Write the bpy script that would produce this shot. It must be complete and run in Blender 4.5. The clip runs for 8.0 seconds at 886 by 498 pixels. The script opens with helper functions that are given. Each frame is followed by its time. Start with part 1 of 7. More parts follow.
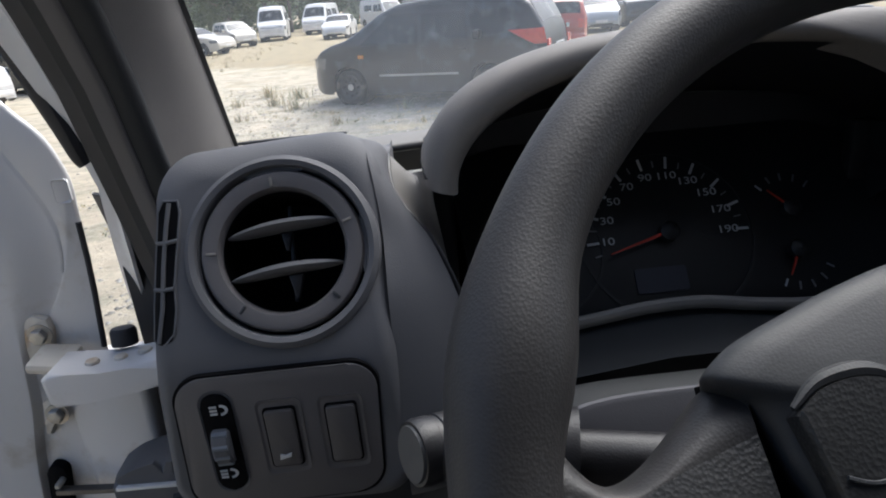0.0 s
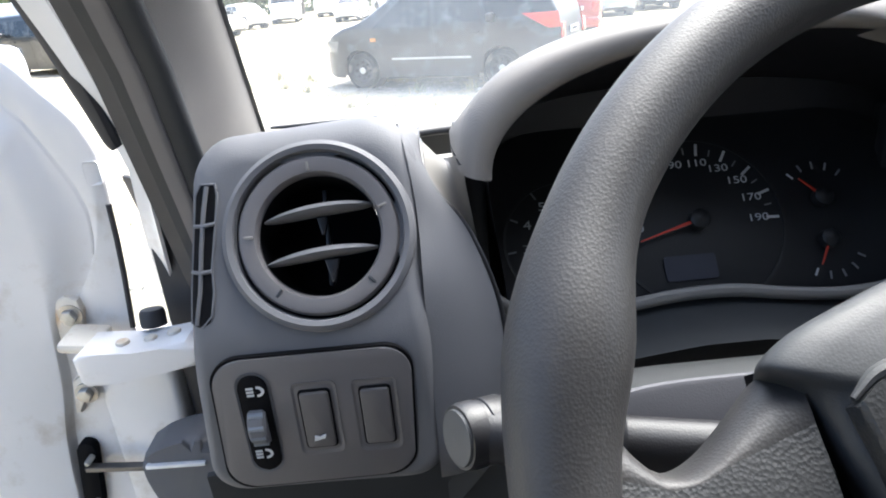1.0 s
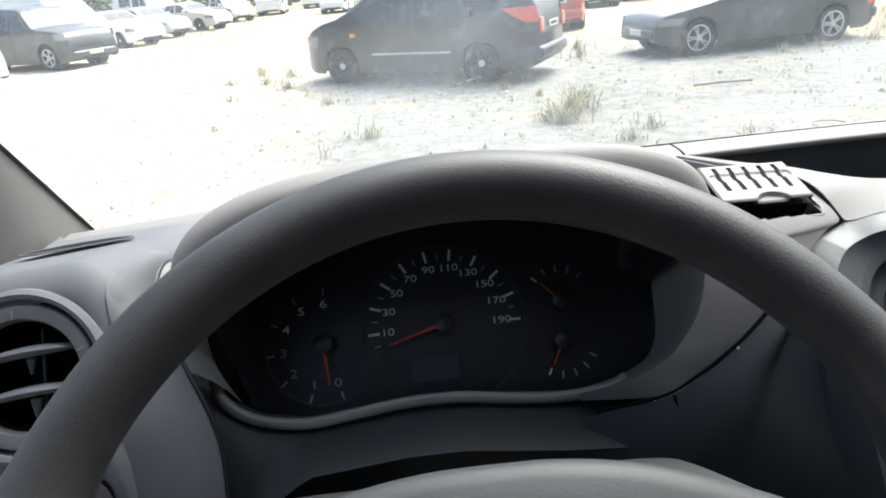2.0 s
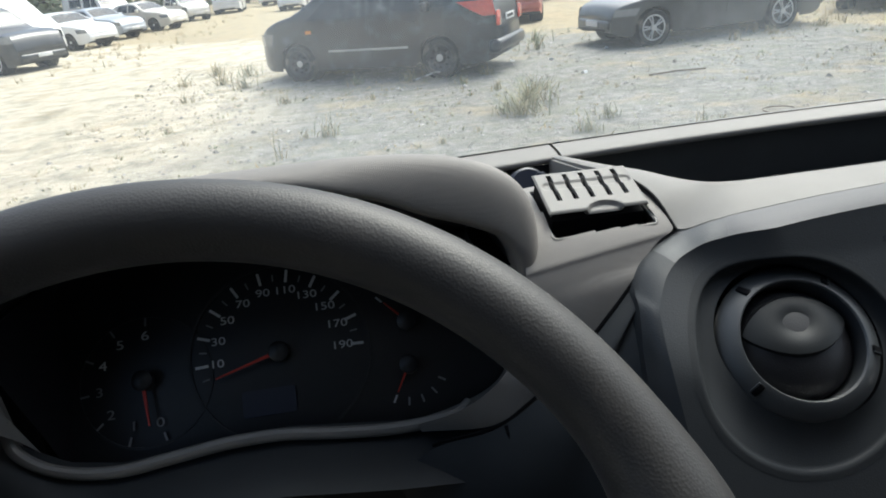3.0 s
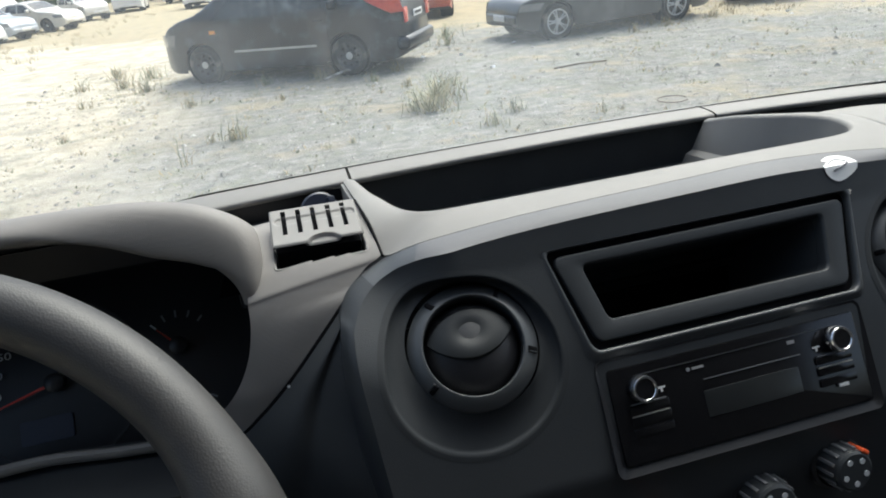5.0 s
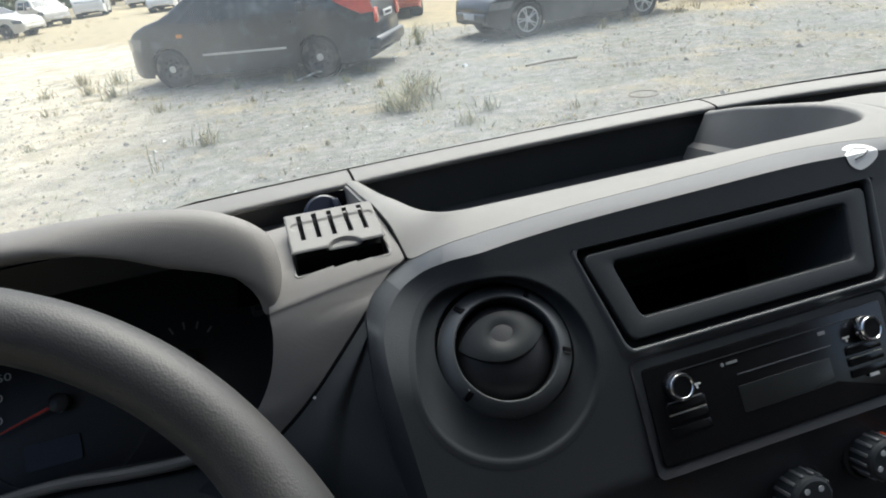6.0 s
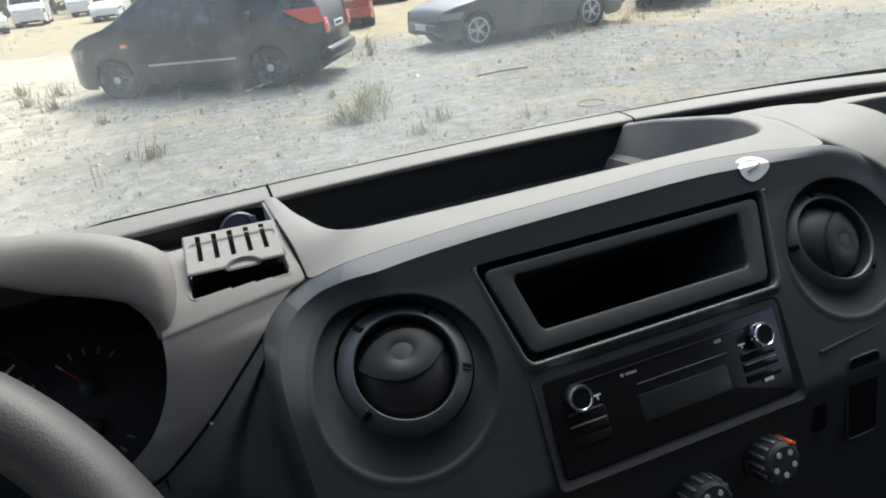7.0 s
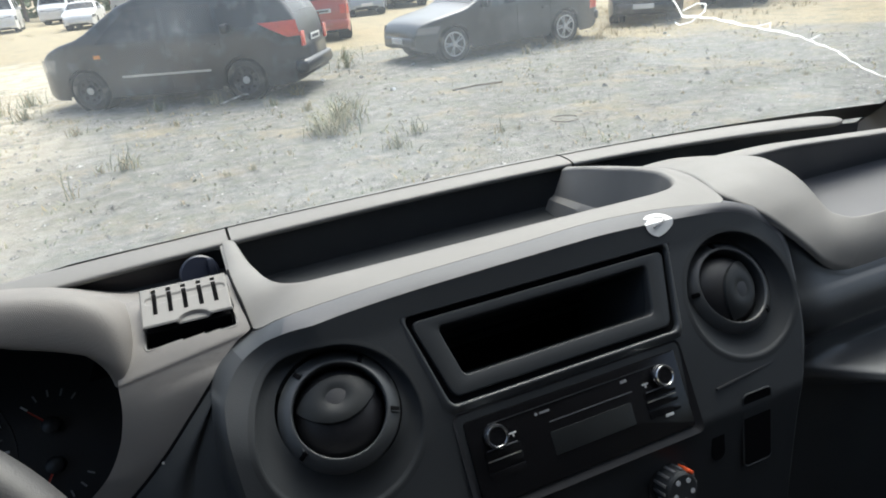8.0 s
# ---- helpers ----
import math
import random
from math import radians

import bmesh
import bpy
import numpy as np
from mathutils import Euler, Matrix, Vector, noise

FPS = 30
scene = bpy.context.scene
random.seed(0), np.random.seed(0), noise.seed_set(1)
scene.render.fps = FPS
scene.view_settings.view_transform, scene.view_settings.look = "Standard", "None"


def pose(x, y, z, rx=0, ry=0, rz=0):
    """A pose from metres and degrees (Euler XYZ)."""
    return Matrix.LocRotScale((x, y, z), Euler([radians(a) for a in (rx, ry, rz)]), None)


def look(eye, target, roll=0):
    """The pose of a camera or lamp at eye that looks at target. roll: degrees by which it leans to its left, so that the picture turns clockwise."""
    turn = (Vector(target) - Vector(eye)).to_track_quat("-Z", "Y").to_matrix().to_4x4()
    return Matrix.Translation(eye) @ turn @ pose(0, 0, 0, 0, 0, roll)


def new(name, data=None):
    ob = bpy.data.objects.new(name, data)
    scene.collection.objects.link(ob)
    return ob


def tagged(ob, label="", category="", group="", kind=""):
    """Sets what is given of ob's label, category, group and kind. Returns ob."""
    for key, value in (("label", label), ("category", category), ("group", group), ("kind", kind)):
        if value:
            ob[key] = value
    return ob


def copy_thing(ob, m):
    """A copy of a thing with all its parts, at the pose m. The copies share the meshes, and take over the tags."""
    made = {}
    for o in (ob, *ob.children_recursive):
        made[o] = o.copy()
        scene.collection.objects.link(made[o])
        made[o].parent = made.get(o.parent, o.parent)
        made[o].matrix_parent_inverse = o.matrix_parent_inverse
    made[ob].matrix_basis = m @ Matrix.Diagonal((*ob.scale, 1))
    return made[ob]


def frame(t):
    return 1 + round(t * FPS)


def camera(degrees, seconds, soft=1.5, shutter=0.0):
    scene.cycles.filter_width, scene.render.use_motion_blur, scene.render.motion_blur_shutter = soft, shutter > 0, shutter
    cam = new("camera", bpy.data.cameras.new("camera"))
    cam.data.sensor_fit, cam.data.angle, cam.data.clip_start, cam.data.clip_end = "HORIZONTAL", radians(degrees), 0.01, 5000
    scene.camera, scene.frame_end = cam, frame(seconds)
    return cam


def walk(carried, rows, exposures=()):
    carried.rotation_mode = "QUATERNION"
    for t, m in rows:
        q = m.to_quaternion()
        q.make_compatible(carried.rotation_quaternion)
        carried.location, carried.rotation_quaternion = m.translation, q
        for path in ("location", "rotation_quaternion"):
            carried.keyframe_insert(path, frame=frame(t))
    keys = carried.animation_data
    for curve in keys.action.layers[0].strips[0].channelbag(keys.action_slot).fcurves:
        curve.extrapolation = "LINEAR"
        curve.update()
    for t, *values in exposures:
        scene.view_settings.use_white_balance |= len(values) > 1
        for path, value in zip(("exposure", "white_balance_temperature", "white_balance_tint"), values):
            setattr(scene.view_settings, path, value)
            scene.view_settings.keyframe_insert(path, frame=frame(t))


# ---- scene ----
cam = camera(68.9, 8.0, soft=1.9)
PATH = [
    (0, (-0.685, -0.27, 1.745), (-0.604, 1.596, 1.028), -4.9),
    (0.2, (-0.694, -0.268, 1.724), (-0.629, 1.593, 0.993), -4.8),
    (0.5, (-0.701, -0.263, 1.718), (-0.65, 1.592, 0.973), -4.7),
    (1, (-0.699, -0.27, 1.747), (-0.653, 1.58, 0.989), -4.7),
    (1.2, (-0.678, -0.266, 1.78), (-0.633, 1.582, 1.015), -5.0),
    (1.5, (-0.614, -0.276, 1.815), (-0.562, 1.57, 1.048), -5.1),
    (1.6, (-0.588, -0.28, 1.821), (-0.531, 1.565, 1.052), -5.2),
    (1.7, (-0.564, -0.287, 1.83), (-0.509, 1.557, 1.056), -5.1),
    (2.8, (-0.421, -0.25, 1.831), (-0.278, 1.575, 1.025), -5.6),
    (3, (-0.401, -0.247, 1.821), (-0.245, 1.575, 1.012), -6.0),
    (3.5, (-0.351, -0.285, 1.836), (-0.144, 1.527, 1.014), -6.1),
    (4, (-0.355, -0.285, 1.836), (-0.09, 1.513, 1.001), -6.2),
    (4.5, (-0.306, -0.302, 1.841), (0.02, 1.484, 1.001), -6.3),
    (5, (-0.27, -0.318, 1.853), (0.099, 1.457, 1.008), -6.3),
    (5.2, (-0.277, -0.313, 1.854), (0.097, 1.461, 1.01), -7.0),
    (6.3, (-0.302, -0.294, 1.851), (0.177, 1.45, 0.997), -6.6),
    (6.5, (-0.282, -0.302, 1.853), (0.226, 1.437, 1.006), -6.4),
    (7, (-0.262, -0.305, 1.852), (0.308, 1.417, 1.01), -6.4),
    (7.5, (-0.211, -0.342, 1.875), (0.406, 1.368, 1.041), -6.2),
    (7.6, (-0.205, -0.343, 1.879), (0.425, 1.364, 1.049), -5.7),
    (8, (-0.237, -0.352, 1.901), (0.403, 1.357, 1.081), -5.5),
]
walk(cam, [(t, look(eye, target, roll)) for t, eye, target, roll in PATH],
     exposures=[(0.0, 0.72, 5750, 6), (0.2, 1.12, 5750, 6), (0.5, 2.0, 5750, 6), (1.0, 2.4, 5800, 4), (1.7, 2.02, 5850, 2), (2.8, 0.9, 5850, -1), (4.2, 0.98, 5870, -1), (8.0, 0.97, 5900, 0)])

# ---------- light ----------
world = bpy.data.worlds.new("sky")
scene.world = world
world.use_nodes = True
wn = world.node_tree
sky = wn.nodes.new("ShaderNodeTexSky")
sky.sky_type = "NISHITA"
sky.sun_disc = False
sky.sun_elevation = radians(56)
sky.sun_rotation = radians(42)
sky.dust_density = 8.0
sky.air_density = 0.8
sky.ozone_density = 0.3
wn.links.new(sky.outputs[0], wn.nodes["Background"].inputs[0])
wn.nodes["Background"].inputs[1].default_value = 0.15
sun = new("sun", bpy.data.lights.new("sun", "SUN"))
sun.data.energy = 1.0
sun.data.angle = radians(45)
sun.data.color = (1.0, 0.98, 0.95)
sun.matrix_world = look((2.7, 3.0, 6.0), (0, 0, 0))

Z0 = 1.569   # height of the radio's knobs above the ground


# ---------- materials ----------
def mat(name, color, rough=0.6, metal=0.0, var=0.12, scale=30.0, bump=0.0, bscale=900.0, wear=None, wearscale=6.0,
        wearpos=0.62, spec=0.5, coat=0.0, stretch=(1, 1, 1)):
    """A node material: base colour varied at two scales, optional stains of another colour, optional fine relief."""
    m = bpy.data.materials.new(name)
    m.use_nodes = True
    nt = m.node_tree
    b = nt.nodes["Principled BSDF"]
    b.inputs["Roughness"].default_value = rough
    b.inputs["Metallic"].default_value = metal
    b.inputs["Specular IOR Level"].default_value = spec
    b.inputs["Coat Weight"].default_value = coat
    tc = nt.nodes.new("ShaderNodeTexCoord")
    mp = nt.nodes.new("ShaderNodeMapping")
    mp.inputs["Scale"].default_value = stretch
    nt.links.new(tc.outputs["Object"], mp.inputs["Vector"])
    n1 = nt.nodes.new("ShaderNodeTexNoise")
    n1.inputs["Scale"].default_value = scale
    n1.inputs["Detail"].default_value = 6
    nt.links.new(mp.outputs[0], n1.inputs["Vector"])
    r = nt.nodes.new("ShaderNodeValToRGB")
    lo = tuple(c * (1 - var) for c in color)
    hi = tuple(min(1, c * (1 + var)) for c in color)
    r.color_ramp.elements[0].position, r.color_ramp.elements[1].position = 0.3, 0.7
    r.color_ramp.elements[0].color, r.color_ramp.elements[1].color = (*lo, 1), (*hi, 1)
    nt.links.new(n1.outputs["Fac"], r.inputs["Fac"])
    out = r.outputs["Color"]
    if wear:
        n2 = nt.nodes.new("ShaderNodeTexNoise")
        n2.inputs["Scale"].default_value = wearscale
        n2.inputs["Detail"].default_value = 8
        n2.inputs["Roughness"].default_value = 0.65
        nt.links.new(mp.outputs[0], n2.inputs["Vector"])
        r2 = nt.nodes.new("ShaderNodeValToRGB")
        r2.color_ramp.elements[0].position, r2.color_ramp.elements[1].position = wearpos - 0.08, wearpos + 0.1
        nt.links.new(n2.outputs["Fac"], r2.inputs["Fac"])
        mx = nt.nodes.new("ShaderNodeMix")
        mx.data_type = "RGBA"
        nt.links.new(r2.outputs["Color"], mx.inputs["Factor"])
        nt.links.new(out, mx.inputs["A"])
        mx.inputs["B"].default_value = (*wear, 1)
        out = mx.outputs["Result"]
    nt.links.new(out, b.inputs["Base Color"])
    if bump:
        v = nt.nodes.new("ShaderNodeTexVoronoi")
        v.inputs["Scale"].default_value = bscale
        nt.links.new(mp.outputs[0], v.inputs["Vector"])
        bp = nt.nodes.new("ShaderNodeBump")
        bp.inputs["Strength"].default_value = bump
        bp.inputs["Distance"].default_value = 0.5 / bscale
        nt.links.new(v.outputs["Distance"], bp.inputs["Height"])
        nt.links.new(bp.outputs[0], b.inputs["Normal"])
    return m


def weave(m, scale, strength):
    """A fine raised weave for moulded textile-look plastic."""
    nt = m.node_tree
    b = nt.nodes["Principled BSDF"]
    tc = nt.nodes.new("ShaderNodeTexCoord")
    hs = []
    for rot in (0.6, -0.6):
        w = nt.nodes.new("ShaderNodeTexWave")
        mp = nt.nodes.new("ShaderNodeMapping")
        mp.inputs["Rotation"].default_value = (0.5, 0.3, rot)
        nt.links.new(tc.outputs["Object"], mp.inputs["Vector"])
        nt.links.new(mp.outputs[0], w.inputs["Vector"])
        w.inputs["Scale"].default_value = scale
        hs.append(w)
    mul = nt.nodes.new("ShaderNodeMath")
    mul.operation = "MULTIPLY"
    nt.links.new(hs[0].outputs["Fac"], mul.inputs[0])
    nt.links.new(hs[1].outputs["Fac"], mul.inputs[1])
    bp = nt.nodes.new("ShaderNodeBump")
    bp.inputs["Strength"].default_value = strength
    bp.inputs["Distance"].default_value = 0.0006
    nt.links.new(mul.outputs[0], bp.inputs["Height"])
    nt.links.new(bp.outputs[0], b.inputs["Normal"])
    return m


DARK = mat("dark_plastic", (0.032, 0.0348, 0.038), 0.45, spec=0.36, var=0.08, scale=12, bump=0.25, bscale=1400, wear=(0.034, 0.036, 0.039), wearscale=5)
# lighter copy of the dark plastic; on the passenger's side it carries window light
FRAME = mat("lighter_satin_plastic", (0.045, 0.048, 0.051), 0.4, spec=0.7, var=0.08, scale=12, bump=0.2, bscale=1400)
POD = mat("grey_plastic", (0.118, 0.12, 0.13), 0.6, spec=0.22, var=0.06, scale=12, bump=0.25, bscale=1400, wear=(0.132, 0.13, 0.127), wearscale=6)
BLACK = mat("black_plastic", (0.010, 0.010, 0.012), 0.45, var=0.15, scale=20, bump=0.15, bscale=1200)
# paler charcoal; on the panel's bevel the sky's sheen is put into this colour
BEVEL = mat("pale_charcoal_plastic", (0.105, 0.105, 0.112), 0.6, spec=0.4, var=0.06, scale=12, bump=0.2, bscale=1400)
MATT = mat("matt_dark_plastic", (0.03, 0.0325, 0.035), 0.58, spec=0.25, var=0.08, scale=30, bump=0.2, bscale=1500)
VENTRING = mat("vent_ring_plastic", (0.0155, 0.0172, 0.0185), 0.45, spec=0.3, var=0.1, scale=30, bump=0.12, bscale=1500)
SWITCH = mat("brownish_switch_plastic", (0.112, 0.107, 0.111), 0.55, var=0.06, scale=14, bump=0.2, bscale=1400)
ROCKER = mat("dark_rocker_plastic", (0.085, 0.08, 0.082), 0.5, var=0.06, scale=20, bump=0.15, bscale=1500)
# near black for joints, and for openings whose shade is put into the colour
DEEP = mat("recess_and_joint_black", (0.004, 0.004, 0.005), 0.8, spec=0.1, var=0.1)
GLOSS = mat("gloss_black_plastic", (0.006, 0.006, 0.007), 0.18, var=0.2, scale=60)
BEIGE = weave(mat("taupe_textured_plastic", (0.182, 0.170, 0.159), 0.62, var=0.06, scale=9, wear=(0.2, 0.19, 0.178), wearscale=7), 380, 0.3)
BEIGE_PLAIN = mat("taupe_plastic", (0.182, 0.174, 0.163), 0.6, var=0.06, scale=9, bump=0.18, bscale=1500, wear=(0.2, 0.193, 0.182), wearscale=9)
LEATHER = mat("wheel_foam", (0.028, 0.027, 0.027), 0.5, var=0.12, scale=25, bump=0.17, bscale=1000, wear=(0.047, 0.043, 0.04), wearscale=14)
GRAIN = mat("coarse_grained_foam", (0.036, 0.037, 0.038), 0.66, var=0.12, scale=25, bump=0.35, bscale=1000)
TRIM = mat("pillar_trim", (0.148, 0.141, 0.135), 0.75, var=0.07, scale=14, bump=0.2, bscale=1200)
RUBBER = mat("black_rubber", (0.02, 0.02, 0.023), 0.6, var=0.2, scale=20, wear=(0.03, 0.03, 0.03), wearscale=10)
WHITE = mat("white_paint", (0.68, 0.67, 0.66), 0.42, var=0.04, scale=8, wear=(0.5, 0.46, 0.4), wearscale=14, wearpos=0.64, coat=0.3)
STEEL = mat("zinc_steel", (0.45, 0.44, 0.41), 0.42, 0.7, var=0.2, scale=40, wear=(0.35, 0.24, 0.13), wearscale=20, wearpos=0.6)
CHROME = mat("chrome", (0.8, 0.8, 0.82), 0.12, 1.0, var=0.04)
PRINT = mat("pale_print", (0.52, 0.53, 0.54), 0.6, var=0.05)
DIMPRINT = mat("dim_print", (0.2, 0.2, 0.21), 0.6, var=0.05)
NEEDLE = mat("needle_red", (0.42, 0.03, 0.015), 0.4, var=0.08)
ORANGE = mat("orange_mark", (0.75, 0.11, 0.03), 0.45, var=0.05)
LCD = mat("grey_display", (0.02, 0.022, 0.023), 0.25, var=0.06, scale=30)
STICKER = mat("white_sticker", (0.78, 0.78, 0.77), 0.5, var=0.04)
NAVY = mat("dark_blue_plastic", (0.016, 0.02, 0.036), 0.4, var=0.1)
# tones of the unseen walls and roof, set to hold light off the dash
SHADE = mat("light_blocking_grey", (0.04, 0.04, 0.042), 0.85, var=0.1, scale=20)
LINING = mat("headliner", (0.22, 0.215, 0.2), 0.9, var=0.06, scale=40)


def ground_material():
    m = bpy.data.materials.new("dry_sandy_ground")
    m.use_nodes = True
    nt = m.node_tree
    b = nt.nodes["Principled BSDF"]
    b.inputs["Roughness"].default_value = 0.97
    tc = nt.nodes.new("ShaderNodeTexCoord")

    def noise_tex(scale, detail=6.0, rough=0.6, stretch=(1, 1, 1)):
        mp = nt.nodes.new("ShaderNodeMapping")
        mp.inputs["Scale"].default_value = stretch
        nt.links.new(tc.outputs["Object"], mp.inputs["Vector"])
        n = nt.nodes.new("ShaderNodeTexNoise")
        n.inputs["Scale"].default_value, n.inputs["Detail"].default_value, n.inputs["Roughness"].default_value = scale, detail, rough
        nt.links.new(mp.outputs[0], n.inputs["Vector"])
        return n.outputs["Fac"]

    def ramp(fac, a, b2, ca, cb):
        r = nt.nodes.new("ShaderNodeValToRGB")
        r.color_ramp.elements[0].position, r.color_ramp.elements[1].position = a, b2
        r.color_ramp.elements[0].color, r.color_ramp.elements[1].color = (*ca, 1), (*cb, 1)
        nt.links.new(fac, r.inputs["Fac"])
        return r.outputs["Color"]

    def mix(fac, a, b2):
        x = nt.nodes.new("ShaderNodeMix")
        x.data_type = "RGBA"
        nt.links.new(fac, x.inputs["Factor"])
        nt.links.new(a, x.inputs["A"])
        nt.links.new(b2, x.inputs["B"])
        return x.outputs["Result"]

    gravel = ramp(noise_tex(5, 12, 0.8, (0.8, 1.0, 1)), 0.37, 0.64, (0.145, 0.142, 0.128), (0.36, 0.348, 0.312))
    sandy = ramp(noise_tex(3, 10, 0.72, (0.8, 1.1, 1)), 0.33, 0.66, (0.45, 0.395, 0.3), (0.64, 0.575, 0.44))
    straw = ramp(noise_tex(14, 8, 0.7), 0.3, 0.7, (0.28, 0.23, 0.14), (0.5, 0.42, 0.27))
    # the sandy drive lies to the west of a wavering edge, grey gravel to the east of it
    sep = nt.nodes.new("ShaderNodeSeparateXYZ")
    nt.links.new(tc.outputs["Object"], sep.inputs[0])
    ma = nt.nodes.new("ShaderNodeMath")
    ma.operation = "MULTIPLY_ADD"
    nt.links.new(sep.outputs["Y"], ma.inputs[0])
    ma.inputs[1].default_value = -0.02
    nt.links.new(sep.outputs["X"], ma.inputs[2])
    mw = nt.nodes.new("ShaderNodeMath")
    mw.operation = "MULTIPLY_ADD"
    nt.links.new(noise_tex(0.35, 5), mw.inputs[0])
    mw.inputs[1].default_value = 3.5
    nt.links.new(ma.outputs[0], mw.inputs[2])
    mr = nt.nodes.new("ShaderNodeMapRange")
    mr.inputs["From Min"].default_value, mr.inputs["From Max"].default_value = -1.5, 0.2
    nt.links.new(mw.outputs[0], mr.inputs["Value"])
    base = mix(mr.outputs[0], sandy, gravel)
    patch = nt.nodes.new("ShaderNodeMapRange")
    patch.inputs["From Min"].default_value, patch.inputs["From Max"].default_value = 0.53, 0.72
    nt.links.new(noise_tex(0.7, 7, 0.65), patch.inputs["Value"])
    base = mix(patch.outputs[0], base, straw)
    far = nt.nodes.new("ShaderNodeMath")
    far.operation = "MULTIPLY_ADD"
    nt.links.new(sep.outputs["X"], far.inputs[0])
    far.inputs[1].default_value = 0.11
    nt.links.new(noise_tex(0.6, 6, 0.6), far.inputs[2])
    fy = nt.nodes.new("ShaderNodeMath")
    fy.operation = "MULTIPLY_ADD"
    nt.links.new(sep.outputs["Y"], fy.inputs[0])
    fy.inputs[1].default_value = 0.13
    nt.links.new(far.outputs[0], fy.inputs[2])
    dry = nt.nodes.new("ShaderNodeMapRange")
    dry.inputs["From Min"].default_value, dry.inputs["From Max"].default_value = 2.85, 3.15
    nt.links.new(fy.outputs[0], dry.inputs["Value"])
    base = mix(dry.outputs[0], base, straw)
    # greenish moss and dark crumbs in small blotches
    moss = nt.nodes.new("ShaderNodeMapRange")
    moss.inputs["From Min"].default_value, moss.inputs["From Max"].default_value = 0.48, 0.64
    moss.inputs["To Max"].default_value = 0.75
    nt.links.new(noise_tex(1.7, 10, 0.78), moss.inputs["Value"])
    base = mix(moss.outputs[0], base, ramp(noise_tex(20, 6, 0.7), 0.3, 0.7, (0.13, 0.135, 0.09), (0.3, 0.3, 0.23)))
    nt.links.new(base, b.inputs["Base Color"])
    bp = nt.nodes.new("ShaderNodeBump")
    bp.inputs["Strength"].default_value, bp.inputs["Distance"].default_value = 0.9, 0.06
    nt.links.new(noise_tex(6, 12, 0.82), bp.inputs["Height"])
    nt.links.new(bp.outputs[0], b.inputs["Normal"])
    return m


def glass_material(name, dirt, tint=(1, 1, 1), gloss=0.02):
    """A thin pane: clear, with a mirror share that grows at grazing angles, and a veil of dust."""
    m = bpy.data.materials.new(name)
    m.use_nodes = True
    nt = m.node_tree
    nt.nodes.remove(nt.nodes["Principled BSDF"])
    out = nt.nodes["Material Output"]
    tr = nt.nodes.new("ShaderNodeBsdfTransparent")
    tr.inputs["Color"].default_value = (*tint, 1)
    gl = nt.nodes.new("ShaderNodeBsdfGlossy")
    gl.inputs["Roughness"].default_value = gloss
    fr = nt.nodes.new("ShaderNodeFresnel")
    fr.inputs["IOR"].default_value = 1.45
    mx = nt.nodes.new("ShaderNodeMixShader")
    nt.links.new(fr.outputs[0], mx.inputs[0])
    nt.links.new(tr.outputs[0], mx.inputs[1])
    nt.links.new(gl.outputs[0], mx.inputs[2])
    df = nt.nodes.new("ShaderNodeBsdfTranslucent")
    df.inputs["Color"].default_value = (0.72, 0.78, 0.83, 1)
    tc = nt.nodes.new("ShaderNodeTexCoord")
    n = nt.nodes.new("ShaderNodeTexNoise")
    n.inputs["Scale"].default_value, n.inputs["Detail"].default_value, n.inputs["Roughness"].default_value = 7.0, 8.0, 0.62
    nt.links.new(tc.outputs["Object"], n.inputs["Vector"])
    mr = nt.nodes.new("ShaderNodeMapRange")
    mr.inputs["From Min"].default_value, mr.inputs["From Max"].default_value = 0.3, 0.75
    mr.inputs["To Min"].default_value, mr.inputs["To Max"].default_value = dirt * 0.4, dirt * 1.65
    nt.links.new(n.outputs["Fac"], mr.inputs["Value"])
    m2 = nt.nodes.new("ShaderNodeMixShader")
    nt.links.new(mr.outputs[0], m2.inputs[0])
    nt.links.new(mx.outputs[0], m2.inputs[1])
    nt.links.new(df.outputs[0], m2.inputs[2])
    nt.links.new(m2.outputs[0], out.inputs["Surface"])
    return m


GLASS = glass_material("dusty_windscreen", 0.062)
CLEAR = glass_material("clear_glass", 0.02)
GROUND = ground_material()


# ---------- helpers for meshes ----------
def d(x, y, w):
    """A point of the dashboard: w is the height above the radio's knobs."""
    return Vector((x, y, w + Z0))


def plane(x, y, w, s):
    """A frame on a face that leans back by s: x across, y up the face, z out of it towards the driver."""
    up = Vector((0, s, 1)).normalized()
    out = Vector((1, 0, 0)).cross(up)
    m = Matrix((Vector((1, 0, 0)), up, out)).transposed().to_4x4()
    m.translation = d(x, y, w)
    return m


def part(name, bm, material, parent=None, label="", smooth=True, angle=35):
    bmesh.ops.recalc_face_normals(bm, faces=bm.faces)
    me = bpy.data.meshes.new(name)
    if smooth:
        for f in bm.faces:
            f.smooth = True
        for e in bm.edges:
            if len(e.link_faces) == 2 and e.calc_face_angle(0) > radians(angle):
                e.smooth = False
    bm.to_mesh(me)
    bm.free()
    me.materials.append(material)
    ob = new(name, me)
    if parent:
        ob.parent = parent
        if parent.parent is None and parent.data is None:
            ob.matrix_parent_inverse = parent.matrix_basis.inverted()
    if label:
        ob["label"] = label
    return ob


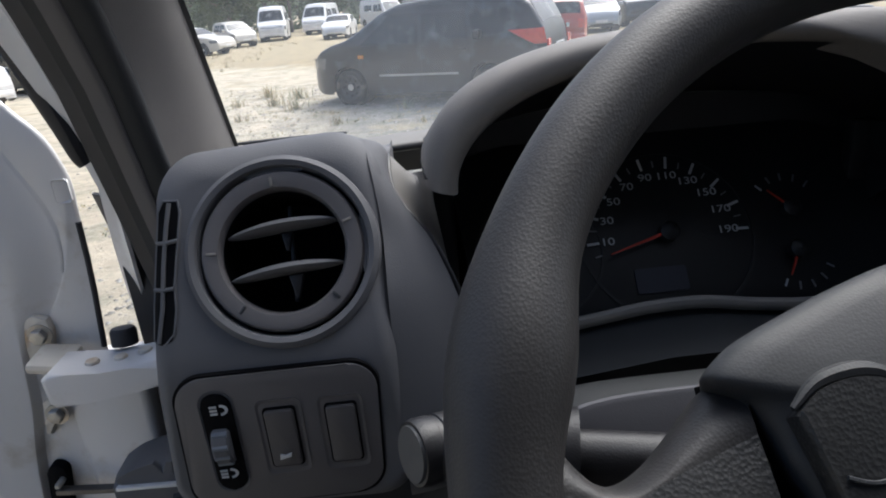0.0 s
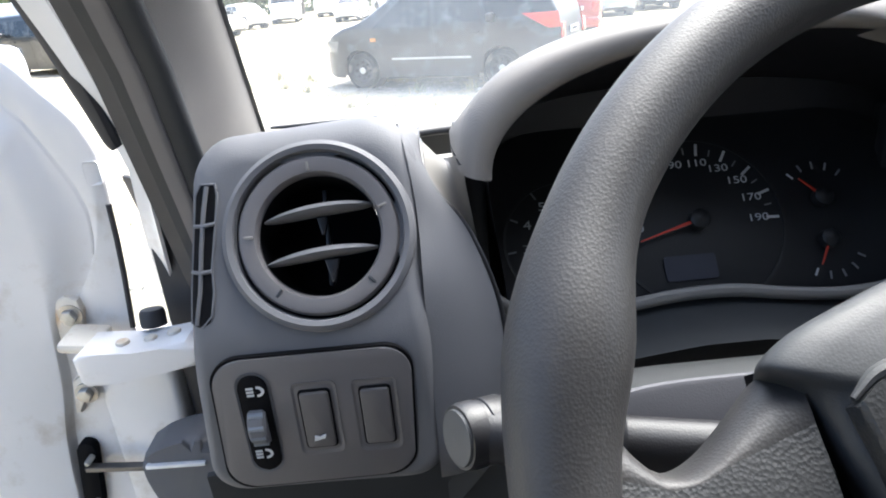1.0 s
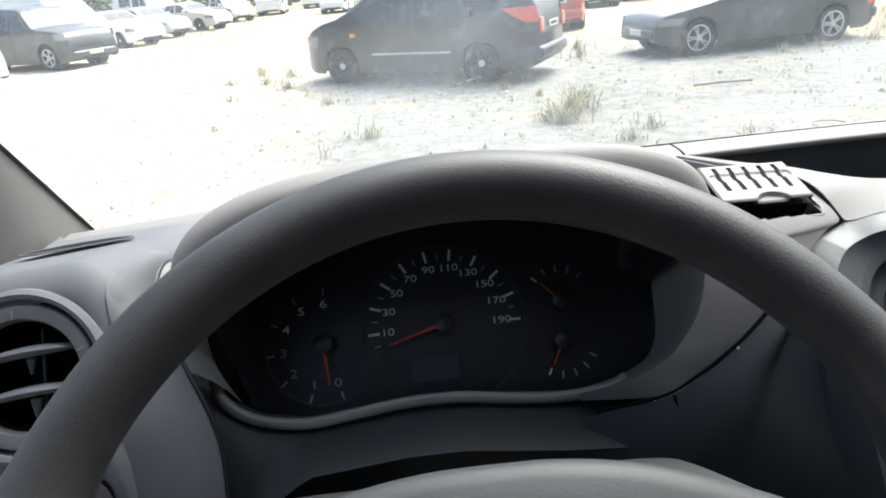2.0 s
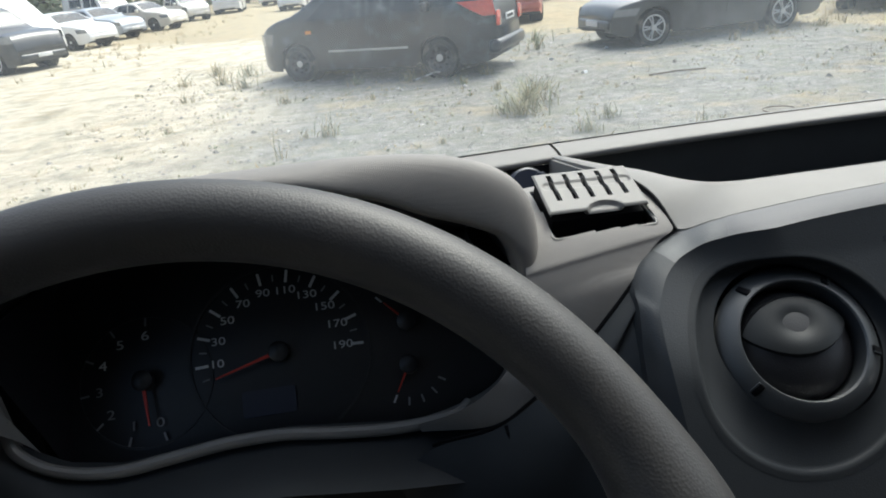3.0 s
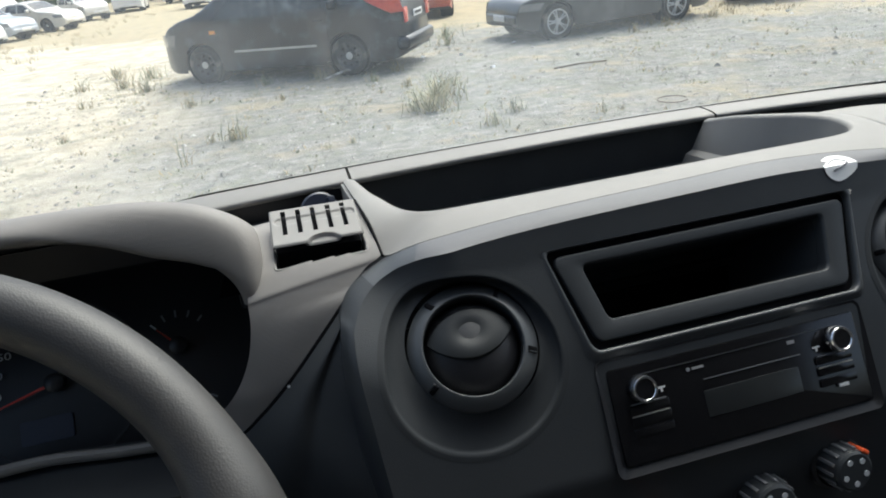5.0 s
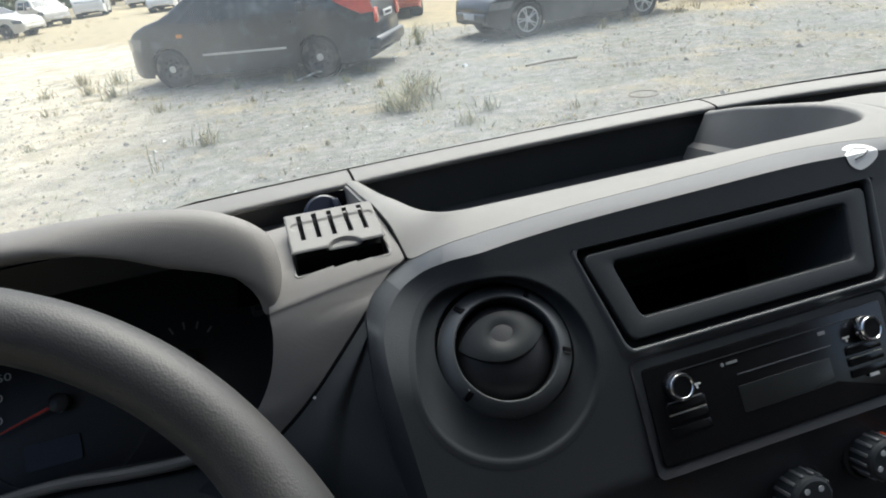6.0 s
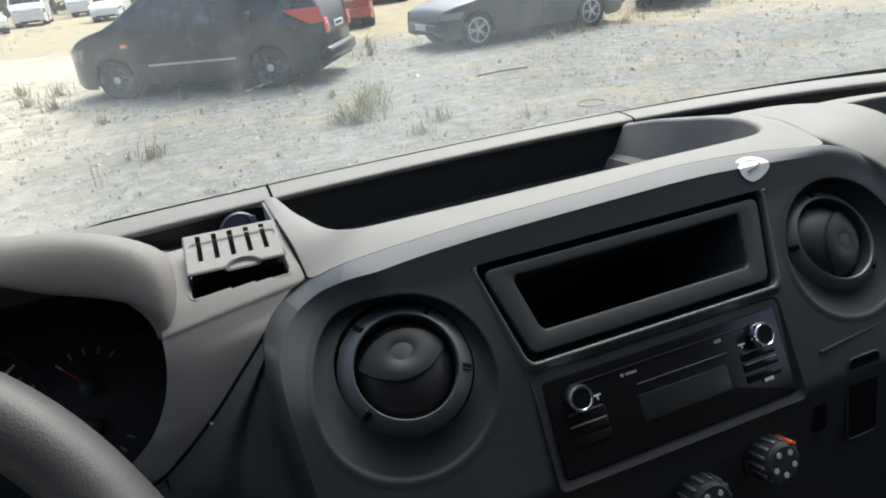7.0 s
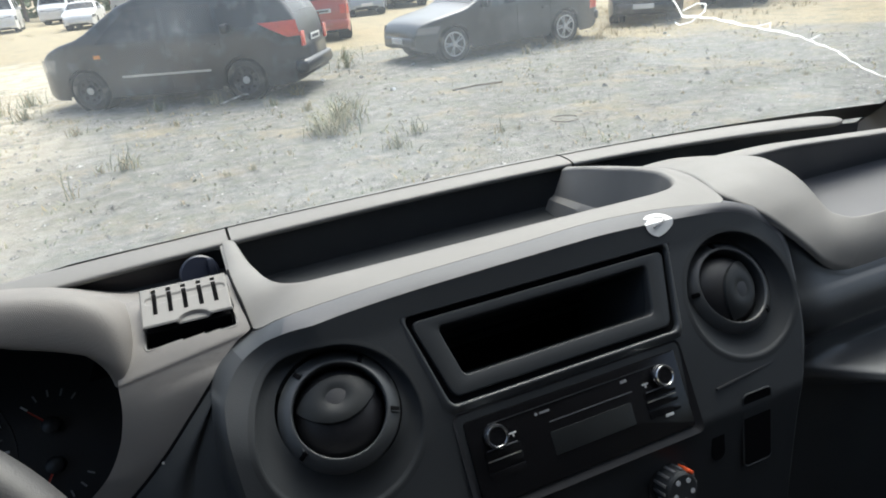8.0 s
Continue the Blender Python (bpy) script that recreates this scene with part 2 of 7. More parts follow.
def sheet(f, nu, nv, wrap=False, bm=None, skip=None):
    """A grid of faces over f(u, v), u and v from 0 to 1."""
    bm = bm or bmesh.new()
    vs = [[bm.verts.new(f(i / nu, j / nv)) for j in range(nv + 1)] for i in range(nu if wrap else nu + 1)]
    n = len(vs)
    for i in range(nu):
        for j in range(nv):
            if skip and skip((i + 0.5) / nu, (j + 0.5) / nv):
                continue
            bm.faces.new((vs[i][j], vs[(i + 1) % n][j], vs[(i + 1) % n][j + 1], vs[i][j + 1]))
    return bm


def tidy(bm):
    loose = [v for v in bm.verts if not v.link_faces]
    bmesh.ops.delete(bm, geom=loose, context="VERTS")
    return bm


def thick(bm, t):
    """Gives a sheet thickness t."""
    bmesh.ops.recalc_face_normals(bm, faces=bm.faces)
    bmesh.ops.solidify(bm, geom=bm.faces[:], thickness=t)
    return bm


def box(sx, sy, sz, m=None, r=0.0, seg=2, bm=None):
    bm = bm or bmesh.new()
    made = bmesh.ops.create_cube(bm, size=1.0, matrix=(m or Matrix.Identity(4)) @ Matrix.Diagonal((sx, sy, sz, 1)))
    if r:
        es = {e for v in made["verts"] for e in v.link_edges}
        bmesh.ops.bevel(bm, geom=list(es), offset=r, segments=seg, affect="EDGES", profile=0.5)
    return bm


def lathe(profile, n=48, m=None, bm=None, cap=False):
    """Turns (radius, height) pairs round the local z axis."""
    bm = bm or bmesh.new()
    m = m or Matrix.Identity(4)
    rings = [[bm.verts.new(m @ Vector((r * math.cos(a), r * math.sin(a), h))) for a in [2 * math.pi * k / n for k in range(n)]] for r, h in profile]
    for a, b in zip(rings, rings[1:]):
        for k in range(n):
            bm.faces.new((a[k], a[(k + 1) % n], b[(k + 1) % n], b[k]))
    if cap:
        bm.faces.new(rings[-1])
    return bm


def prism(outline, h0, h1, m=None, r=0.0, bm=None, seg=2):
    """An outline in local x, y, extruded from height h0 to h1."""
    bm = bm or bmesh.new()
    m = m or Matrix.Identity(4)
    lo = [bm.verts.new(m @ Vector((x, y, h0))) for x, y in outline]
    hi = [bm.verts.new(m @ Vector((x, y, h1))) for x, y in outline]
    n = len(outline)
    top = bm.faces.new(hi)
    bm.faces.new(lo[::-1])
    for k in range(n):
        bm.faces.new((lo[k], lo[(k + 1) % n], hi[(k + 1) % n], hi[k]))
    if r:
        bmesh.ops.bevel(bm, geom=list(top.edges), offset=r, segments=seg, affect="EDGES", profile=0.5)
    return bm


def rounded(w, h, r, n=6, cx=0.0, cy=0.0, slant=0.0):
    """The outline of a rounded rectangle; slant shifts the lower corners inwards."""
    pts = []
    for k, (sx, sy) in enumerate(((1, 1), (-1, 1), (-1, -1), (1, -1))):
        for i in range(n + 1):
            a = math.pi / 2 * (k + i / n)
            x, y = sx * (w / 2 - r) + r * math.cos(a), sy * (h / 2 - r) + r * math.sin(a)
            pts.append((cx + x * (1 - slant * (0.5 - y / h)), cy + y))
    return pts


def ringframe(outer, inner, h_out, h_in, h_top, m, depth=None, bm=None):
    """A frame between two outlines with as many points each: outer wall, face, and an inner wall down to depth."""
    bm = bm or bmesh.new()
    loops = [[bm.verts.new(m @ Vector((x, y, h))) for x, y in o] for o, h in
             ((outer, h_out), (outer, h_top), (inner, h_in)) ]
    if depth is not None:
        loops.append([bm.verts.new(m @ Vector((x * 0.97, y, depth))) for x, y in inner])
    n = len(outer)
    for a, b in zip(loops, loops[1:]):
        for k in range(n):
            bm.faces.new((a[k], a[(k + 1) % n], b[(k + 1) % n], b[k]))
    return bm


def tube(points, radius, n=10, bm=None, closed=False, flat=1.0, caps=True):
    """A round bar along points; radius is a number or a function of 0 to 1."""
    bm = bm or bmesh.new()
    pts = [Vector(p) for p in points]
    rings = []
    side = None
    for i, p in enumerate(pts):
        a = pts[i - 1] if (i or closed) else p
        b = pts[(i + 1) % len(pts)] if (i + 1 < len(pts) or closed) else p
        t = (b - a).normalized()
        if side is None:
            side = t.orthogonal().normalized()
        side = (side - t * side.dot(t)).normalized()
        other = t.cross(side)
        r = radius(i / (len(pts) - 1)) if callable(radius) else radius
        rings.append([bm.verts.new(p + r * (math.cos(2 * math.pi * k / n) * side + flat * math.sin(2 * math.pi * k / n) * other)) for k in range(n)])
    pairs = list(zip(rings, rings[1:])) + ([(rings[-1], rings[0])] if closed else [])
    for a, b in pairs:
        for k in range(n):
            bm.faces.new((a[k], a[(k + 1) % n], b[(k + 1) % n], b[k]))
    if caps and not closed:
        bm.faces.new(rings[0])
        bm.faces.new(rings[-1])
    return bm


def curve(pts, n):
    """A smooth line through points (Catmull-Rom), n steps a span."""
    p = [Vector(q) for q in pts]
    p = [2 * p[0] - p[1]] + p + [2 * p[-1] - p[-2]]
    out = []
    for i in range(1, len(p) - 2):
        for k in range(n):
            t = k / n
            a, b, c, e = p[i - 1], p[i], p[i + 1], p[i + 2]
            out.append(0.5 * ((2 * b) + (c - a) * t + (2 * a - 5 * b + 4 * c - e) * t * t + (3 * b - a - 3 * c + e) * t ** 3))
    return out + [p[-2]]


def at(pts, t):
    """The place at 0 to 1 along a list of points."""
    k = min(max(t, 0), 1) * (len(pts) - 1)
    i = min(int(k), len(pts) - 2)
    return pts[i].lerp(pts[i + 1], k - i)


def smooth01(a, b, x):
    t = min(max((x - a) / (b - a), 0), 1)
    return t * t * (3 - 2 * t)


def interp(x, pairs):
    return float(np.interp(x, [p[0] for p in pairs], [p[1] for p in pairs]))


def text(name, body, size, m, material, parent, align="CENTER"):
    """Raised lettering as a mesh of its own."""
    cu = bpy.data.curves.new(name, "FONT")
    cu.body, cu.size, cu.extrude, cu.align_x, cu.align_y = body, size, size * 0.02, align, "CENTER"
    ob = bpy.data.objects.new(name, cu)
    scene.collection.objects.link(ob)
    me = bpy.data.meshes.new_from_object(ob.evaluated_get(bpy.context.evaluated_depsgraph_get()))
    bpy.data.objects.remove(ob)
    me.transform(m)
    me.materials.clear()
    me.materials.append(material)
    o = new(name, me)
    o.parent = parent
    o.matrix_parent_inverse = parent.matrix_basis.inverted()
    return o


 
def thing(name, label, category, group="", kind="", base=(0, 0, 0)):
    """An Empty at the base of a thing that parents its parts."""
    ob = tagged(new(name), label, category, group, kind)
    ob.matrix_basis = Matrix.Translation(base)
    return ob


# ---------- ground ----------
def ground():
    def f(u, v):
        x, y = -260 + 520 * u, -120 + 560 * v
        near = smooth01(60, 20, abs(x)) * smooth01(70, 30, abs(y - 15)) * smooth01(3.2, 5.0, math.hypot(x, y))
        return Vector((x, y, near * 0.02 * (noise.noise((x * 0.35, y * 0.35, 1)) - 0.1)))
    ob = part("ground", sheet(f, 260, 280), GROUND)
    tagged(ob, "dry sandy gravel lot with sparse weeds", "ground", kind="structure")


ground()


# ---------- the cab round the dashboard ----------
def ws_y(x, w):
    """The windscreen's inner face: how far ahead it stands at x and height w."""
    return 0.414 - 0.055 * (x / 0.86) ** 2 - 1.07 * (w - 0.06)


def cab():
    glass = part("window_1", sheet(lambda u, v: d(-0.9 + 1.8 * u, ws_y(-0.9 + 1.8 * u, -0.03 + 0.78 * v), -0.03 + 0.78 * v), 40, 30), GLASS)
    if glass.data.polygons[0].normal.y > 0:
        glass.data.flip_normals()
    glass.visible_shadow = False
    tagged(glass, "dusty cracked laminated windscreen of a van", "windscreen", kind="structure")
    # black ceramic edge band along the foot and the flank of the windscreen
    def band(u, v):
        x = -0.86 + 1.72 * u
        w = 0.0705 - (0.043 if x > 0.1 else 0.014) * (x - 0.1) ** 2 - 0.03 * (1 - v) - 0.03 * smooth01(-0.38, -0.55, x)
        return d(x, ws_y(x, w) - 0.004, w)
    b = part("trim", sheet(band, 40, 3), RUBBER)
    tagged(b, "black painted edge band of the windscreen", "trim", kind="structure")
    # roof and walls out of view, added to block and shape the cab's light
    roof = part("ceiling", box(2.0, 0.62, 0.04, Matrix.Translation(d(0, -0.62, 0.745))), LINING)
    tagged(roof, "unseen grey headliner, toned down to limit light in the cab", "ceiling", kind="structure")
    back = part("wall_south", box(2.0, 0.05, 1.7, Matrix.Translation(d(0, -0.88, -0.08))), SHADE)
    tagged(back, "unseen dark rear wall, added to limit light in the cab", "wall", kind="structure")
    floor = part("floor", box(2.0, 1.3, 0.04, Matrix.Translation(d(0, -0.25, -0.93))), RUBBER)
    tagged(floor, "black rubber cab floor", "floor", kind="structure")
    east = bmesh.new()
    box(0.06, 1.3, 0.9, Matrix.Translation(d(0.97, -0.25, -0.48)), bm=east)
    box(0.06, 0.12, 0.8, Matrix.Translation(d(0.97, -0.845, 0.37)), bm=east)
    wall = part("wall_east", east, SHADE)
    tagged(wall, "unseen dark passenger side wall, sized to shape the light", "wall", kind="structure")
    west = bmesh.new()
    box(0.06, 0.4, 1.7, Matrix.Translation(d(-0.97, -0.7, -0.08)), bm=west)
    box(0.06, 1.15, 0.2, Matrix.Translation(d(-0.97, -0.3, -0.85)), bm=west)
    wall = part("wall_west", west, SHADE)
    tagged(wall, "unseen dark driver side wall, sized to shape the light", "wall", kind="structure")
    fire = part("wall_north", box(1.84, 0.03, 0.86, Matrix.Translation(d(0, 0.36, -0.5))), RUBBER)
    tagged(fire, "black firewall under the dashboard", "wall", kind="structure")


cab()


def pillar(sx):
    """A windscreen pillar: padded trim, black door seal and painted body edge."""
    p = thing("pillar_west" if sx < 0 else "pillar_east", "grey padded windscreen pillar trim with black door seal", "pillar", kind="structure",
              base=d(0.86 * sx, 0.35, 0))
    def glass_edge(w):
        return Vector((-0.861 + 0.14 * w, 0.424 - 1.08 * w, w + Z0))
    def door_edge(w):
        return Vector((-0.874 + 0.02 * w, 0.243 - 0.42 * w - 0.25 * max(w - 0.15, 0), w + Z0))
    def strip(a, b, depth, w0, w1, n=18):
        def f(u, v):
            w = w0 + (w1 - w0) * u
            q = a(w).lerp(b(w), v)
            q.x += depth * math.sin(math.pi * v)
            q.y -= 0.35 * depth * math.sin(math.pi * v)
            q.x *= -sx
            return q
        return sheet(f, 24, n)
    def off(dx, dy, k=0.0):
        return lambda w: door_edge(w) + Vector((dx - k * w, dy, 0))
    def paint_left(w):
        q = door_edge(w)
        return Vector((interp(w, [(-0.6, -1.0), (-0.03, -0.95), (0.05, -0.931), (0.08, -0.928), (0.1, -0.93), (0.163, -0.94), (0.72, -0.985)]), q.y + 0.03, w + Z0))
    def paint_right(w):
        q = door_edge(w)
        return Vector((interp(w, [(-0.6, -0.955), (-0.09, -0.936), (-0.03, -0.93), (0.007, -0.922), (0.045, -0.912), (0.16, -0.916), (0.72, -0.93)]), q.y + 0.014, w + Z0))
    part("pillar_trim", thick(strip(glass_edge, off(0.009, 0.004), 0.008, -0.05, 0.72), 0.004), TRIM, p)
    part("inner_band", thick(strip(off(0.009, 0.004), off(-0.027, -0.002), 0.014, -0.35, 0.72), 0.003), DARK, p, "charcoal inner pillar band")
    part("band_ridge", thick(strip(off(-0.009, -0.0045), off(-0.018, -0.0045), 0.006, -0.35, 0.72), 0.003), SWITCH, p, "grey ridge of the pillar band")
    part("door_seal", thick(strip(off(-0.026, -0.004), off(-0.041, 0.006), 0.008, -0.35, 0.72), 0.003), RUBBER, p)
    part("screen_edge", thick(strip(lambda w: glass_edge(w) + Vector((0.006, 0.003, 0)), lambda w: glass_edge(w) + Vector((-0.003, -0.002, 0)), 0.001, -0.05, 0.72), 0.002), RUBBER, p)
    part("painted_edge", thick(strip(paint_right, paint_left, 0.003, -0.6, 0.72), 0.003), WHITE, p, "white painted body edge")
    part("seal_backing", thick(strip(off(-0.03, 0.016), off(-0.075, 0.05), 0.0, -0.6, 0.05), 0.003), RUBBER, p)


pillar(-1)
pillar(1)


# ---------- the open driver's door ----------
def driver_door():
    door = thing("door_1", "open white van door with steel hinge and check strap", "door", kind="structure", base=d(-1.0, 0.3, -0.9))
    m = Matrix((Vector((1, 0, 0)), Vector((0, 0, 1)), Vector((0, -1, 0)))).transposed().to_4x4()
    m.translation = d(0.0, 0.27, 0)
    rim = curve([(-1.35, 0.262, 0), (-1.15, 0.235, 0), (-1.07, 0.197, 0), (-1.03, 0.165, 0), (-1.008, 0.143, 0), (-0.9915, 0.1215, 0), (-0.975, 0.101, 0), (-0.966, 0.0785, 0), (-0.9625, 0.0585, 0),
                 (-0.964, 0.03, 0), (-0.968, -0.037, 0), (-0.979, -0.147, 0), (-0.989, -0.23, 0), (-1.0, -0.75, 0)], 6)
    fold = curve([(-1.3, 0.22, 0), (-1.13, 0.185, 0), (-1.06, 0.145, 0), (-1.0195, 0.107, 0), (-1.01, 0.0925, 0), (-0.9985, 0.0665, 0), (-0.99, 0.045, 0), (-0.9865, 0.032, 0),
                  (-0.9845, 0.0105, 0), (-0.994, -0.028, 0), (-1.034, -0.085, 0), (-1.043, -0.14, 0), (-1.066, -0.28, 0), (-1.095, -0.75, 0)], 6)
    land = curve([(-1.3, 0.13, 0), (-1.16, 0.125, 0), (-1.09, 0.105, 0), (-1.045, 0.085, 0), (-1.038, 0.061, 0), (-1.036, 0.05, 0), (-1.035, 0.031, 0), (-1.034, 0.015, 0),
                  (-1.033, 0.0045, 0), (-1.035, -0.023, 0), (-1.041, -0.085, 0), (-1.048, -0.14, 0), (-1.071, -0.28, 0), (-1.1, -0.75, 0)], 6)

    def f(u, v):
        """The pressed inner skin: rolled edge, flat flange, a soft step, and the raised panel."""
        a, b, c = at(rim, u), at(fold, u), at(land, u)
        if v < 0.12:
            t = v / 0.12
            q, h = Vector((a.x - 0.035 * (1 - t), a.y, 0)), -0.05 * (1 - t)
        elif v < 0.2:
            t = (v - 0.12) / 0.08 * math.pi / 2
            q, h = a + Vector((-0.004 * (1 - math.cos(t)), 0, 0)), 0.004 * math.sin(t)
        elif v < 0.45:
            t = (v - 0.2) / 0.25
            q, h = (a + Vector((-0.004, 0, 0))).lerp(b, t), 0.004 + 0.002 * math.sin(3 * t)
        elif v < 0.75:
            t = (v - 0.45) / 0.3
            q, h = b.lerp(c, t), 0.0055 + 0.0105 * smooth01(0, 1, t)
        else:
            t = (v - 0.75) / 0.25
            q, h = c.lerp(Vector((c.x - 0.9, min(c.y, 0.1) * (1 - t) + c.y * t * 0.6, 0)), t), 0.016 + 0.02 * smooth01(0, 0.25, t)
        return m @ Vector((q.x, q.y, h))
    part("inner_panel", sheet(f, 110, 60), WHITE, door, angle=60)
    part("clip_slot", ringframe(rounded(0.013, 0.02, 0.003, 3, -0.97, 0.055), rounded(0.0105, 0.0165, 0.002, 3, -0.97, 0.055), 0.003, 0.0045, 0.0062, m), WHITE, door)
    part("edge_seal", tube([m @ Vector(q) for q in ((-0.965, 0.027, 0.004), (-0.966, -0.004, 0.0045), (-0.9685, -0.037, 0.0045), (-0.974, -0.09, 0.0045))], 0.0026, 8), RUBBER, door)
    mo = m @ Matrix.Translation((-1.0515, -0.245, 0.004)) @ Matrix.Rotation(radians(-9), 4, "Z")
    # a raised black block paints the dark of the opening
    op = part("check_opening", prism(rounded(0.0175, 0.082, 0.0085, 6), 0.0, 0.012, mo, r=0.002), DEEP, door)
    for y in (0.026, -0.028):
        part("pin", lathe([(0.003, 0.0), (0.003, 0.012), (0.002, 0.014), (0, 0.014)], 10, mo @ Matrix.Translation((0.005, y, 0.01))), STEEL, op)
    # hinge: plate bolted to the door, pressed arm, lower ear
    arm = [(-0.998, -0.084), (-0.992, -0.079), (-0.975, -0.08), (-0.95, -0.0815), (-0.925, -0.0795), (-0.905, -0.077), (-0.896, -0.082), (-0.895, -0.094), (-0.9, -0.1), (-0.93, -0.1035), (-0.97, -0.1085), (-0.992, -0.111), (-0.997, -0.106)]
    ma = m.copy()
    ma.translation = d(0.0, 0.24, 0)
    hinge = part("hinge", prism(arm, 0.0, 0.04, ma, r=0.005, seg=3), WHITE, door, "white painted pressed steel door hinge")
    part("hinge_plate", prism([(-1.036, -0.06), (-1.031, -0.053), (-1.022, -0.05), (-1.012, -0.055), (-1.01, -0.065), (-1.014, -0.085), (-1.018, -0.104), (-1.038, -0.102)], 0.004, 0.013, m, r=0.003), RUSTY, hinge, "rust stained hinge plate")
    part("hinge_neck", box(0.034, 0.036, 0.01, pose(-1.003, 0.238, -0.0835 + Z0, 4, 8, 0), r=0.004), RUSTY, hinge)
    part("hinge_ear", prism([(-1.04, -0.138), (-1.033, -0.133), (-1.021, -0.14), (-1.024, -0.15), (-1.034, -0.155), (-1.04, -0.172), (-1.046, -0.172)], 0.004, 0.012, m, r=0.002), RUSTY, hinge)
    for x, w in ((-1.0205, -0.069), (-1.029, -0.15)):
        part("washer", lathe([(0.0105, 0.0), (0.0105, 0.002), (0.0, 0.002)], 24, m @ Matrix.Translation((x, w, 0.012))), STEEL, hinge)
        part("bolt", lathe([(0.0072, 0.001), (0.0072, 0.007), (0.006, 0.008), (0.0, 0.0085)], 6, m @ Matrix.Translation((x, w, 0.012))), STEEL, hinge, smooth=False)
    for x, y, w in ((-0.962, 0.218, -0.0805), (-0.94, 0.222, -0.081), (-0.921, 0.226, -0.0785)):
        part("rivet", lathe([(0.006, 0), (0.005, 0.0022), (0.0, 0.003)], 16, m=Matrix.Translation(d(x, y, w))), RUSTY, hinge)
    # check strap and its rubber gaiter
    part("check_strap", box(0.105, 0.009, 0.0055, pose(-0.994, 0.247, -0.232 + Z0, 0, 5, 0), r=0.0015), HUBSTEEL, door)
    mg = m.copy()
    mg.translation = d(0.0, 0.235, 0)
    boot = [(q.x, q.y) for q in curve([(-0.965, -0.186, 0), (-0.945, -0.175, 0), (-0.915, -0.17, 0), (-0.9, -0.185, 0), (-0.9, -0.26, 0), (-0.93, -0.262, 0), (-0.951, -0.248, 0), (-0.963, -0.213, 0), (-0.965, -0.186, 0)], 5)][:-1]
    g = part("gaiter", prism(boot, 0.0, 0.04, mg, r=0.012, seg=4), POD, door, "grey rubber gaiter round the check strap")
    part("gaiter_mouth", box(0.052, 0.006, 0.004, pose(-0.935, 0.194, -0.1915 + Z0, 0, 2, 0), r=0.0015), WHITE, g)
    # black window run channel
    bar = curve([(-0.925, 0.222, 0.083), (-0.9275, 0.221, 0.09), (-0.932, 0.22, 0.111), (-0.9385, 0.219, 0.136), (-0.945, 0.217, 0.163), (-0.957, 0.205, 0.21), (-0.982, 0.18, 0.32), (-1.01, 0.14, 0.5)], 4)
    part("window_channel", tube([q + Vector((0, 0, Z0)) for q in bar], lambda t: 0.0045 + 0.0055 * min(1, t * 1.9), 10, flat=1.1), RUBBER, door)


HUBSTEEL = mat("dark_oiled_steel", (0.12, 0.11, 0.1), 0.4, 0.6, var=0.2, scale=40)
RUSTY = mat("rust_stained_paint", (0.62, 0.58, 0.5), 0.5, var=0.08, scale=30, wear=(0.42, 0.3, 0.18), wearscale=40, wearpos=0.6)
driver_door()


def lower_pillar():
    """The painted body below the windscreen pillar that the hinge is bolted to."""
    p = thing("body_post", "white painted door post of the van", "body panel", kind="structure", base=d(-0.92, 0.25, -0.9))
    part("post", box(0.075, 0.05, 0.7, Matrix.Translation(d(-0.9855, 0.288, -0.46)), r=0.008, seg=3), WHITE, p)
    part("post_shadow_gap", box(0.09, 0.02, 0.9, Matrix.Translation(d(-0.9, 0.285, -0.4)), r=0.003), RUBBER, p)
    part("bracket", lathe([(0.011, 0.0), (0.011, 0.012), (0.009, 0.015), (0.0, 0.016)], 20, pose(-0.944, 0.243, -0.079 + Z0, -10, 0, 0)), RUBBER, p)


lower_pillar()


# ---------- dashboard ----------
dash = thing("dashboard", "taupe and charcoal moulded plastic van dashboard", "dashboard", base=d(0, 0.2, -0.6))


def panel_y(w):
    t = [(-0.4, -0.045), (-0.2, -0.034), (-0.1, -0.025), (-0.048, -0.02), (0.01, 0.011), (0.03, 0.0225), (0.08, 0.0565), (0.1, 0.0665), (0.115, 0.073)]
    return sum(interp(w + k, t) for k in (-0.003, 0, 0.003)) / 3


# round vents: centre (x, height), depth of the ring, its lean and its turn towards the driver
VENT_L, VENT_R = (-0.183, 0.04), (0.184, 0.0362)
RING_L, RING_R = (0.0368, 1.02, -0.08), (0.039, 0.85, 0.0)


def ring_y(x, w, centre, ring):
    return ring[0] + ring[1] * (w - centre[1]) + ring[2] * (x - centre[0])


# the crease round the face of the centre panel (x, height) and the outer edge of its bevel
FACE_EDGE = [(-0.235, -0.4), (-0.246, -0.15), (-0.2575, 0.0), (-0.2605, 0.04), (-0.2592, 0.0585), (-0.2562, 0.0655), (-0.2488, 0.0735), (-0.2395, 0.0795),
             (-0.2285, 0.0848), (-0.2158, 0.0905), (-0.19, 0.0972), (-0.12, 0.1022), (0.0, 0.105), (0.07, 0.1058), (0.13, 0.1035), (0.165, 0.1015),
             (0.194, 0.0985), (0.2185, 0.092), (0.2375, 0.081), (0.247, 0.071), (0.2505, 0.06), (0.248, 0.042), (0.242, 0.0164), (0.2375, -0.005),
             (0.228, -0.03), (0.215, -0.1), (0.205, -0.4)]
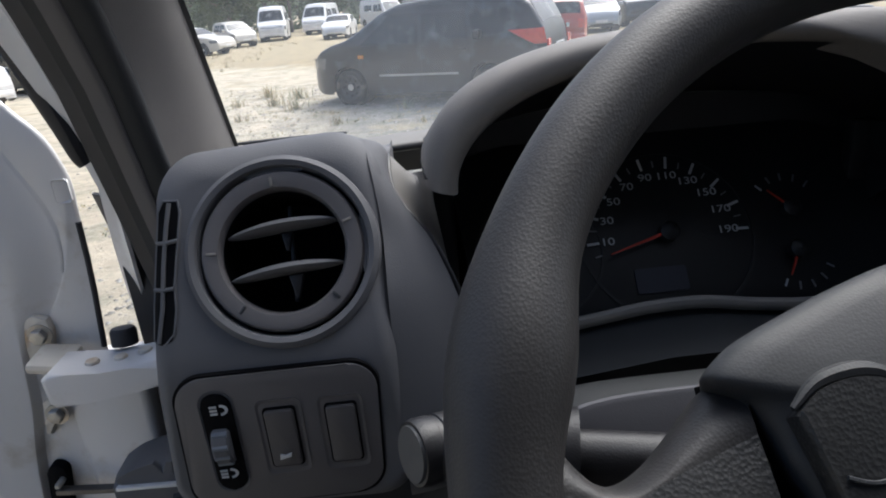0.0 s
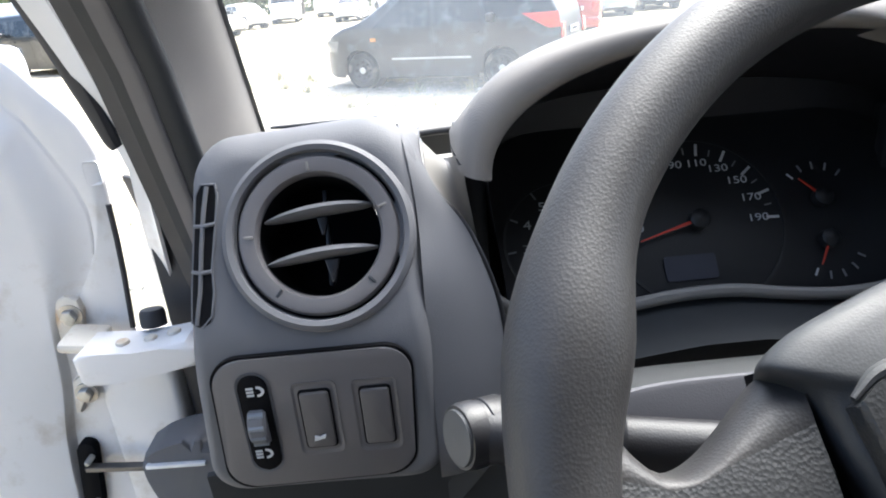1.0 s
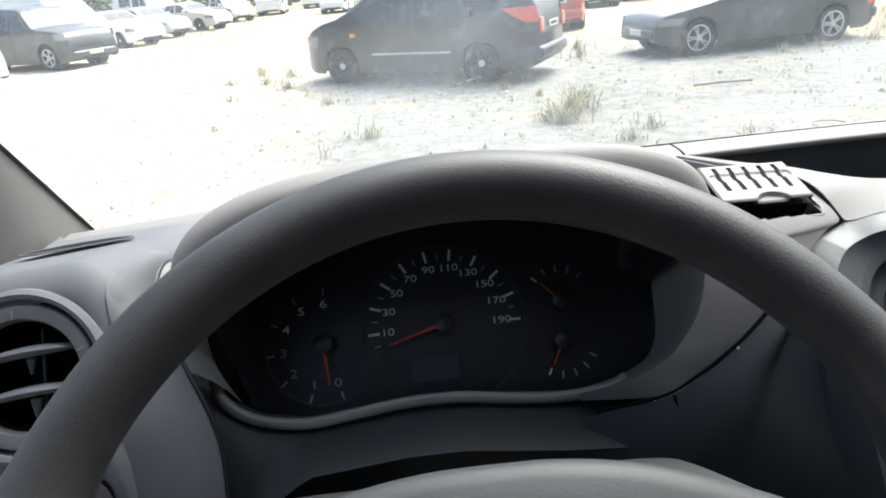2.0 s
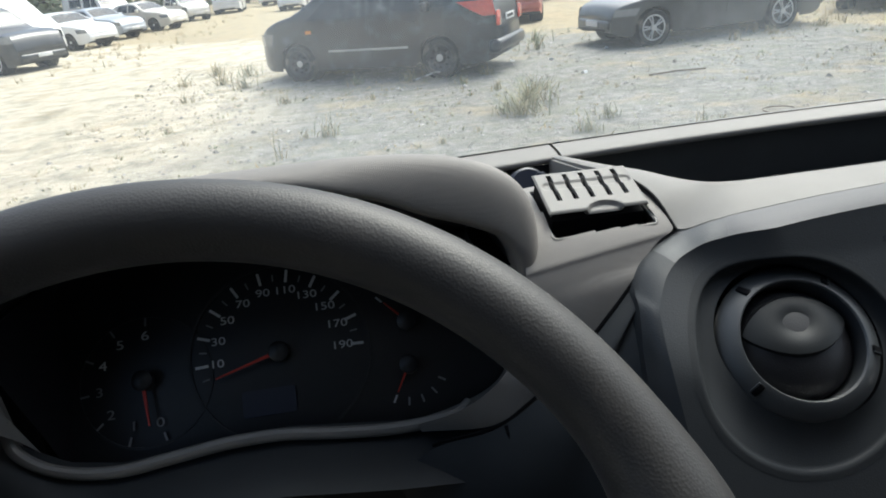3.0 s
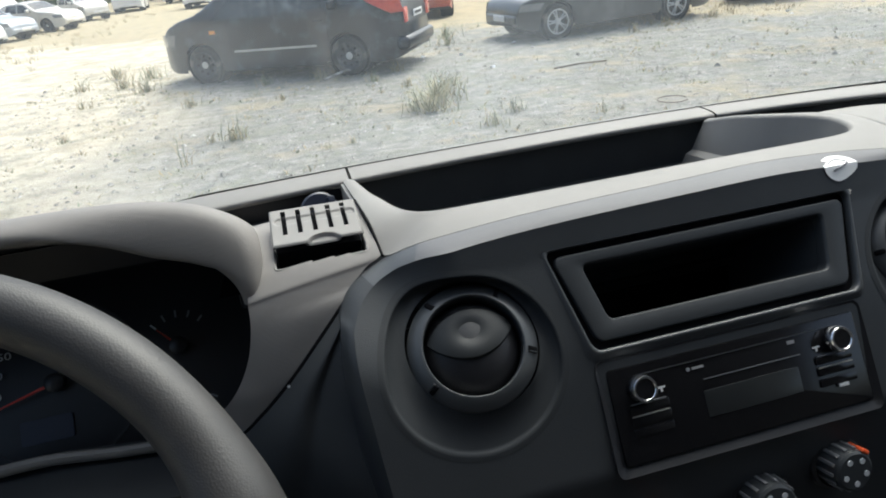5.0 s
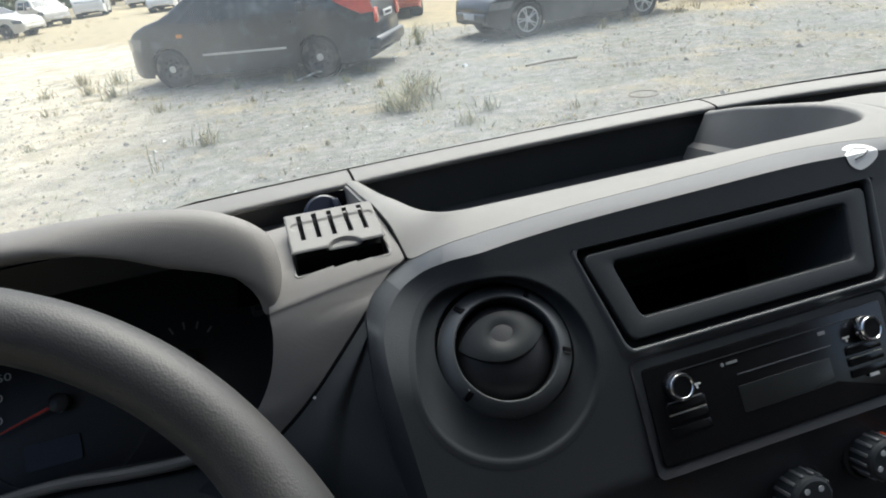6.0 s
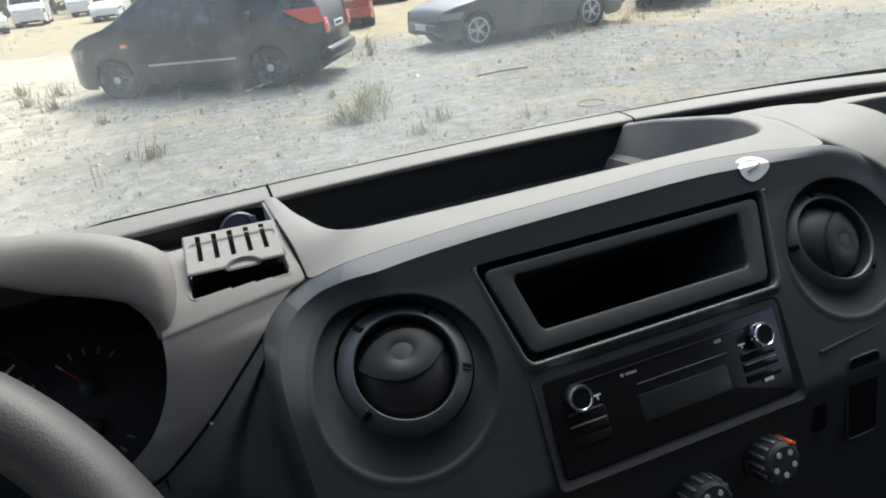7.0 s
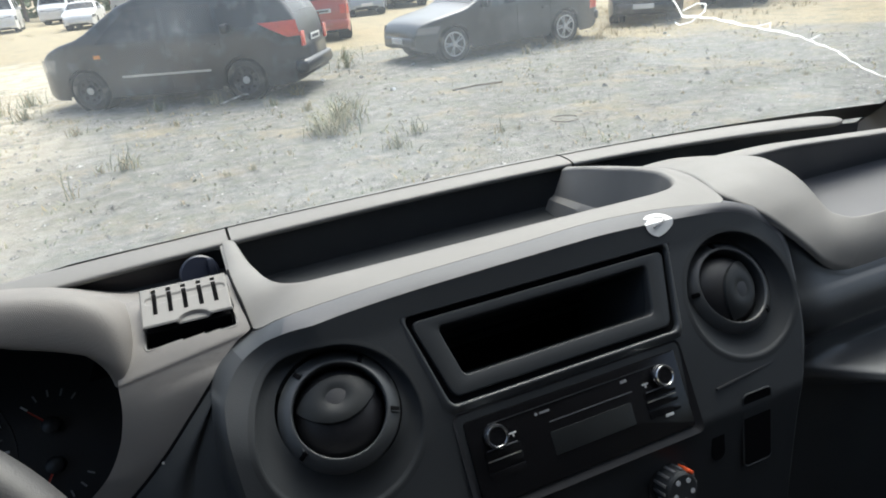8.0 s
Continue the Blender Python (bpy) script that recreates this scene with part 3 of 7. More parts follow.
BEVEL_EDGE = [(-0.248, -0.02, -0.4), (-0.262, -0.01, -0.15), (-0.2695, 0.026, 0.0), (-0.2695, 0.046, 0.041), (-0.2665, 0.06, 0.0605), (-0.2639, 0.074, 0.0665),
              (-0.257, 0.084, 0.0745), (-0.2456, 0.0935, 0.0808), (-0.2265, 0.1, 0.0875), (-0.209, 0.091, 0.0955), (-0.188, 0.0865, 0.1007), (-0.12, 0.0845, 0.1068),
              (0.0, 0.0885, 0.1083), (0.07, 0.0915, 0.1088), (0.13, 0.0865, 0.1078), (0.17, 0.0785, 0.1063), (0.2, 0.072, 0.1045), (0.2265, 0.0685, 0.0975),
              (0.2462, 0.0625, 0.0856), (0.255, 0.0555, 0.074), (0.258, 0.047, 0.061), (0.255, 0.0345, 0.0424), (0.2485, 0.018, 0.0164), (0.244, 0.006, -0.005),
              (0.234, -0.0075, -0.03), (0.222, -0.018, -0.1), (0.212, -0.035, -0.4)]


def center_panel():
    edge = curve([(x, 0, w) for x, w in FACE_EDGE], 8)
    top = max(range(len(edge)), key=lambda k: edge[k].z)
    ws_l, xs_l = [q.z for q in edge[:top + 1]], [q.x for q in edge[:top + 1]]
    ws_r, xs_r = [q.z for q in edge[:top - 1:-1]], [q.x for q in edge[:top - 1:-1]]
    WT = edge[top].z

    def face_y(x, w):
        return panel_y(w) + 0.02 * smooth01(0.055, 0.0, math.hypot(x + 0.235, w - 0.085))

    bowls = ((VENT_L, RING_L, 0.060, -0.1855, 0.0325), (VENT_R, RING_R, 0.058, 0.186, 0.034))

    def f(u, v):
        if v < 0.12:
            w = -0.4 + 0.34 * v / 0.12
        elif v < 0.75:
            w = -0.06 + 0.15 * (v - 0.12) / 0.63
        else:
            w = WT - (WT - 0.09) * (1 - (v - 0.75) / 0.25) ** 2
        a, b = float(np.interp(w, ws_l, xs_l)), float(np.interp(w, ws_r, xs_r))
        x = a + (b - a) * u
        return d(x, face_y(x, w), w)

    def skip(u, v):
        p = f(u, v)
        x, w = p.x, p.z - Z0
        yl = (w - 0.0555) * 1.232
        if abs(yl) < 0.0385 and abs(x - 0.0025) < 0.119 * (1 - 0.145 * (0.5 - yl / 0.0645)) + 0.0058:
            return True
        if any(math.hypot(x - vx, (w - vw) * 1.2) < rad + 0.0012 for _, _, rad, vx, vw in bowls):
            return True
        return -0.046 < w < 0.008 and abs(x) < 0.098

    part("center_panel", tidy(sheet(f, 230, 140, skip=skip)), DARK, dash, "charcoal centre panel with two round vent bowls")
    for centre, ring, rad, vx, vw in bowls:
        def bowl(u, v):
            """From a thin flange on the panel over a soft rim and down the wall to the vent's ring."""
            a = 2 * math.pi * u
            if v < 0.25:
                t = v / 0.25
                r, sink = rad + 0.0045 - 0.0035 * t, -0.0002 - 0.0002 * t
            elif v < 0.4:
                t = (v - 0.25) / 0.15 * math.pi / 2
                r, sink = rad + 0.001 - 0.0022 * math.sin(t), -0.0004 + 0.0022 * (1 - math.cos(t))
            else:
                r, sink = rad - 0.0012, 0.0018
            x, w = vx + r * math.cos(a), vw + r * math.sin(a) / 1.2
            p = Vector((x, face_y(x, w) + sink, w))
            if v > 0.4:
                t = (v - 0.4) / 0.6
                h = 0.0452 * math.sin(a) / math.sqrt(1 + ring[1] ** 2)
                x2, w2 = centre[0] + 0.0452 * math.cos(a), centre[1] + h
                q = Vector((x2, ring_y(x2, w2, centre, ring) + 0.002, w2))
                p = p.lerp(q, t) + Vector((0, 0.003, 0)) * math.sin(math.pi * t)
            return p + Vector((0, 0, Z0))
        part("vent_bowl", sheet(bowl, 96, 30, wrap=True), MATT, dash, angle=70)
    outer = curve(BEVEL_EDGE, 8)

    def bevel(u, v):
        k = at(edge, u)
        a = Vector((k.x, face_y(k.x, k.z), k.z))
        b = at(outer, u)
        if v <= 0.5:
            t = v / 0.5
            return a.lerp(b, t) + Vector((0, -0.0014 * math.sin(math.pi * t), Z0 + 0.0006 * math.sin(math.pi * t)))
        t = (v - 0.5) / 0.5
        return b + Vector((0, 0.035 * t, Z0 - 0.005 * t))
    # one moulding in stepped tones: the sheen along its top is painted in
    part("panel_flank", sheet(lambda u, v: bevel(0.27 * u, v), 72, 12), DARK, dash, angle=25)
    part("panel_corner", sheet(lambda u, v: bevel(0.27 + 0.09 * u, v), 26, 12), FRAME, dash, angle=25)
    part("panel_bevel", sheet(lambda u, v: bevel(0.36 + 0.4 * u, v), 105, 12), BEVEL, dash, "top bevel of the centre panel, sky sheen put into its colour", angle=25)
    # the right flank is lighter than the left: passenger window light put into colour
    part("panel_flank", sheet(lambda u, v: bevel(0.76 + 0.24 * u, v), 60, 12), FRAME, dash, angle=25)
    # a thin part line and a card slot beside the radio
    part("part_line", tube([d(0.13, panel_y(-0.027) - 0.001, -0.027), d(0.222, panel_y(-0.022) + 0.002, -0.022)], 0.0012, 6), BLACK, dash)
    ms = plane(0.1685, panel_y(-0.073), -0.073, 0.16)
    # black blocks on the face paint the dark inside slot and dent
    part("card_slot", prism(rounded(0.03, 0.07, 0.004, 4), -0.004, 0.0008, ms), DEEP, dash)
    part("slot_lip", tube([ms @ Vector((x, y, 0.0005)) for x, y in rounded(0.032, 0.072, 0.005, 4)], 0.0008, 6, closed=True), DARK, dash)
    part("finger_dent", prism(rounded(0.014, 0.028, 0.0065, 5), -0.004, 0.0006, plane(0.124, panel_y(-0.076), -0.076, 0.16)), DEEP, dash)


center_panel()


def lip_y(x):
    return 0.385 - 0.1 * (x - 0.05) ** 2


def lip_w(x):
    return 0.068 - (0.05 if x > 0.1 else 0.014) * (x - 0.1) ** 2


def top_cover():
    """The cover over the centre: a rim that runs round an open tray, its walls and its dark floor."""
    outer = curve([(-0.2315, 0.365, 0.064), (-0.232, 0.25, 0.087), (-0.2325, 0.19, 0.1), (-0.231, 0.15, 0.1035), (-0.2288, 0.125, 0.1005), (-0.2265, 0.1015, 0.0892),
                   (-0.209, 0.092, 0.0958), (-0.188, 0.0872, 0.1009), (-0.12, 0.0847, 0.107), (0.0, 0.0887, 0.1085), (0.07, 0.0917, 0.109), (0.13, 0.0867, 0.108),
                   (0.17, 0.0787, 0.1065), (0.2, 0.0735, 0.1047), (0.2115, 0.09, 0.1055), (0.2215, 0.126, 0.107), (0.228, 0.153, 0.106), (0.228, 0.179, 0.1045),
                   (0.2305, 0.205, 0.0985), (0.233, 0.27, 0.082), (0.225, 0.365, 0.06)], 10)
    rim = curve([(-0.2225, 0.365, 0.064), (-0.219, 0.25, 0.087), (-0.215, 0.19, 0.0995), (-0.21, 0.155, 0.1045), (-0.203, 0.135, 0.1065), (-0.193, 0.1235, 0.1075),
                 (-0.178, 0.118, 0.108), (-0.155, 0.117, 0.1082), (-0.1, 0.1165, 0.1083), (0.0, 0.1165, 0.1085), (0.08, 0.1165, 0.1085), (0.14, 0.1165, 0.1083),
                 (0.172, 0.1185, 0.108), (0.192, 0.126, 0.1075), (0.205, 0.14, 0.107), (0.213, 0.16, 0.106), (0.217, 0.182, 0.104), (0.213, 0.215, 0.0995),
                 (0.206, 0.25, 0.0925), (0.206, 0.3, 0.081), (0.2125, 0.358, 0.063)], 10)

    def inward(u):
        a, b = at(rim, u - 0.01), at(rim, u + 0.01)
        t = Vector((b.x - a.x, b.y - a.y, 0)).normalized()
        return Vector((-t.y, t.x, 0))

    def f(u, v):
        a, b = at(outer, u), at(rim, u)
        n = inward(u)
        if v < 0.06:
            q = a + Vector((0, 0, -0.004 * (1 - v / 0.06)))
        elif v < 0.5:
            t = (v - 0.06) / 0.44
            q = a.lerp(b, t) + Vector((0, 0, 0.0012 * math.sin(math.pi * t)))
        elif v < 0.66:
            t = (v - 0.5) / 0.16 * math.pi / 2
            q = b + n * (0.005 * math.sin(t)) - Vector((0, 0, 0.005 * (1 - math.cos(t))))
        else:
            # wall: steep at the front, a shallow bowl with a ledge at the passenger's end
            t = (v - 0.66) / 0.34
            bowl = smooth01(0.62, 0.8, u)
            drop = max(b.z - 0.005 + 0.01, 0.0)
            q = b + n * (0.005 + 0.004 * t + bowl * (0.022 * t + 0.006 * smooth01(0.44, 0.47, t))) - Vector((0, 0, 0.005 + drop * t))
        return q + Vector((0, 0, Z0))
    cut = 0.66 + 0.34 * 0.44
    # the wall turns charcoal here: the tray's inner shade is put into the colour
    part("tray_liner", sheet(lambda u, v: f(0.7 * u, cut + (1 - cut) * v), 150, 8), DARK, dash, "lower tray wall, shade put into its charcoal colour")
    part("tray_end", sheet(lambda u, v: f(0.7 + 0.3 * u, cut + (1 - cut) * v), 70, 8), BEIGE_PLAIN, dash, "taupe end wall of the tray with a ledge")
    part("top_cover", sheet(lambda u, v: f(u, cut * v), 220, 40), BEIGE_PLAIN, dash, "taupe top cover with an open tray", angle=50)
    # floor and back are dark too, with the tray's shade painted in
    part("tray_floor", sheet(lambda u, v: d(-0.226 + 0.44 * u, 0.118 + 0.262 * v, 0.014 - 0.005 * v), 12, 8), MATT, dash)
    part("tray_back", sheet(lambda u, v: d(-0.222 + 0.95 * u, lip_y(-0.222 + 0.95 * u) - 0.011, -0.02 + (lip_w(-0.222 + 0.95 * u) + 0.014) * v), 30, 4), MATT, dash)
    part("seam", tube([q + Vector((0, 0, Z0)) for q in curve([(-0.2335, 0.2, 0.0985), (-0.2335, 0.185, 0.1012), (-0.2322, 0.15, 0.1042), (-0.23, 0.125, 0.1012), (-0.2274, 0.1005, 0.0892)], 5)], 0.0011, 6), DEEP, dash)


top_cover()


def passenger_cover():
    outer = curve([(0.252, 0.27, 0.075), (0.2345, 0.205, 0.097), (0.2305, 0.179, 0.103), (0.2305, 0.153, 0.105), (0.224, 0.126, 0.106), (0.214, 0.09, 0.1045), (0.236, 0.062, 0.091),
                   (0.254, 0.047, 0.075), (0.269, 0.034, 0.059), (0.284, 0.0265, 0.0435), (0.3, 0.0245, 0.0335), (0.318, 0.0235, 0.027), (0.34, 0.023, 0.023), (0.5, 0.022, 0.02), (0.93, 0.02, 0.018)], 10)
    rim = curve([(0.352, 0.25, 0.0775), (0.345, 0.215, 0.0875), (0.344, 0.17, 0.0975), (0.334, 0.135, 0.0995), (0.332, 0.115, 0.096), (0.3325, 0.1, 0.0895), (0.333, 0.085, 0.081),
                 (0.334, 0.074, 0.0735), (0.336, 0.065, 0.067), (0.343, 0.0575, 0.0635), (0.353, 0.052, 0.061), (0.368, 0.0495, 0.06), (0.385, 0.048, 0.06), (0.5, 0.046, 0.059), (0.93, 0.044, 0.058)], 10)

    def f(u, v):
        a, b = at(outer, u), at(rim, u)
        s = smooth01(0.28, 0.72, u)
        n = Vector((1 - s, s, 0)).normalized()
        if v < 0.08:
            q = a - Vector((0, 0, 0.006 * (1 - v / 0.08)))
        elif v < 0.6:
            t = (v - 0.08) / 0.52
            q = a.lerp(b, t) + Vector((0, -0.004 * s, 0.005 - 0.002 * s)) * math.sin(math.pi * t)
        elif v < 0.75:
            t = (v - 0.6) / 0.15 * math.pi / 2
            r = 0.006 - 0.002 * s
            q = b + n * (r * math.sin(t)) - Vector((0, 0, r * (1 - math.cos(t))))
        else:
            t = (v - 0.75) / 0.25
            r = 0.006 - 0.002 * s
            q = b + n * (r + (0.03 - 0.022 * s) * t) - Vector((0, 0, r + max(b.z - r - 0.004, 0) * t))
        return q + Vector((0, 0, Z0))
    part("passenger_cover", sheet(lambda u, v: f(u, 0.76 * v), 160, 36), BEIGE_PLAIN, dash, "taupe passenger side cover with an open bin", angle=60)
    part("bin_wall", sheet(lambda u, v: f(u, 0.76 + 0.24 * v), 160, 8), BEVEL, dash, "grey inner wall of the passenger bin")
    part("bin_floor", sheet(lambda u, v: d(0.33 + 0.6 * u, 0.045 + 0.21 * v, 0.004 + 0.008 * v), 12, 6), BEVEL, dash)

    def back(u, v):
        x = 0.335 + 0.595 * u
        rw = 0.0835 - 0.08 * (x - 0.335)
        sec = curve([(0.25, 0.0, 0.0), (0.238, rw - 0.012, 0.0), (0.234, rw - 0.003, 0.0), (0.238, rw, 0.0), (0.26, rw - 0.003, 0), (0.29, rw - 0.014, 0.0), (0.31, rw - 0.03, 0.0)], 4)
        q = at(sec, v)
        return d(x, q.x - 0.02 * smooth01(0.5, 0.335, x), q.y)
    part("bin_back", sheet(lambda u, v: back(u, 0.3 * v), 40, 8), FRAME, dash)
    part("bin_rim", sheet(lambda u, v: back(u, 0.3 + 0.7 * v), 40, 20), BEIGE_PLAIN, dash)
    prof = curve([(0.09, 0.097, 0), (0.058, 0.076, 0), (0.036, 0.046, 0), (0.028, 0.032, 0), (0.0195, 0.021, 0), (0.01, 0.01, 0), (0.005, -0.002, 0), (0.004, -0.02, 0), (0.014, -0.034, 0), (0.018, -0.06, 0), (-0.03, -0.068, 0),
                  (-0.042, -0.072, 0), (-0.045, -0.078, 0), (-0.02, -0.09, 0), (0.0, -0.12, 0), (0.01, -0.45, 0)], 5)

    def low(u, v):
        x = 0.235 + 0.695 * u
        q = at(prof, v)
        y, w = q.x, q.y
        if w > 0.018 and x > 0.26:
            k = smooth01(0.262, 0.318, x)
            top = 0.105 - 0.079 * k
            w = 0.018 + (w - 0.018) * (top - 0.018) / 0.08
            y = 0.0195 + (y - 0.0195) * (1 - 0.9 * k)
        if w < -0.05:
            y = 0.016 + (y - 0.016) * smooth01(0.25, 0.36, x)
        return d(x, y + 0.012 * smooth01(0.27, 0.235, x), w)
    # lighter than the centre panel, with the side window's light painted in
    part("glovebox_panel", sheet(low, 60, 75), FRAME, dash, "charcoal glovebox panel with a shelf edge")


passenger_cover()


LIP_SECTION = curve([(-0.012, -0.0095, 0), (-0.0175, -0.0075, 0), (-0.0195, -0.0045, 0), (-0.018, -0.0012, 0), (-0.009, 0.0006, 0), (0.005, 0.0014, 0), (0.026, 0.0004, 0), (0.0295, -0.006, 0)], 5)


def lips():
    for x0, x1 in ((-0.85, -0.2245), (-0.2215, 0.2265), (0.2295, 0.70)):
        def f(u, v):
            x = x0 + (x1 - x0) * u
            taper = smooth01(0.715, 0.67, x)
            q = at(LIP_SECTION, v)
            y, w = q.x, q.y
            return d(x, lip_y(x) + y * (0.25 + 0.75 * taper), lip_w(x) + w)
        part("windscreen_lip", sheet(f, 40, 24), BEIGE_PLAIN, dash)


lips()


def right_surround():
    """The taupe flank beside the instruments: inner wall, rolled edge and the face that runs to the centre panel."""
    deep = curve([(-0.3225, 0.19, 0.07), (-0.3215, 0.187, 0.045), (-0.322, 0.183, 0.015), (-0.3225, 0.172, -0.008), (-0.3245, 0.163, -0.021), (-0.332, 0.153, -0.033), (-0.347, 0.146, -0.041), (-0.372, 0.137, -0.044), (-0.4, 0.127, -0.0425)], 8)
    roll = curve([(-0.3238, 0.0935, 0.0795), (-0.3246, 0.0905, 0.0745), (-0.325, 0.0862, 0.0663), (-0.327, 0.0823, 0.0554), (-0.332, 0.0786, 0.0405), (-0.3405, 0.0769, 0.025), (-0.3515, 0.0765, 0.0115), (-0.372, 0.086, -0.009), (-0.4, 0.1145, -0.0375)], 8)
    right = curve([(-0.2288, 0.1015, 0.0898), (-0.2405, 0.0965, 0.0845), (-0.2525, 0.0895, 0.0765), (-0.2635, 0.0815, 0.0675), (-0.284, 0.0745, 0.0475), (-0.306, 0.07, 0.0255), (-0.33, 0.071, 0.0025), (-0.354, 0.078, -0.0185), (-0.398, 0.115, -0.0445)], 8)

    def wall(u, v):
        return at(deep, v).lerp(at(roll, v), u) + Vector((0.006, 0, -0.002)) * math.sin(math.pi * u) + Vector((0, 0, Z0))
    part("cluster_wall", sheet(wall, 20, 60), BEIGE_PLAIN, dash, "taupe inner wall beside the instruments", angle=60)
    # the face runs on over the shoulder, which holds the coin tray's pocket
    brow_l = curve([(-0.317, 0.182, 0.0985), (-0.319, 0.16, 0.1), (-0.321, 0.135, 0.0975), (-0.3228, 0.11, 0.0905)] + [tuple(roll[8 * k]) for k in range(9)], 8)
    brow_r = curve([(-0.2335, 0.19, 0.099), (-0.2335, 0.165, 0.1015), (-0.232, 0.135, 0.1008), (-0.2303, 0.115, 0.0965)] + [tuple(right[8 * k]) for k in range(9)], 8)

    def face(u, v):
        p = at(brow_l, v).lerp(at(brow_r, v), u)
        return p + Vector((0, -0.003, 0.002)) * math.sin(math.pi * u) * (1 - v) + Vector((0, 0, Z0))

    def pocket(u, v):
        p = face(u, v)
        return abs(p.x + 0.2695) < 0.033 and 0.106 < p.y < 0.17
    part("cluster_surround", tidy(sheet(face, 60, 150, skip=pocket)), BEIGE, dash, "taupe textured flank with a coin tray pocket", angle=60)

    def on_face(x, y):
        u = v = 0.5
        for _ in range(40):
            p = face(u, v)
            u = min(max(u + 6 * (x - p.x), 0), 1)
            v = min(max(v - 3 * (y - p.y), 0), 1)
        return face(u, v)
    edge = [on_face(-0.2695 + x, 0.138 + y) + Vector((0, 0, -0.0007)) for x, y in rounded(0.0665, 0.0645, 0.003, 3)]
    part("pocket_edge", tube(edge, 0.0012, 8, closed=True), BEIGE_PLAIN, dash)
    # dark side piece below the part line
    low = curve([(-0.2625, 0.08, 0.0655), (-0.284, 0.072, 0.0455), (-0.306, 0.0675, 0.0235), (-0.33, 0.0685, 0.0005), (-0.354, 0.0755, -0.0205), (-0.392, 0.094, -0.0425), (-0.42, 0.1, -0.07)], 8)
    foot = curve([(-0.2575, 0.06, 0.0625), (-0.264, 0.045, 0.035), (-0.268, 0.03, 0.0), (-0.262, 0.0, -0.05), (-0.262, -0.01, -0.12), (-0.27, -0.01, -0.2), (-0.3, 0.0, -0.3)], 8)

    def k(u, v):
        p = at(low, v).lerp(at(foot, v), u)
        return p + Vector((0, -0.007 * math.sin(math.pi * min(u * 2.5, 1)), Z0))
    part("knee_side_panel", sheet(k, 24, 50), MATT, dash)
    part("part_line", tube([q + Vector((0, 0.0015, Z0 + 0.001)) for q in low[:-8]], 0.0012, 6), DEEP, dash)
    part("part_line_clip", lathe([(0.001, 0), (0.001, 0.0006), (0, 0.0008)], 10, plane(-0.3085, 0.066, 0.0215, 0.4)), PRINT, dash)
    knee = [k(0.0, 0.62), k(0.3, 0.72), k(0.6, 0.84), k(1.0, 1.0)]
    part("knee_joint", tube([q + Vector((0, -0.001, 0)) for q in knee], 0.0012, 6), DEEP, dash)


right_surround()


def fascia():
    """Dark fascia below the instruments, arched over the steering column and hollow beneath."""
    def f(u, v):
        x = -0.70 + 0.42 * u
        top = interp(x, [(-0.70, 0.0), (-0.67, -0.02), (-0.642, -0.042), (-0.607, -0.05), (-0.53, -0.041), (-0.49, -0.041), (-0.416, -0.051), (-0.375, -0.054), (-0.34, -0.052), (-0.28, -0.05)])
        low = sum(interp(x + e, [(-0.7, -0.16), (-0.64, -0.085), (-0.612, -0.06), (-0.587, -0.047), (-0.552, -0.0315), (-0.514, -0.0255), (-0.456, -0.0285), (-0.397, -0.0435), (-0.358, -0.064), (-0.33, -0.1), (-0.28, -0.2)]) for e in (-0.008, 0, 0.008)) / 3
        low = min(low, top - 0.004)
        if v < 0.15:
            return d(x, 0.135 - 0.012 * v / 0.15, top + 0.004 - 0.004 * v / 0.15)
        if v < 0.6:
            t = (v - 0.15) / 0.45
            return d(x, 0.123 - 0.048 * t ** 0.8, top + (low - top) * t ** 1.4)
        t = (v - 0.6) / 0.4
        return d(x, 0.075 + 0.075 * smooth01(0, 0.5, t), low - 0.003 * smooth01(0, 0.12, t) - 0.28 * smooth01(0.3, 1, t))
    part("lower_fascia", sheet(f, 70, 50), MATT, dash)
    part("knee_panel", thick(sheet(lambda u, v: d(-0.85 + 0.25 * u, 0.062 + 0.03 * u + 0.02 * v, -0.095 - 0.32 * v), 8, 8), 0.004), MATT, dash)


fascia()


# ---------- instrument hood and cluster ----------
def arch(t, a, h, w0, e=2.5, cx=-0.4925, er=None):
    """A point of a flattened arch; t from 0 (driver's left foot) to 1 (right foot)."""
    ang = math.pi * (1 - t)
    c, s = math.cos(ang), math.sin(ang)
    e = er if er and c > 0 else e
    return cx + a * math.copysign(abs(c) ** (2 / e), c), w0 + h * abs(s) ** (2 / e)


SEAM_LINE = curve([(-0.698, 0.25, 0.042), (-0.698, 0.172, 0.079), (-0.695, 0.13, 0.062), (-0.672, 0.096, 0.036), (-0.656, 0.082, -0.02), (-0.66, 0.072, -0.1), (-0.662, 0.12, -0.15)], 6)


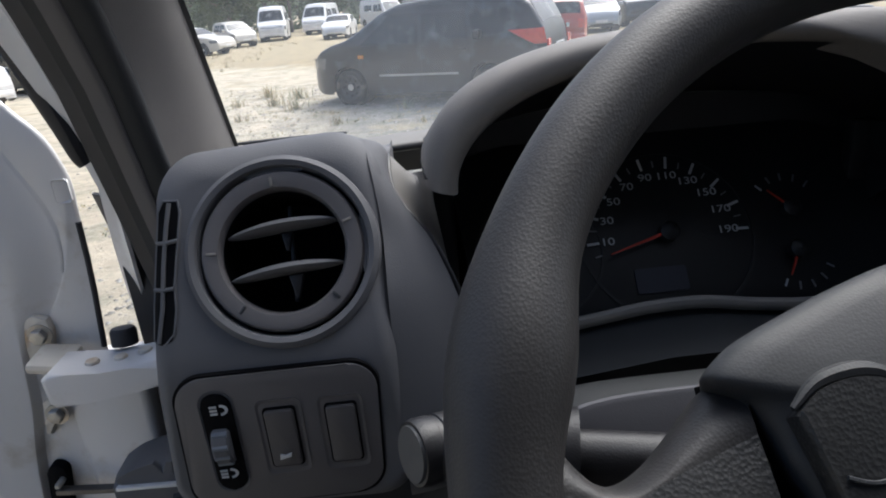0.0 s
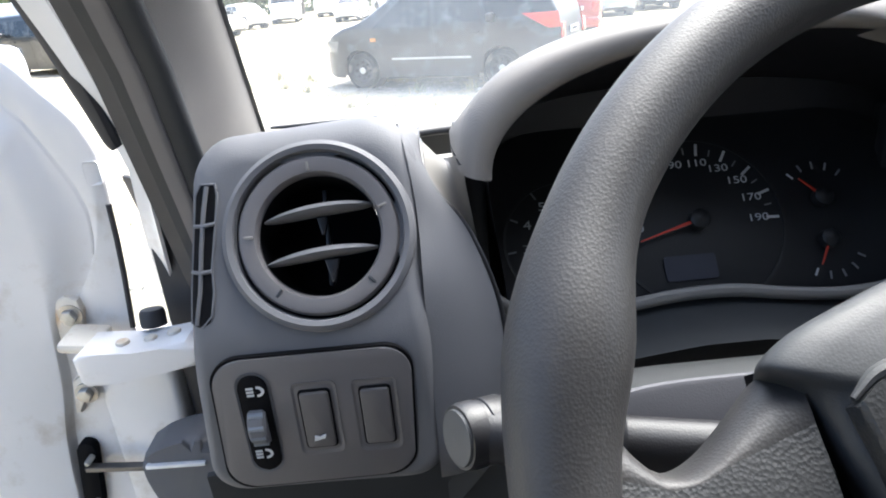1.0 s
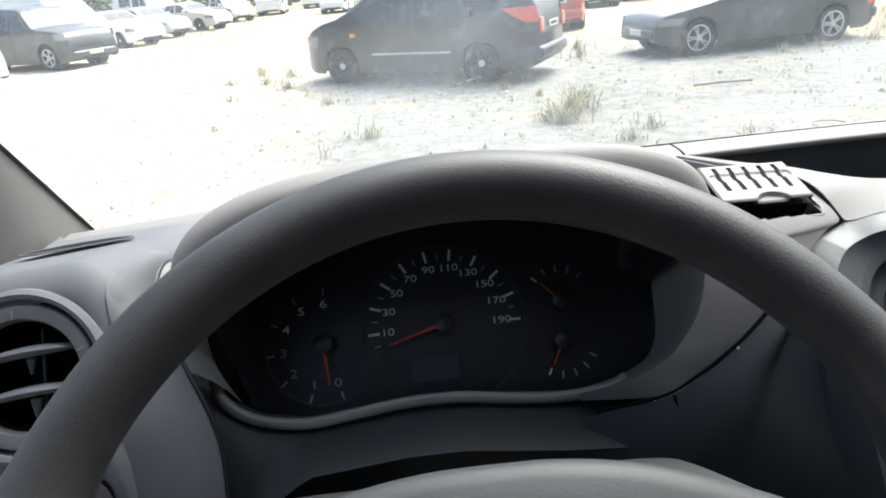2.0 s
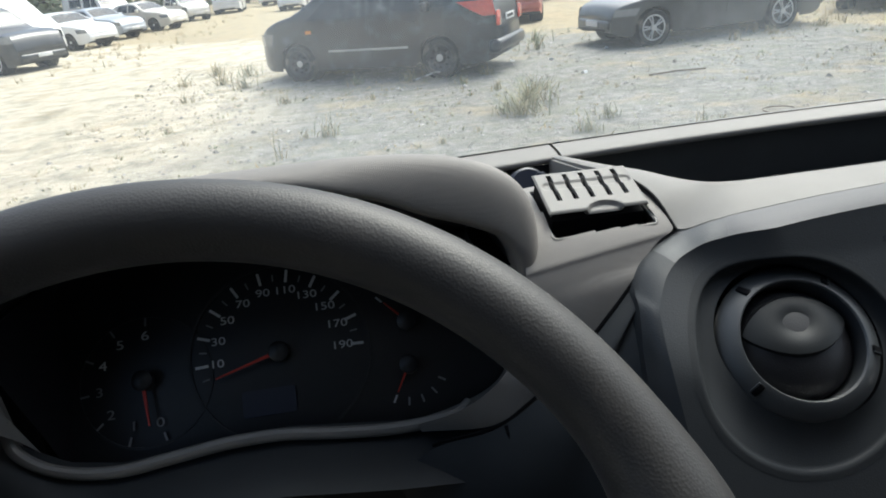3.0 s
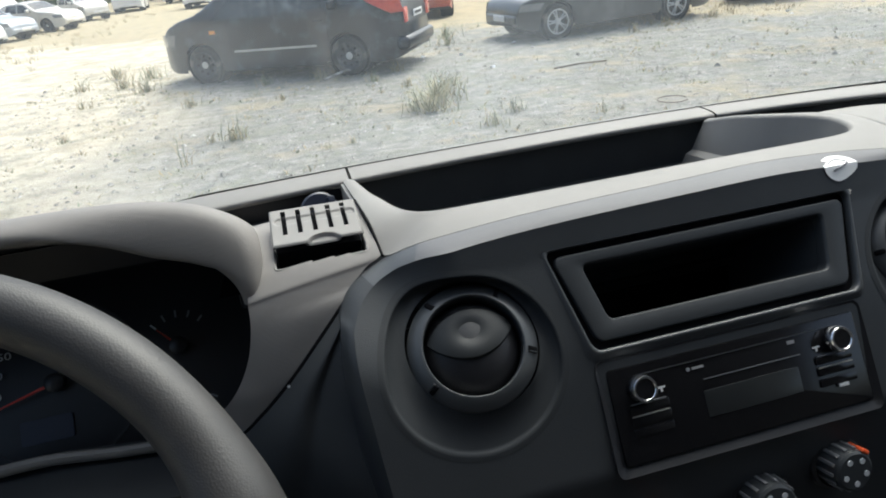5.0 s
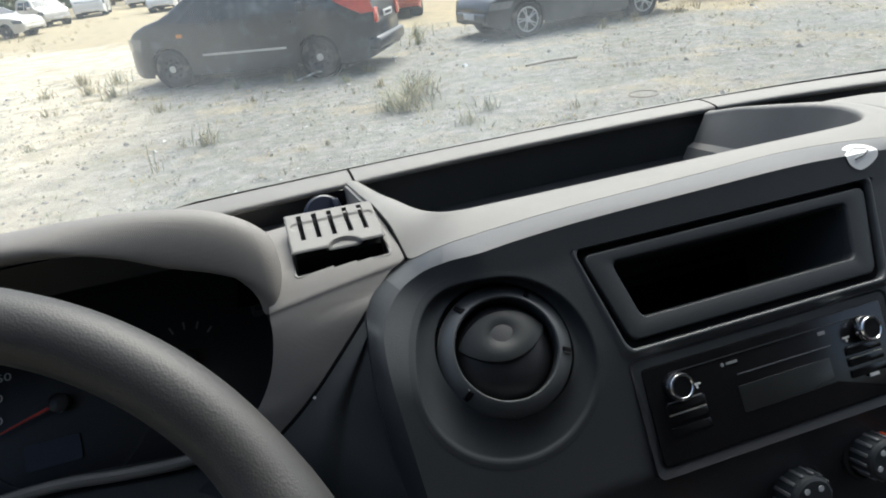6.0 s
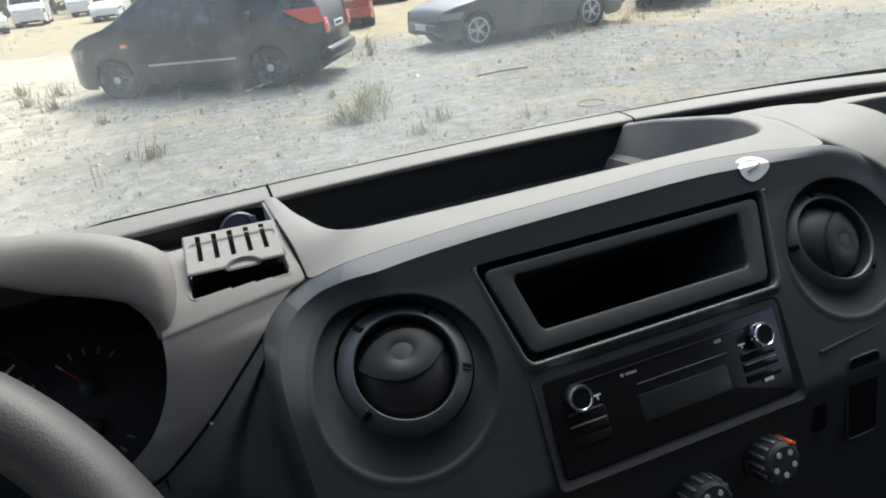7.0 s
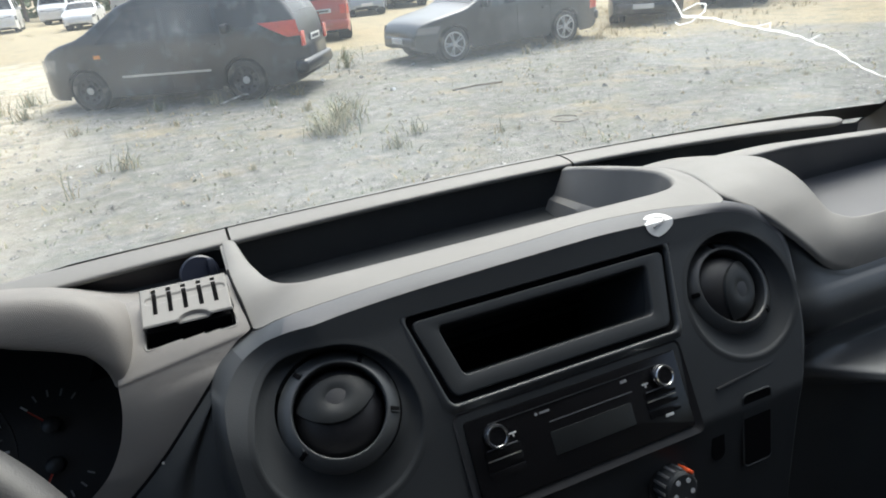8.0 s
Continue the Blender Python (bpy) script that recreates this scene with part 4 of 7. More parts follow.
def hood():
    # depth, half width, rise, foot height, roundness of the driver's and the passenger's half
    rows = [(0.125, 0.1635, 0.066, 0.070, 2.2, 2.2), (0.112, 0.164, 0.0675, 0.0705, 2.2, 2.2), (0.104, 0.1655, 0.0695, 0.071, 2.2, 2.25), (0.1005, 0.169, 0.0725, 0.072, 2.35, 2.6),
            (0.102, 0.1745, 0.0765, 0.073, 2.6, 3.2), (0.109, 0.179, 0.0795, 0.073, 2.8, 3.7), (0.122, 0.182, 0.0805, 0.072, 2.9, 3.8), (0.145, 0.1825, 0.0765, 0.07, 2.8, 3.4),
            (0.20, 0.183, 0.062, 0.066, 2.6, 2.6), (0.27, 0.180, 0.04, 0.06, 2.5, 2.4), (0.36, 0.176, 0.008, 0.05, 2.4, 2.4)]
    sm = curve([r[0:3] for r in rows], 3)
    sw = curve([r[3:6] for r in rows], 3)

    def f(u, v):
        q, g = at(sm, v), at(sw, v)
        x, w = arch(u, q.y, q.z, g.x, g.y, er=g.z)
        low = interp(x, [(-0.47, 0.14), (-0.44, 0.133), (-0.403, 0.1209), (-0.379, 0.109), (-0.354, 0.1), (-0.336, 0.0915), (-0.325, 0.08), (-0.31, 0.074)])
        low += 0.4 * (0.125 - q.x)
        w -= max(w - low, 0) * smooth01(0.56, 0.2, v) * smooth01(-0.47, -0.42, x)
        w -= 0.022 * smooth01(0.17, 0.28, q.x) * smooth01(-0.42, -0.33, x)
        return d(x, q.x + 0.006 * math.cos(2 * math.pi * (u - 0.5)), w + 0.006 * (u - 0.5))
    # black sheets paint the shade at the hood's two feet
    for x0, x1 in ((-0.345, -0.32), (-0.676, -0.652)):
        part("hood_foot_shade", sheet(lambda u, v: d(x0 + (x1 - x0) * u, 0.112 + 0.09 * v, 0.0755 - 0.008 * v), 3, 6), DEEP, dash)
    part("instrument_hood", sheet(f, 90, 30), BEIGE, dash, "taupe textured hood over the instruments")
    # pale flank between the pod's part line and the opening
    foot = curve([(-0.6735, 0.125, 0.078), (-0.6715, 0.128, 0.06), (-0.668, 0.13, 0.035), (-0.663, 0.13, 0.005), (-0.652, 0.128, -0.022)], 5)
    seam = [q + Vector((0.0015, 0, 0)) for q in SEAM_LINE]

    def g(u, v):
        return at(seam, v * 0.52).lerp(at(foot, v), u) + Vector((0, 0.004 * math.sin(math.pi * u), Z0))
    part("left_surround", sheet(g, 10, 24), BEIGE_PLAIN, dash)


hood()


DIAL = mat("dial_face", (0.0105, 0.0115, 0.0135), 0.45, var=0.1, scale=20)


def cluster():
    c = thing("instrument_cluster", "black instrument cluster with red needles and white numerals", "instrument cluster", base=d(-0.49, 0.18, -0.05))
    m = plane(-0.499, 0.179, -0.002, 0.75)
    sp = m @ Matrix.Translation((0.0045, 0.0, 0)) @ Matrix.Diagonal((1.06, 1.06, 1, 1))
    part("dial_plate", prism(rounded(0.345, 0.16, 0.06, 8, 0.006, 0.005), -0.02, -0.002, m, r=0.001), DIAL, c)
    # tunnel from the plate up to the hood
    def f(u, v):
        x, w = arch(u, 0.1642 + 0.002 * v, 0.0672 - 0.036 * v, 0.0705 - 0.016 * v, 2.2 + 0.3 * v, er=2.2)
        return d(x, 0.112 + 0.14 * v + 0.006 * math.cos(2 * math.pi * (u - 0.5)), w + 0.006 * (u - 0.5))
    part("tunnel", sheet(f, 64, 6), BLACK, c)
    part("tunnel_side", sheet(lambda u, v: d(-0.658 + 0.012 * smooth01(0.075, -0.05, 0.075 - 0.13 * v), 0.118 + 0.13 * u + 0.02 * v, 0.075 - 0.13 * v), 6, 10), BLACK, c)
    part("tunnel_end", box(0.014, 0.11, 0.125, Matrix.Translation(d(-0.664, 0.196, 0.013)), r=0.002), BLACK, c)
    part("tunnel_end", box(0.04, 0.012, 0.125, Matrix.Translation(d(-0.324, 0.204, 0.004)), r=0.002), BLACK, c)
    # on the other side the tunnel's lower edge slants down over the taupe wall
    part("tunnel_side", thick(sheet(lambda u, v: d(-0.3285 - 0.0045 * u, 0.117 + 0.135 * u, 0.069 - 0.066 * min(1.8 * u, 1) + (0.02 + 0.066 * min(1.8 * u, 1) - 0.03 * u) * v), 14, 6), 0.002), BLACK, c)
    outline = [arch(k / 30, 0.166, 0.036, 0.058, 2.4, er=2.2) for k in range(31)]
    part("back_wall", prism(outline + [(-0.325, -0.03), (-0.66, -0.03)], 0.0, 0.004, Matrix(((1, 0, 0, 0), (0, 0, -1, 0.236), (0, 1, 0, Z0), (0, 0, 0, 1)))), BLACK, c)
    part("tacho_ring", lathe([(0.049, -0.002), (0.049, -0.001), (0.047, -0.001), (0.047, -0.002)], 64, m @ Matrix.Translation((-0.0945, -0.0065, 0))), DIAL, c)
    part("speedometer_ring", lathe([(0.064, -0.002), (0.064, -0.001), (0.062, -0.001), (0.062, -0.002)], 80, sp), DIAL, c)
    # speedometer: ticks every 10, numerals every 20, from 0 low on the left to 190
    for k in range(20):
        a = radians(193.3 - k * 10.28)
        long = k % 2 == 1
        mm = sp @ Matrix.Rotation(a, 4, "Z") @ Matrix.Translation((0.0545 - (0 if long else 0.001), 0, 0))
        part("tick", box(0.009 if long else 0.005, 0.0019 if long else 0.001, 0.0006, mm), PRINT if long else DIMPRINT, c, smooth=False)
        if long:
            text("numeral", str(k * 10), 0.0078, sp @ Matrix.Translation((0.044 * math.cos(a), 0.044 * math.sin(a), 0.0003)) @ Matrix.Diagonal((1.35, 1, 1, 1)), PRINT, c)
    def needle(mm, length, ang, wid):
        n = part("needle", prism([(0, -wid), (length, -wid * 0.35), (length, wid * 0.35), (0, wid)], 0.004, 0.0055, mm @ Matrix.Rotation(radians(ang), 4, "Z")), NEEDLE, c)
        part("needle_cap", lathe([(0.007, 0.0), (0.007, 0.007), (0.005, 0.0085), (0.0, 0.009)], 24, mm), DIAL, n)
    needle(sp, 0.046, 196, 0.0013)
    t = m @ Matrix.Translation((-0.0945, -0.0065, 0)) @ Matrix.Diagonal((1.06, 1.06, 1, 1))
    needle(t, 0.031, 276, 0.0013)
    for k in range(7):
        a = radians(287 - k * 33.3)
        text("numeral", str(k), 0.009, t @ Matrix.Translation((0.031 * math.cos(a), 0.031 * math.sin(a), 0.0003)) @ Matrix.Diagonal((1.35, 1, 1, 1)), DIMPRINT if k < 4 else PRINT, c)
        part("tick", box(0.006, 0.0013, 0.0006, t @ Matrix.Rotation(a, 4, "Z") @ Matrix.Translation((0.041, 0, 0))), DIMPRINT, c, smooth=False)
    for ox, oy, a0, col in ((0.0985, -0.0236, 241, 1), (0.101, 0.009, 134, -1)):
        g = m @ Matrix.Translation((ox, oy, 0))
        needle(g, 0.022, a0, 0.001)
        for k in range(5):
            a = radians(a0 + col * (k * 22))
            part("tick", box(0.006, 0.0014, 0.0006, g @ Matrix.Rotation(a, 4, "Z") @ Matrix.Translation((0.027, 0, 0))), PRINT if k == 0 else DIMPRINT, c, smooth=False)
    part("trip_display", prism(rounded(0.039, 0.019, 0.002, 3, -0.0065, -0.035), -0.0012, -0.0004, m), NAVY, c)
    # light bezel along the foot of the opening
    foot = curve([(-0.668, 0.13, 0.005), (-0.663, 0.122, -0.015), (-0.642, 0.12, -0.033), (-0.607, 0.12, -0.041), (-0.569, 0.12, -0.037), (-0.53, 0.12, -0.032), (-0.492, 0.12, -0.032),
                  (-0.454, 0.12, -0.038), (-0.416, 0.12, -0.042), (-0.386, 0.12, -0.0405), (-0.371, 0.122, -0.0385), (-0.362, 0.128, -0.0365)], 6)
    part("bezel", tube([q + Vector((0, 0, Z0)) for q in foot], 0.0042, 10, flat=1.3), BEIGE_PLAIN, c, "pale bezel along the foot of the dials")


cluster()


# ---------- driver's vent pod ----------
def pod_y(w):
    t = [(-0.13, 0.046), (-0.06, 0.045), (-0.02, 0.0435), (0.0, 0.046), (0.02, 0.0545), (0.053, 0.0715), (0.1026, 0.0965), (0.13, 0.11)]
    return sum(interp(w + k, t) for k in (-0.008, -0.004, 0, 0.004, 0.008)) / 5


POD_C = (-0.758, 0.0535)


def vent_pod():
    p = thing("vent_pod", "charcoal plastic pod with round vent and switches", "dashboard pod", base=d(-0.76, 0.1, -0.12))
    raw = []
    corners = [(-0.7, 0.109, 0.03), (-0.8315, 0.1045, 0.026), (-0.8435, -0.105, 0.02), (-0.7, -0.1075, 0.02)]
    for k, (x, w, r) in enumerate(corners):
        sx, sw = ((-1, -1), (1, -1), (1, 1), (-1, 1))[k]
        for i in range(13):
            a = math.pi / 2 * (k + i / 12)
            raw.append((x + sx * r + r * math.cos(a), w + sw * r + r * math.sin(a)))
    # spread points evenly along the outline
    out = []
    n = 120
    per = [0.0]
    for a, b in zip(raw, raw[1:] + raw[:1]):
        per.append(per[-1] + math.hypot(b[0] - a[0], b[1] - a[1]))
    loop = raw + raw[:1]
    for k in range(n):
        s = per[-1] * k / n
        out.append((float(np.interp(s, per, [q[0] for q in loop])), float(np.interp(s, per, [q[1] for q in loop]))))

    def f(u, v):
        x, w = out[int(round(u * n)) % n]
        dx, dw = x - POD_C[0], w - POD_C[1]
        r = math.hypot(dx, dw)
        hole = 0.047 / r
        if v < 0.5:
            k = hole + (1 - 0.016 / r - hole) * (v / 0.5)
            dy = 0.0
        elif v < 0.75:
            a = (v - 0.5) / 0.25 * math.pi / 2
            k = 1 - 0.016 / r * (1 - math.sin(a))
            dy = 0.016 * (1 - math.cos(a))
        else:
            back = (v - 0.75) / 0.25
            k = 1 + 0.05 * back
            dy = 0.016 + 0.2 * back
            w -= 0.042 * back * smooth01(0.06, 0.11, w)
            dx, dw = x - POD_C[0], w - POD_C[1]
        wx, ww = POD_C[0] + dx * k, POD_C[1] + dw * k
        return d(wx, pod_y(ww) + dy, ww)
    part("pod_shell", sheet(f, n, 48, wrap=True), POD, p)
    # curved flank between the pod's face and the part line
    face = curve([(-0.716, 0.25, 0.055), (-0.713, 0.165, 0.0925), (-0.7085, 0.103, 0.098), (-0.7035, 0.079, 0.06), (-0.7035, 0.054, 0.01), (-0.7035, 0.05, -0.1), (-0.704, 0.11, -0.15)], 6)

    def flank(u, v):
        q = at(face, v).lerp(at(SEAM_LINE, v), u)
        bul = math.sin(math.pi * u)
        return q + Vector((0.003 * bul, -0.0045 * bul * smooth01(0.15, 0.5, v), Z0 + 0.003 * bul * (1 - smooth01(0.15, 0.5, v))))
    part("flank", sheet(flank, 14, 40), POD, p)
    part("flank_edge", tube([q + Vector((0, -0.001, Z0 + 0.0005)) for q in SEAM_LINE], 0.0016, 8), BLACK, p)
    # demister slot on the shoulder
    def shoulder(x, y, lift):
        back = (y - 0.1155) / 0.18
        w0 = 0.109 + 0.0342 * (x + 0.7)
        return d(x, y, POD_C[1] + (w0 - 0.042 * back - POD_C[1]) * (1 + 0.05 * back) + lift)

    def slot(a, r):
        x, y = 0.037 * r * math.cos(a), 0.0135 * r * math.sin(a) - 0.003 * r * math.cos(2 * a)
        return -0.763 + 0.906 * x - 0.423 * y, 0.185 + 0.423 * x + 0.906 * y
    # no hole: a black sheet over the shoulder paints the slot's dark inside
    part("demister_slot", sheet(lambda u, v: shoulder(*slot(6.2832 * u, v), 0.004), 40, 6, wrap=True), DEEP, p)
    part("slot_lip", tube([shoulder(*slot(6.2832 * k / 40, 1.02), 0.0034) for k in range(40)], 0.0009, 6, closed=True), POD, p)


vent_pod()


def bezel_ring(v, m, material, deep=0.03):
    part("ring", lathe([(0.048, -0.01), (0.0477, 0.0), (0.0462, 0.0022), (0.0445, 0.0026), (0.0378, 0.0014), (0.0362, -0.002), (0.0355, -deep)], 72, m), material, v)
    for a in (95, 20, -45, 178, 232):
        part("notch", box(0.0056, 0.0018, 0.0012, m @ Matrix.Rotation(radians(a), 4, "Z") @ Matrix.Translation((0.0412, 0, 0.0021)), r=0.0004), DARK if a < 0 or a > 200 else BEIGE_PLAIN, v)


def driver_vent():
    v = thing("air_vent", "round charcoal air vent with two horizontal louvres", "air vent", "air vents of the dashboard", base=d(-0.759, 0.09, 0.01))
    m = plane(POD_C[0] - 0.001, pod_y(POD_C[1]), POD_C[1], 0.5) @ Matrix.Diagonal((0.95, 0.95, 1, 1))
    part("rim", lathe([(0.0575, -0.003), (0.0565, 0.002), (0.0535, 0.0045), (0.0505, 0.0035), (0.0495, -0.001), (0.0492, -0.012)], 72, m), POD, v)
    bezel_ring(v, m, SWITCH, 0.04)
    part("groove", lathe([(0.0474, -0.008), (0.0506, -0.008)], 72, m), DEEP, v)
    # backing and duct are near black, with the shade inside painted in
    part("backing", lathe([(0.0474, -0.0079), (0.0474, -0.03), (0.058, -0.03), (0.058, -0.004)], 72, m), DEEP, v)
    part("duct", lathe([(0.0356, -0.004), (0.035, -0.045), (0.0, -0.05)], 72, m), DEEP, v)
    for y, wd in ((0.0135, 0.066), (-0.0125, 0.067)):
        s = bmesh.new()
        def f(a, b):
            x = wd * (a - 0.5)
            half = 0.0115 * math.sqrt(max(0.02, 1 - (2 * a - 1) ** 2)) + 0.001
            t = 2 * math.pi * b
            return m @ Vector((x, y + 0.0038 * math.sin(t) * math.sqrt(max(0.05, 1 - (2 * a - 1) ** 2)) + 0.006 * (a - 0.5) + 0.0022 * math.cos(math.pi * (a - 0.5)), -0.008 + half * math.cos(t)))
        part("louvre", sheet(f, 20, 12, bm=s), POD, v)
    part("fin", prism([(-0.0045, 0.0), (0.0045, 0.0), (0.001, -0.014), (-0.001, -0.014)], -0.004, 0.0, m @ Matrix.Translation((0.006, -0.0145, -0.002)), r=0.001), BLACK, v)
    part("fin", prism([(-0.0035, 0.0), (0.0035, 0.0), (0.001, -0.011), (-0.001, -0.011)], -0.004, 0.0, m @ Matrix.Translation((0.0015, 0.0115, -0.006)), r=0.001), BLACK, v)
    part("spine", box(0.003, 0.06, 0.006, m @ Matrix.Translation((0.002, 0, -0.022)), r=0.001), BLACK, v)


driver_vent()


def side_vent():
    v = thing("side_vent", "narrow side window demister vent with crossbars", "air vent", base=d(-0.832, 0.09, 0.0))
    def on(x, w, lift=0.0):
        """A point of the pod's face, which rounds off towards its outer edge."""
        edge = -0.8435 + 0.011 * (w + 0.095) / 0.175
        s = min(max((edge + 0.016 - x) / 0.016, 0.0), 0.98)
        return d(x, pod_y(w) + 0.016 * (1 - math.sqrt(1 - s * s)) - lift, w)

    def left(w):
        return interp(w, [(0.012, -0.835), (0.03, -0.8335), (0.06, -0.8295), (0.079, -0.827), (0.0835, -0.8235)])

    def right(w):
        return interp(w, [(0.012, -0.827), (0.0155, -0.8215), (0.03, -0.819), (0.041, -0.8195), (0.064, -0.816), (0.082, -0.8135), (0.0835, -0.815)])
    # a black sheet on the pod's face paints the shade inside the slot
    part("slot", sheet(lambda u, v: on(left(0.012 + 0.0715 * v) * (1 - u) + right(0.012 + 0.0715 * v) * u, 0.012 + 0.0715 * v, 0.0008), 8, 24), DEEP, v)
    rim = [on(left(0.012 + 0.0715 * k / 12), 0.012 + 0.0715 * k / 12, 0.0003) for k in range(13)] + [on(right(0.0835 - 0.0715 * k / 12), 0.0835 - 0.0715 * k / 12, 0.0003) for k in range(13)]
    part("slot_edge", tube(rim, 0.0009, 6, closed=True), POD, v)
    for w in (0.0395, 0.063):
        part("crossbar", tube([on(left(w), w - 0.001, 0.0012), on((left(w) + right(w)) / 2, w, 0.0014), on(right(w), w + 0.001, 0.0012)], 0.0012, 8), POD, v)
    part("upright_bar", tube([on(0.55 * left(w) + 0.45 * right(w), w, 0.0013) for w in (0.013, 0.03, 0.05, 0.07, 0.083)], 0.0013, 8), POD, v)


side_vent()


ROLLER = mat("blue_grey_roller", (0.15, 0.17, 0.2), 0.4, var=0.06)


def switch_panel():
    p = thing("switch_panel", "charcoal switch panel with thumbwheel and two rockers", "switch panel", base=d(-0.77, 0.03, -0.1))
    m = plane(-0.772, 0.0443, -0.0495, -0.02)

    def outline(g):
        return [(x + 0.05 * y, y) for x, y in rounded(0.112 + g, 0.089 + g, 0.017, 8)]
    part("groove", prism(outline(0.0026), -0.004, 0.0007, m), DEEP, p)
    part("plate", prism(outline(0.0), -0.003, 0.0016, m, r=0.001), SWITCH, p)
    # the dark of the slot is painted as a black block
    part("wheel_slot", prism(rounded(0.0165, 0.066, 0.008, 6, -0.0325, 0.0015), 0.0, 0.003, m, r=0.0008), DEEP, p)
    part("wheel_dish", ringframe(rounded(0.0195, 0.07, 0.0095, 6, -0.0325, 0.0015), rounded(0.0145, 0.062, 0.007, 6, -0.0325, 0.0015), 0.002, 0.0012, 0.0022, m), POD, p)
    w = part("thumbwheel", lathe([(0.0, -0.0052), (0.0125, -0.0052), (0.014, -0.0035), (0.014, 0.0035), (0.0125, 0.0052), (0.0, 0.0052)], 28,
             m @ Matrix.Translation((-0.033, 0.0, -0.004)) @ Matrix.Rotation(math.pi / 2, 4, "Y")), POD, p)
    for k in range(4):
        part("wheel_rib", tube([m @ Matrix.Translation((-0.033, -0.0095 + 0.0063 * k, 0.0086 - 3.2 * 0.0095 * (abs(-0.0095 + 0.0063 * k) / 0.0095) ** 2 * 0.12)) @ Vector((e, 0, 0)) for e in (-0.0042, 0.0042)], 0.0019, 10), ROLLER, w)
    def lamp_icon(x, y):
        part("lamp_icon", prism([(x + 0.001 + e * math.cos(g) * 0.0042, y + e * math.sin(g) * 0.0034) for e, gs in ((1, [-1.57 + 0.314 * k for k in range(11)]), (0.62, [1.57 - 0.314 * k for k in range(11)])) for g in gs], 0.002, 0.0036, m), PRINT, p, smooth=False)
        for k in (-1, 0, 1):
            part("icon_ray", box(0.004, 0.0013, 0.0005, m @ Matrix.Translation((x - 0.0028, y + 0.0022 * k, 0.0034))), PRINT, p, smooth=False)
    lamp_icon(-0.031, 0.0245)
    lamp_icon(-0.0335, -0.019)
    for x, y in ((0.001, 0.0015), (0.0353, 0.0003)):
        part("rocker_well", ringframe(rounded(0.0255, 0.0505, 0.004, 4, x, y), rounded(0.018, 0.04, 0.0025, 4, x, y), 0.001, 0.0008, 0.0022, m), SWITCH, p)
        part("rocker_shadow", prism(rounded(0.0185, 0.0405, 0.0025, 4, x, y), 0.001, 0.0026, m), DEEP, p)
        r = part("rocker", prism(rounded(0.0165, 0.038, 0.002, 4, x, y), 0.001, 0.0045, m, r=0.0012), ROCKER, p)
        if x < 0.02:
            part("rocker_mark", prism([(x - 0.0035, y - 0.013), (x + 0.003, y - 0.0115), (x + 0.0035, y - 0.009), (x, y - 0.0105), (x - 0.003, y - 0.0095)], 0.005, 0.006, m), PRINT, r, smooth=False)


switch_panel()


# ---------- steering wheel and column ----------
HUBSKIN = mat("hub_plastic", (0.034, 0.036, 0.038), 0.55, var=0.06, scale=12, bump=0.12, bscale=1200)
SHROUD = mat("lilac_grey_plastic", (0.078, 0.078, 0.088), 0.6, var=0.05, scale=10, bump=0.15, bscale=1400)
PEBBLE = mat("pebbled_foam", (0.024, 0.0248, 0.0255), 0.42, var=0.12, scale=25, bump=0.27, bscale=800, spec=0.45)


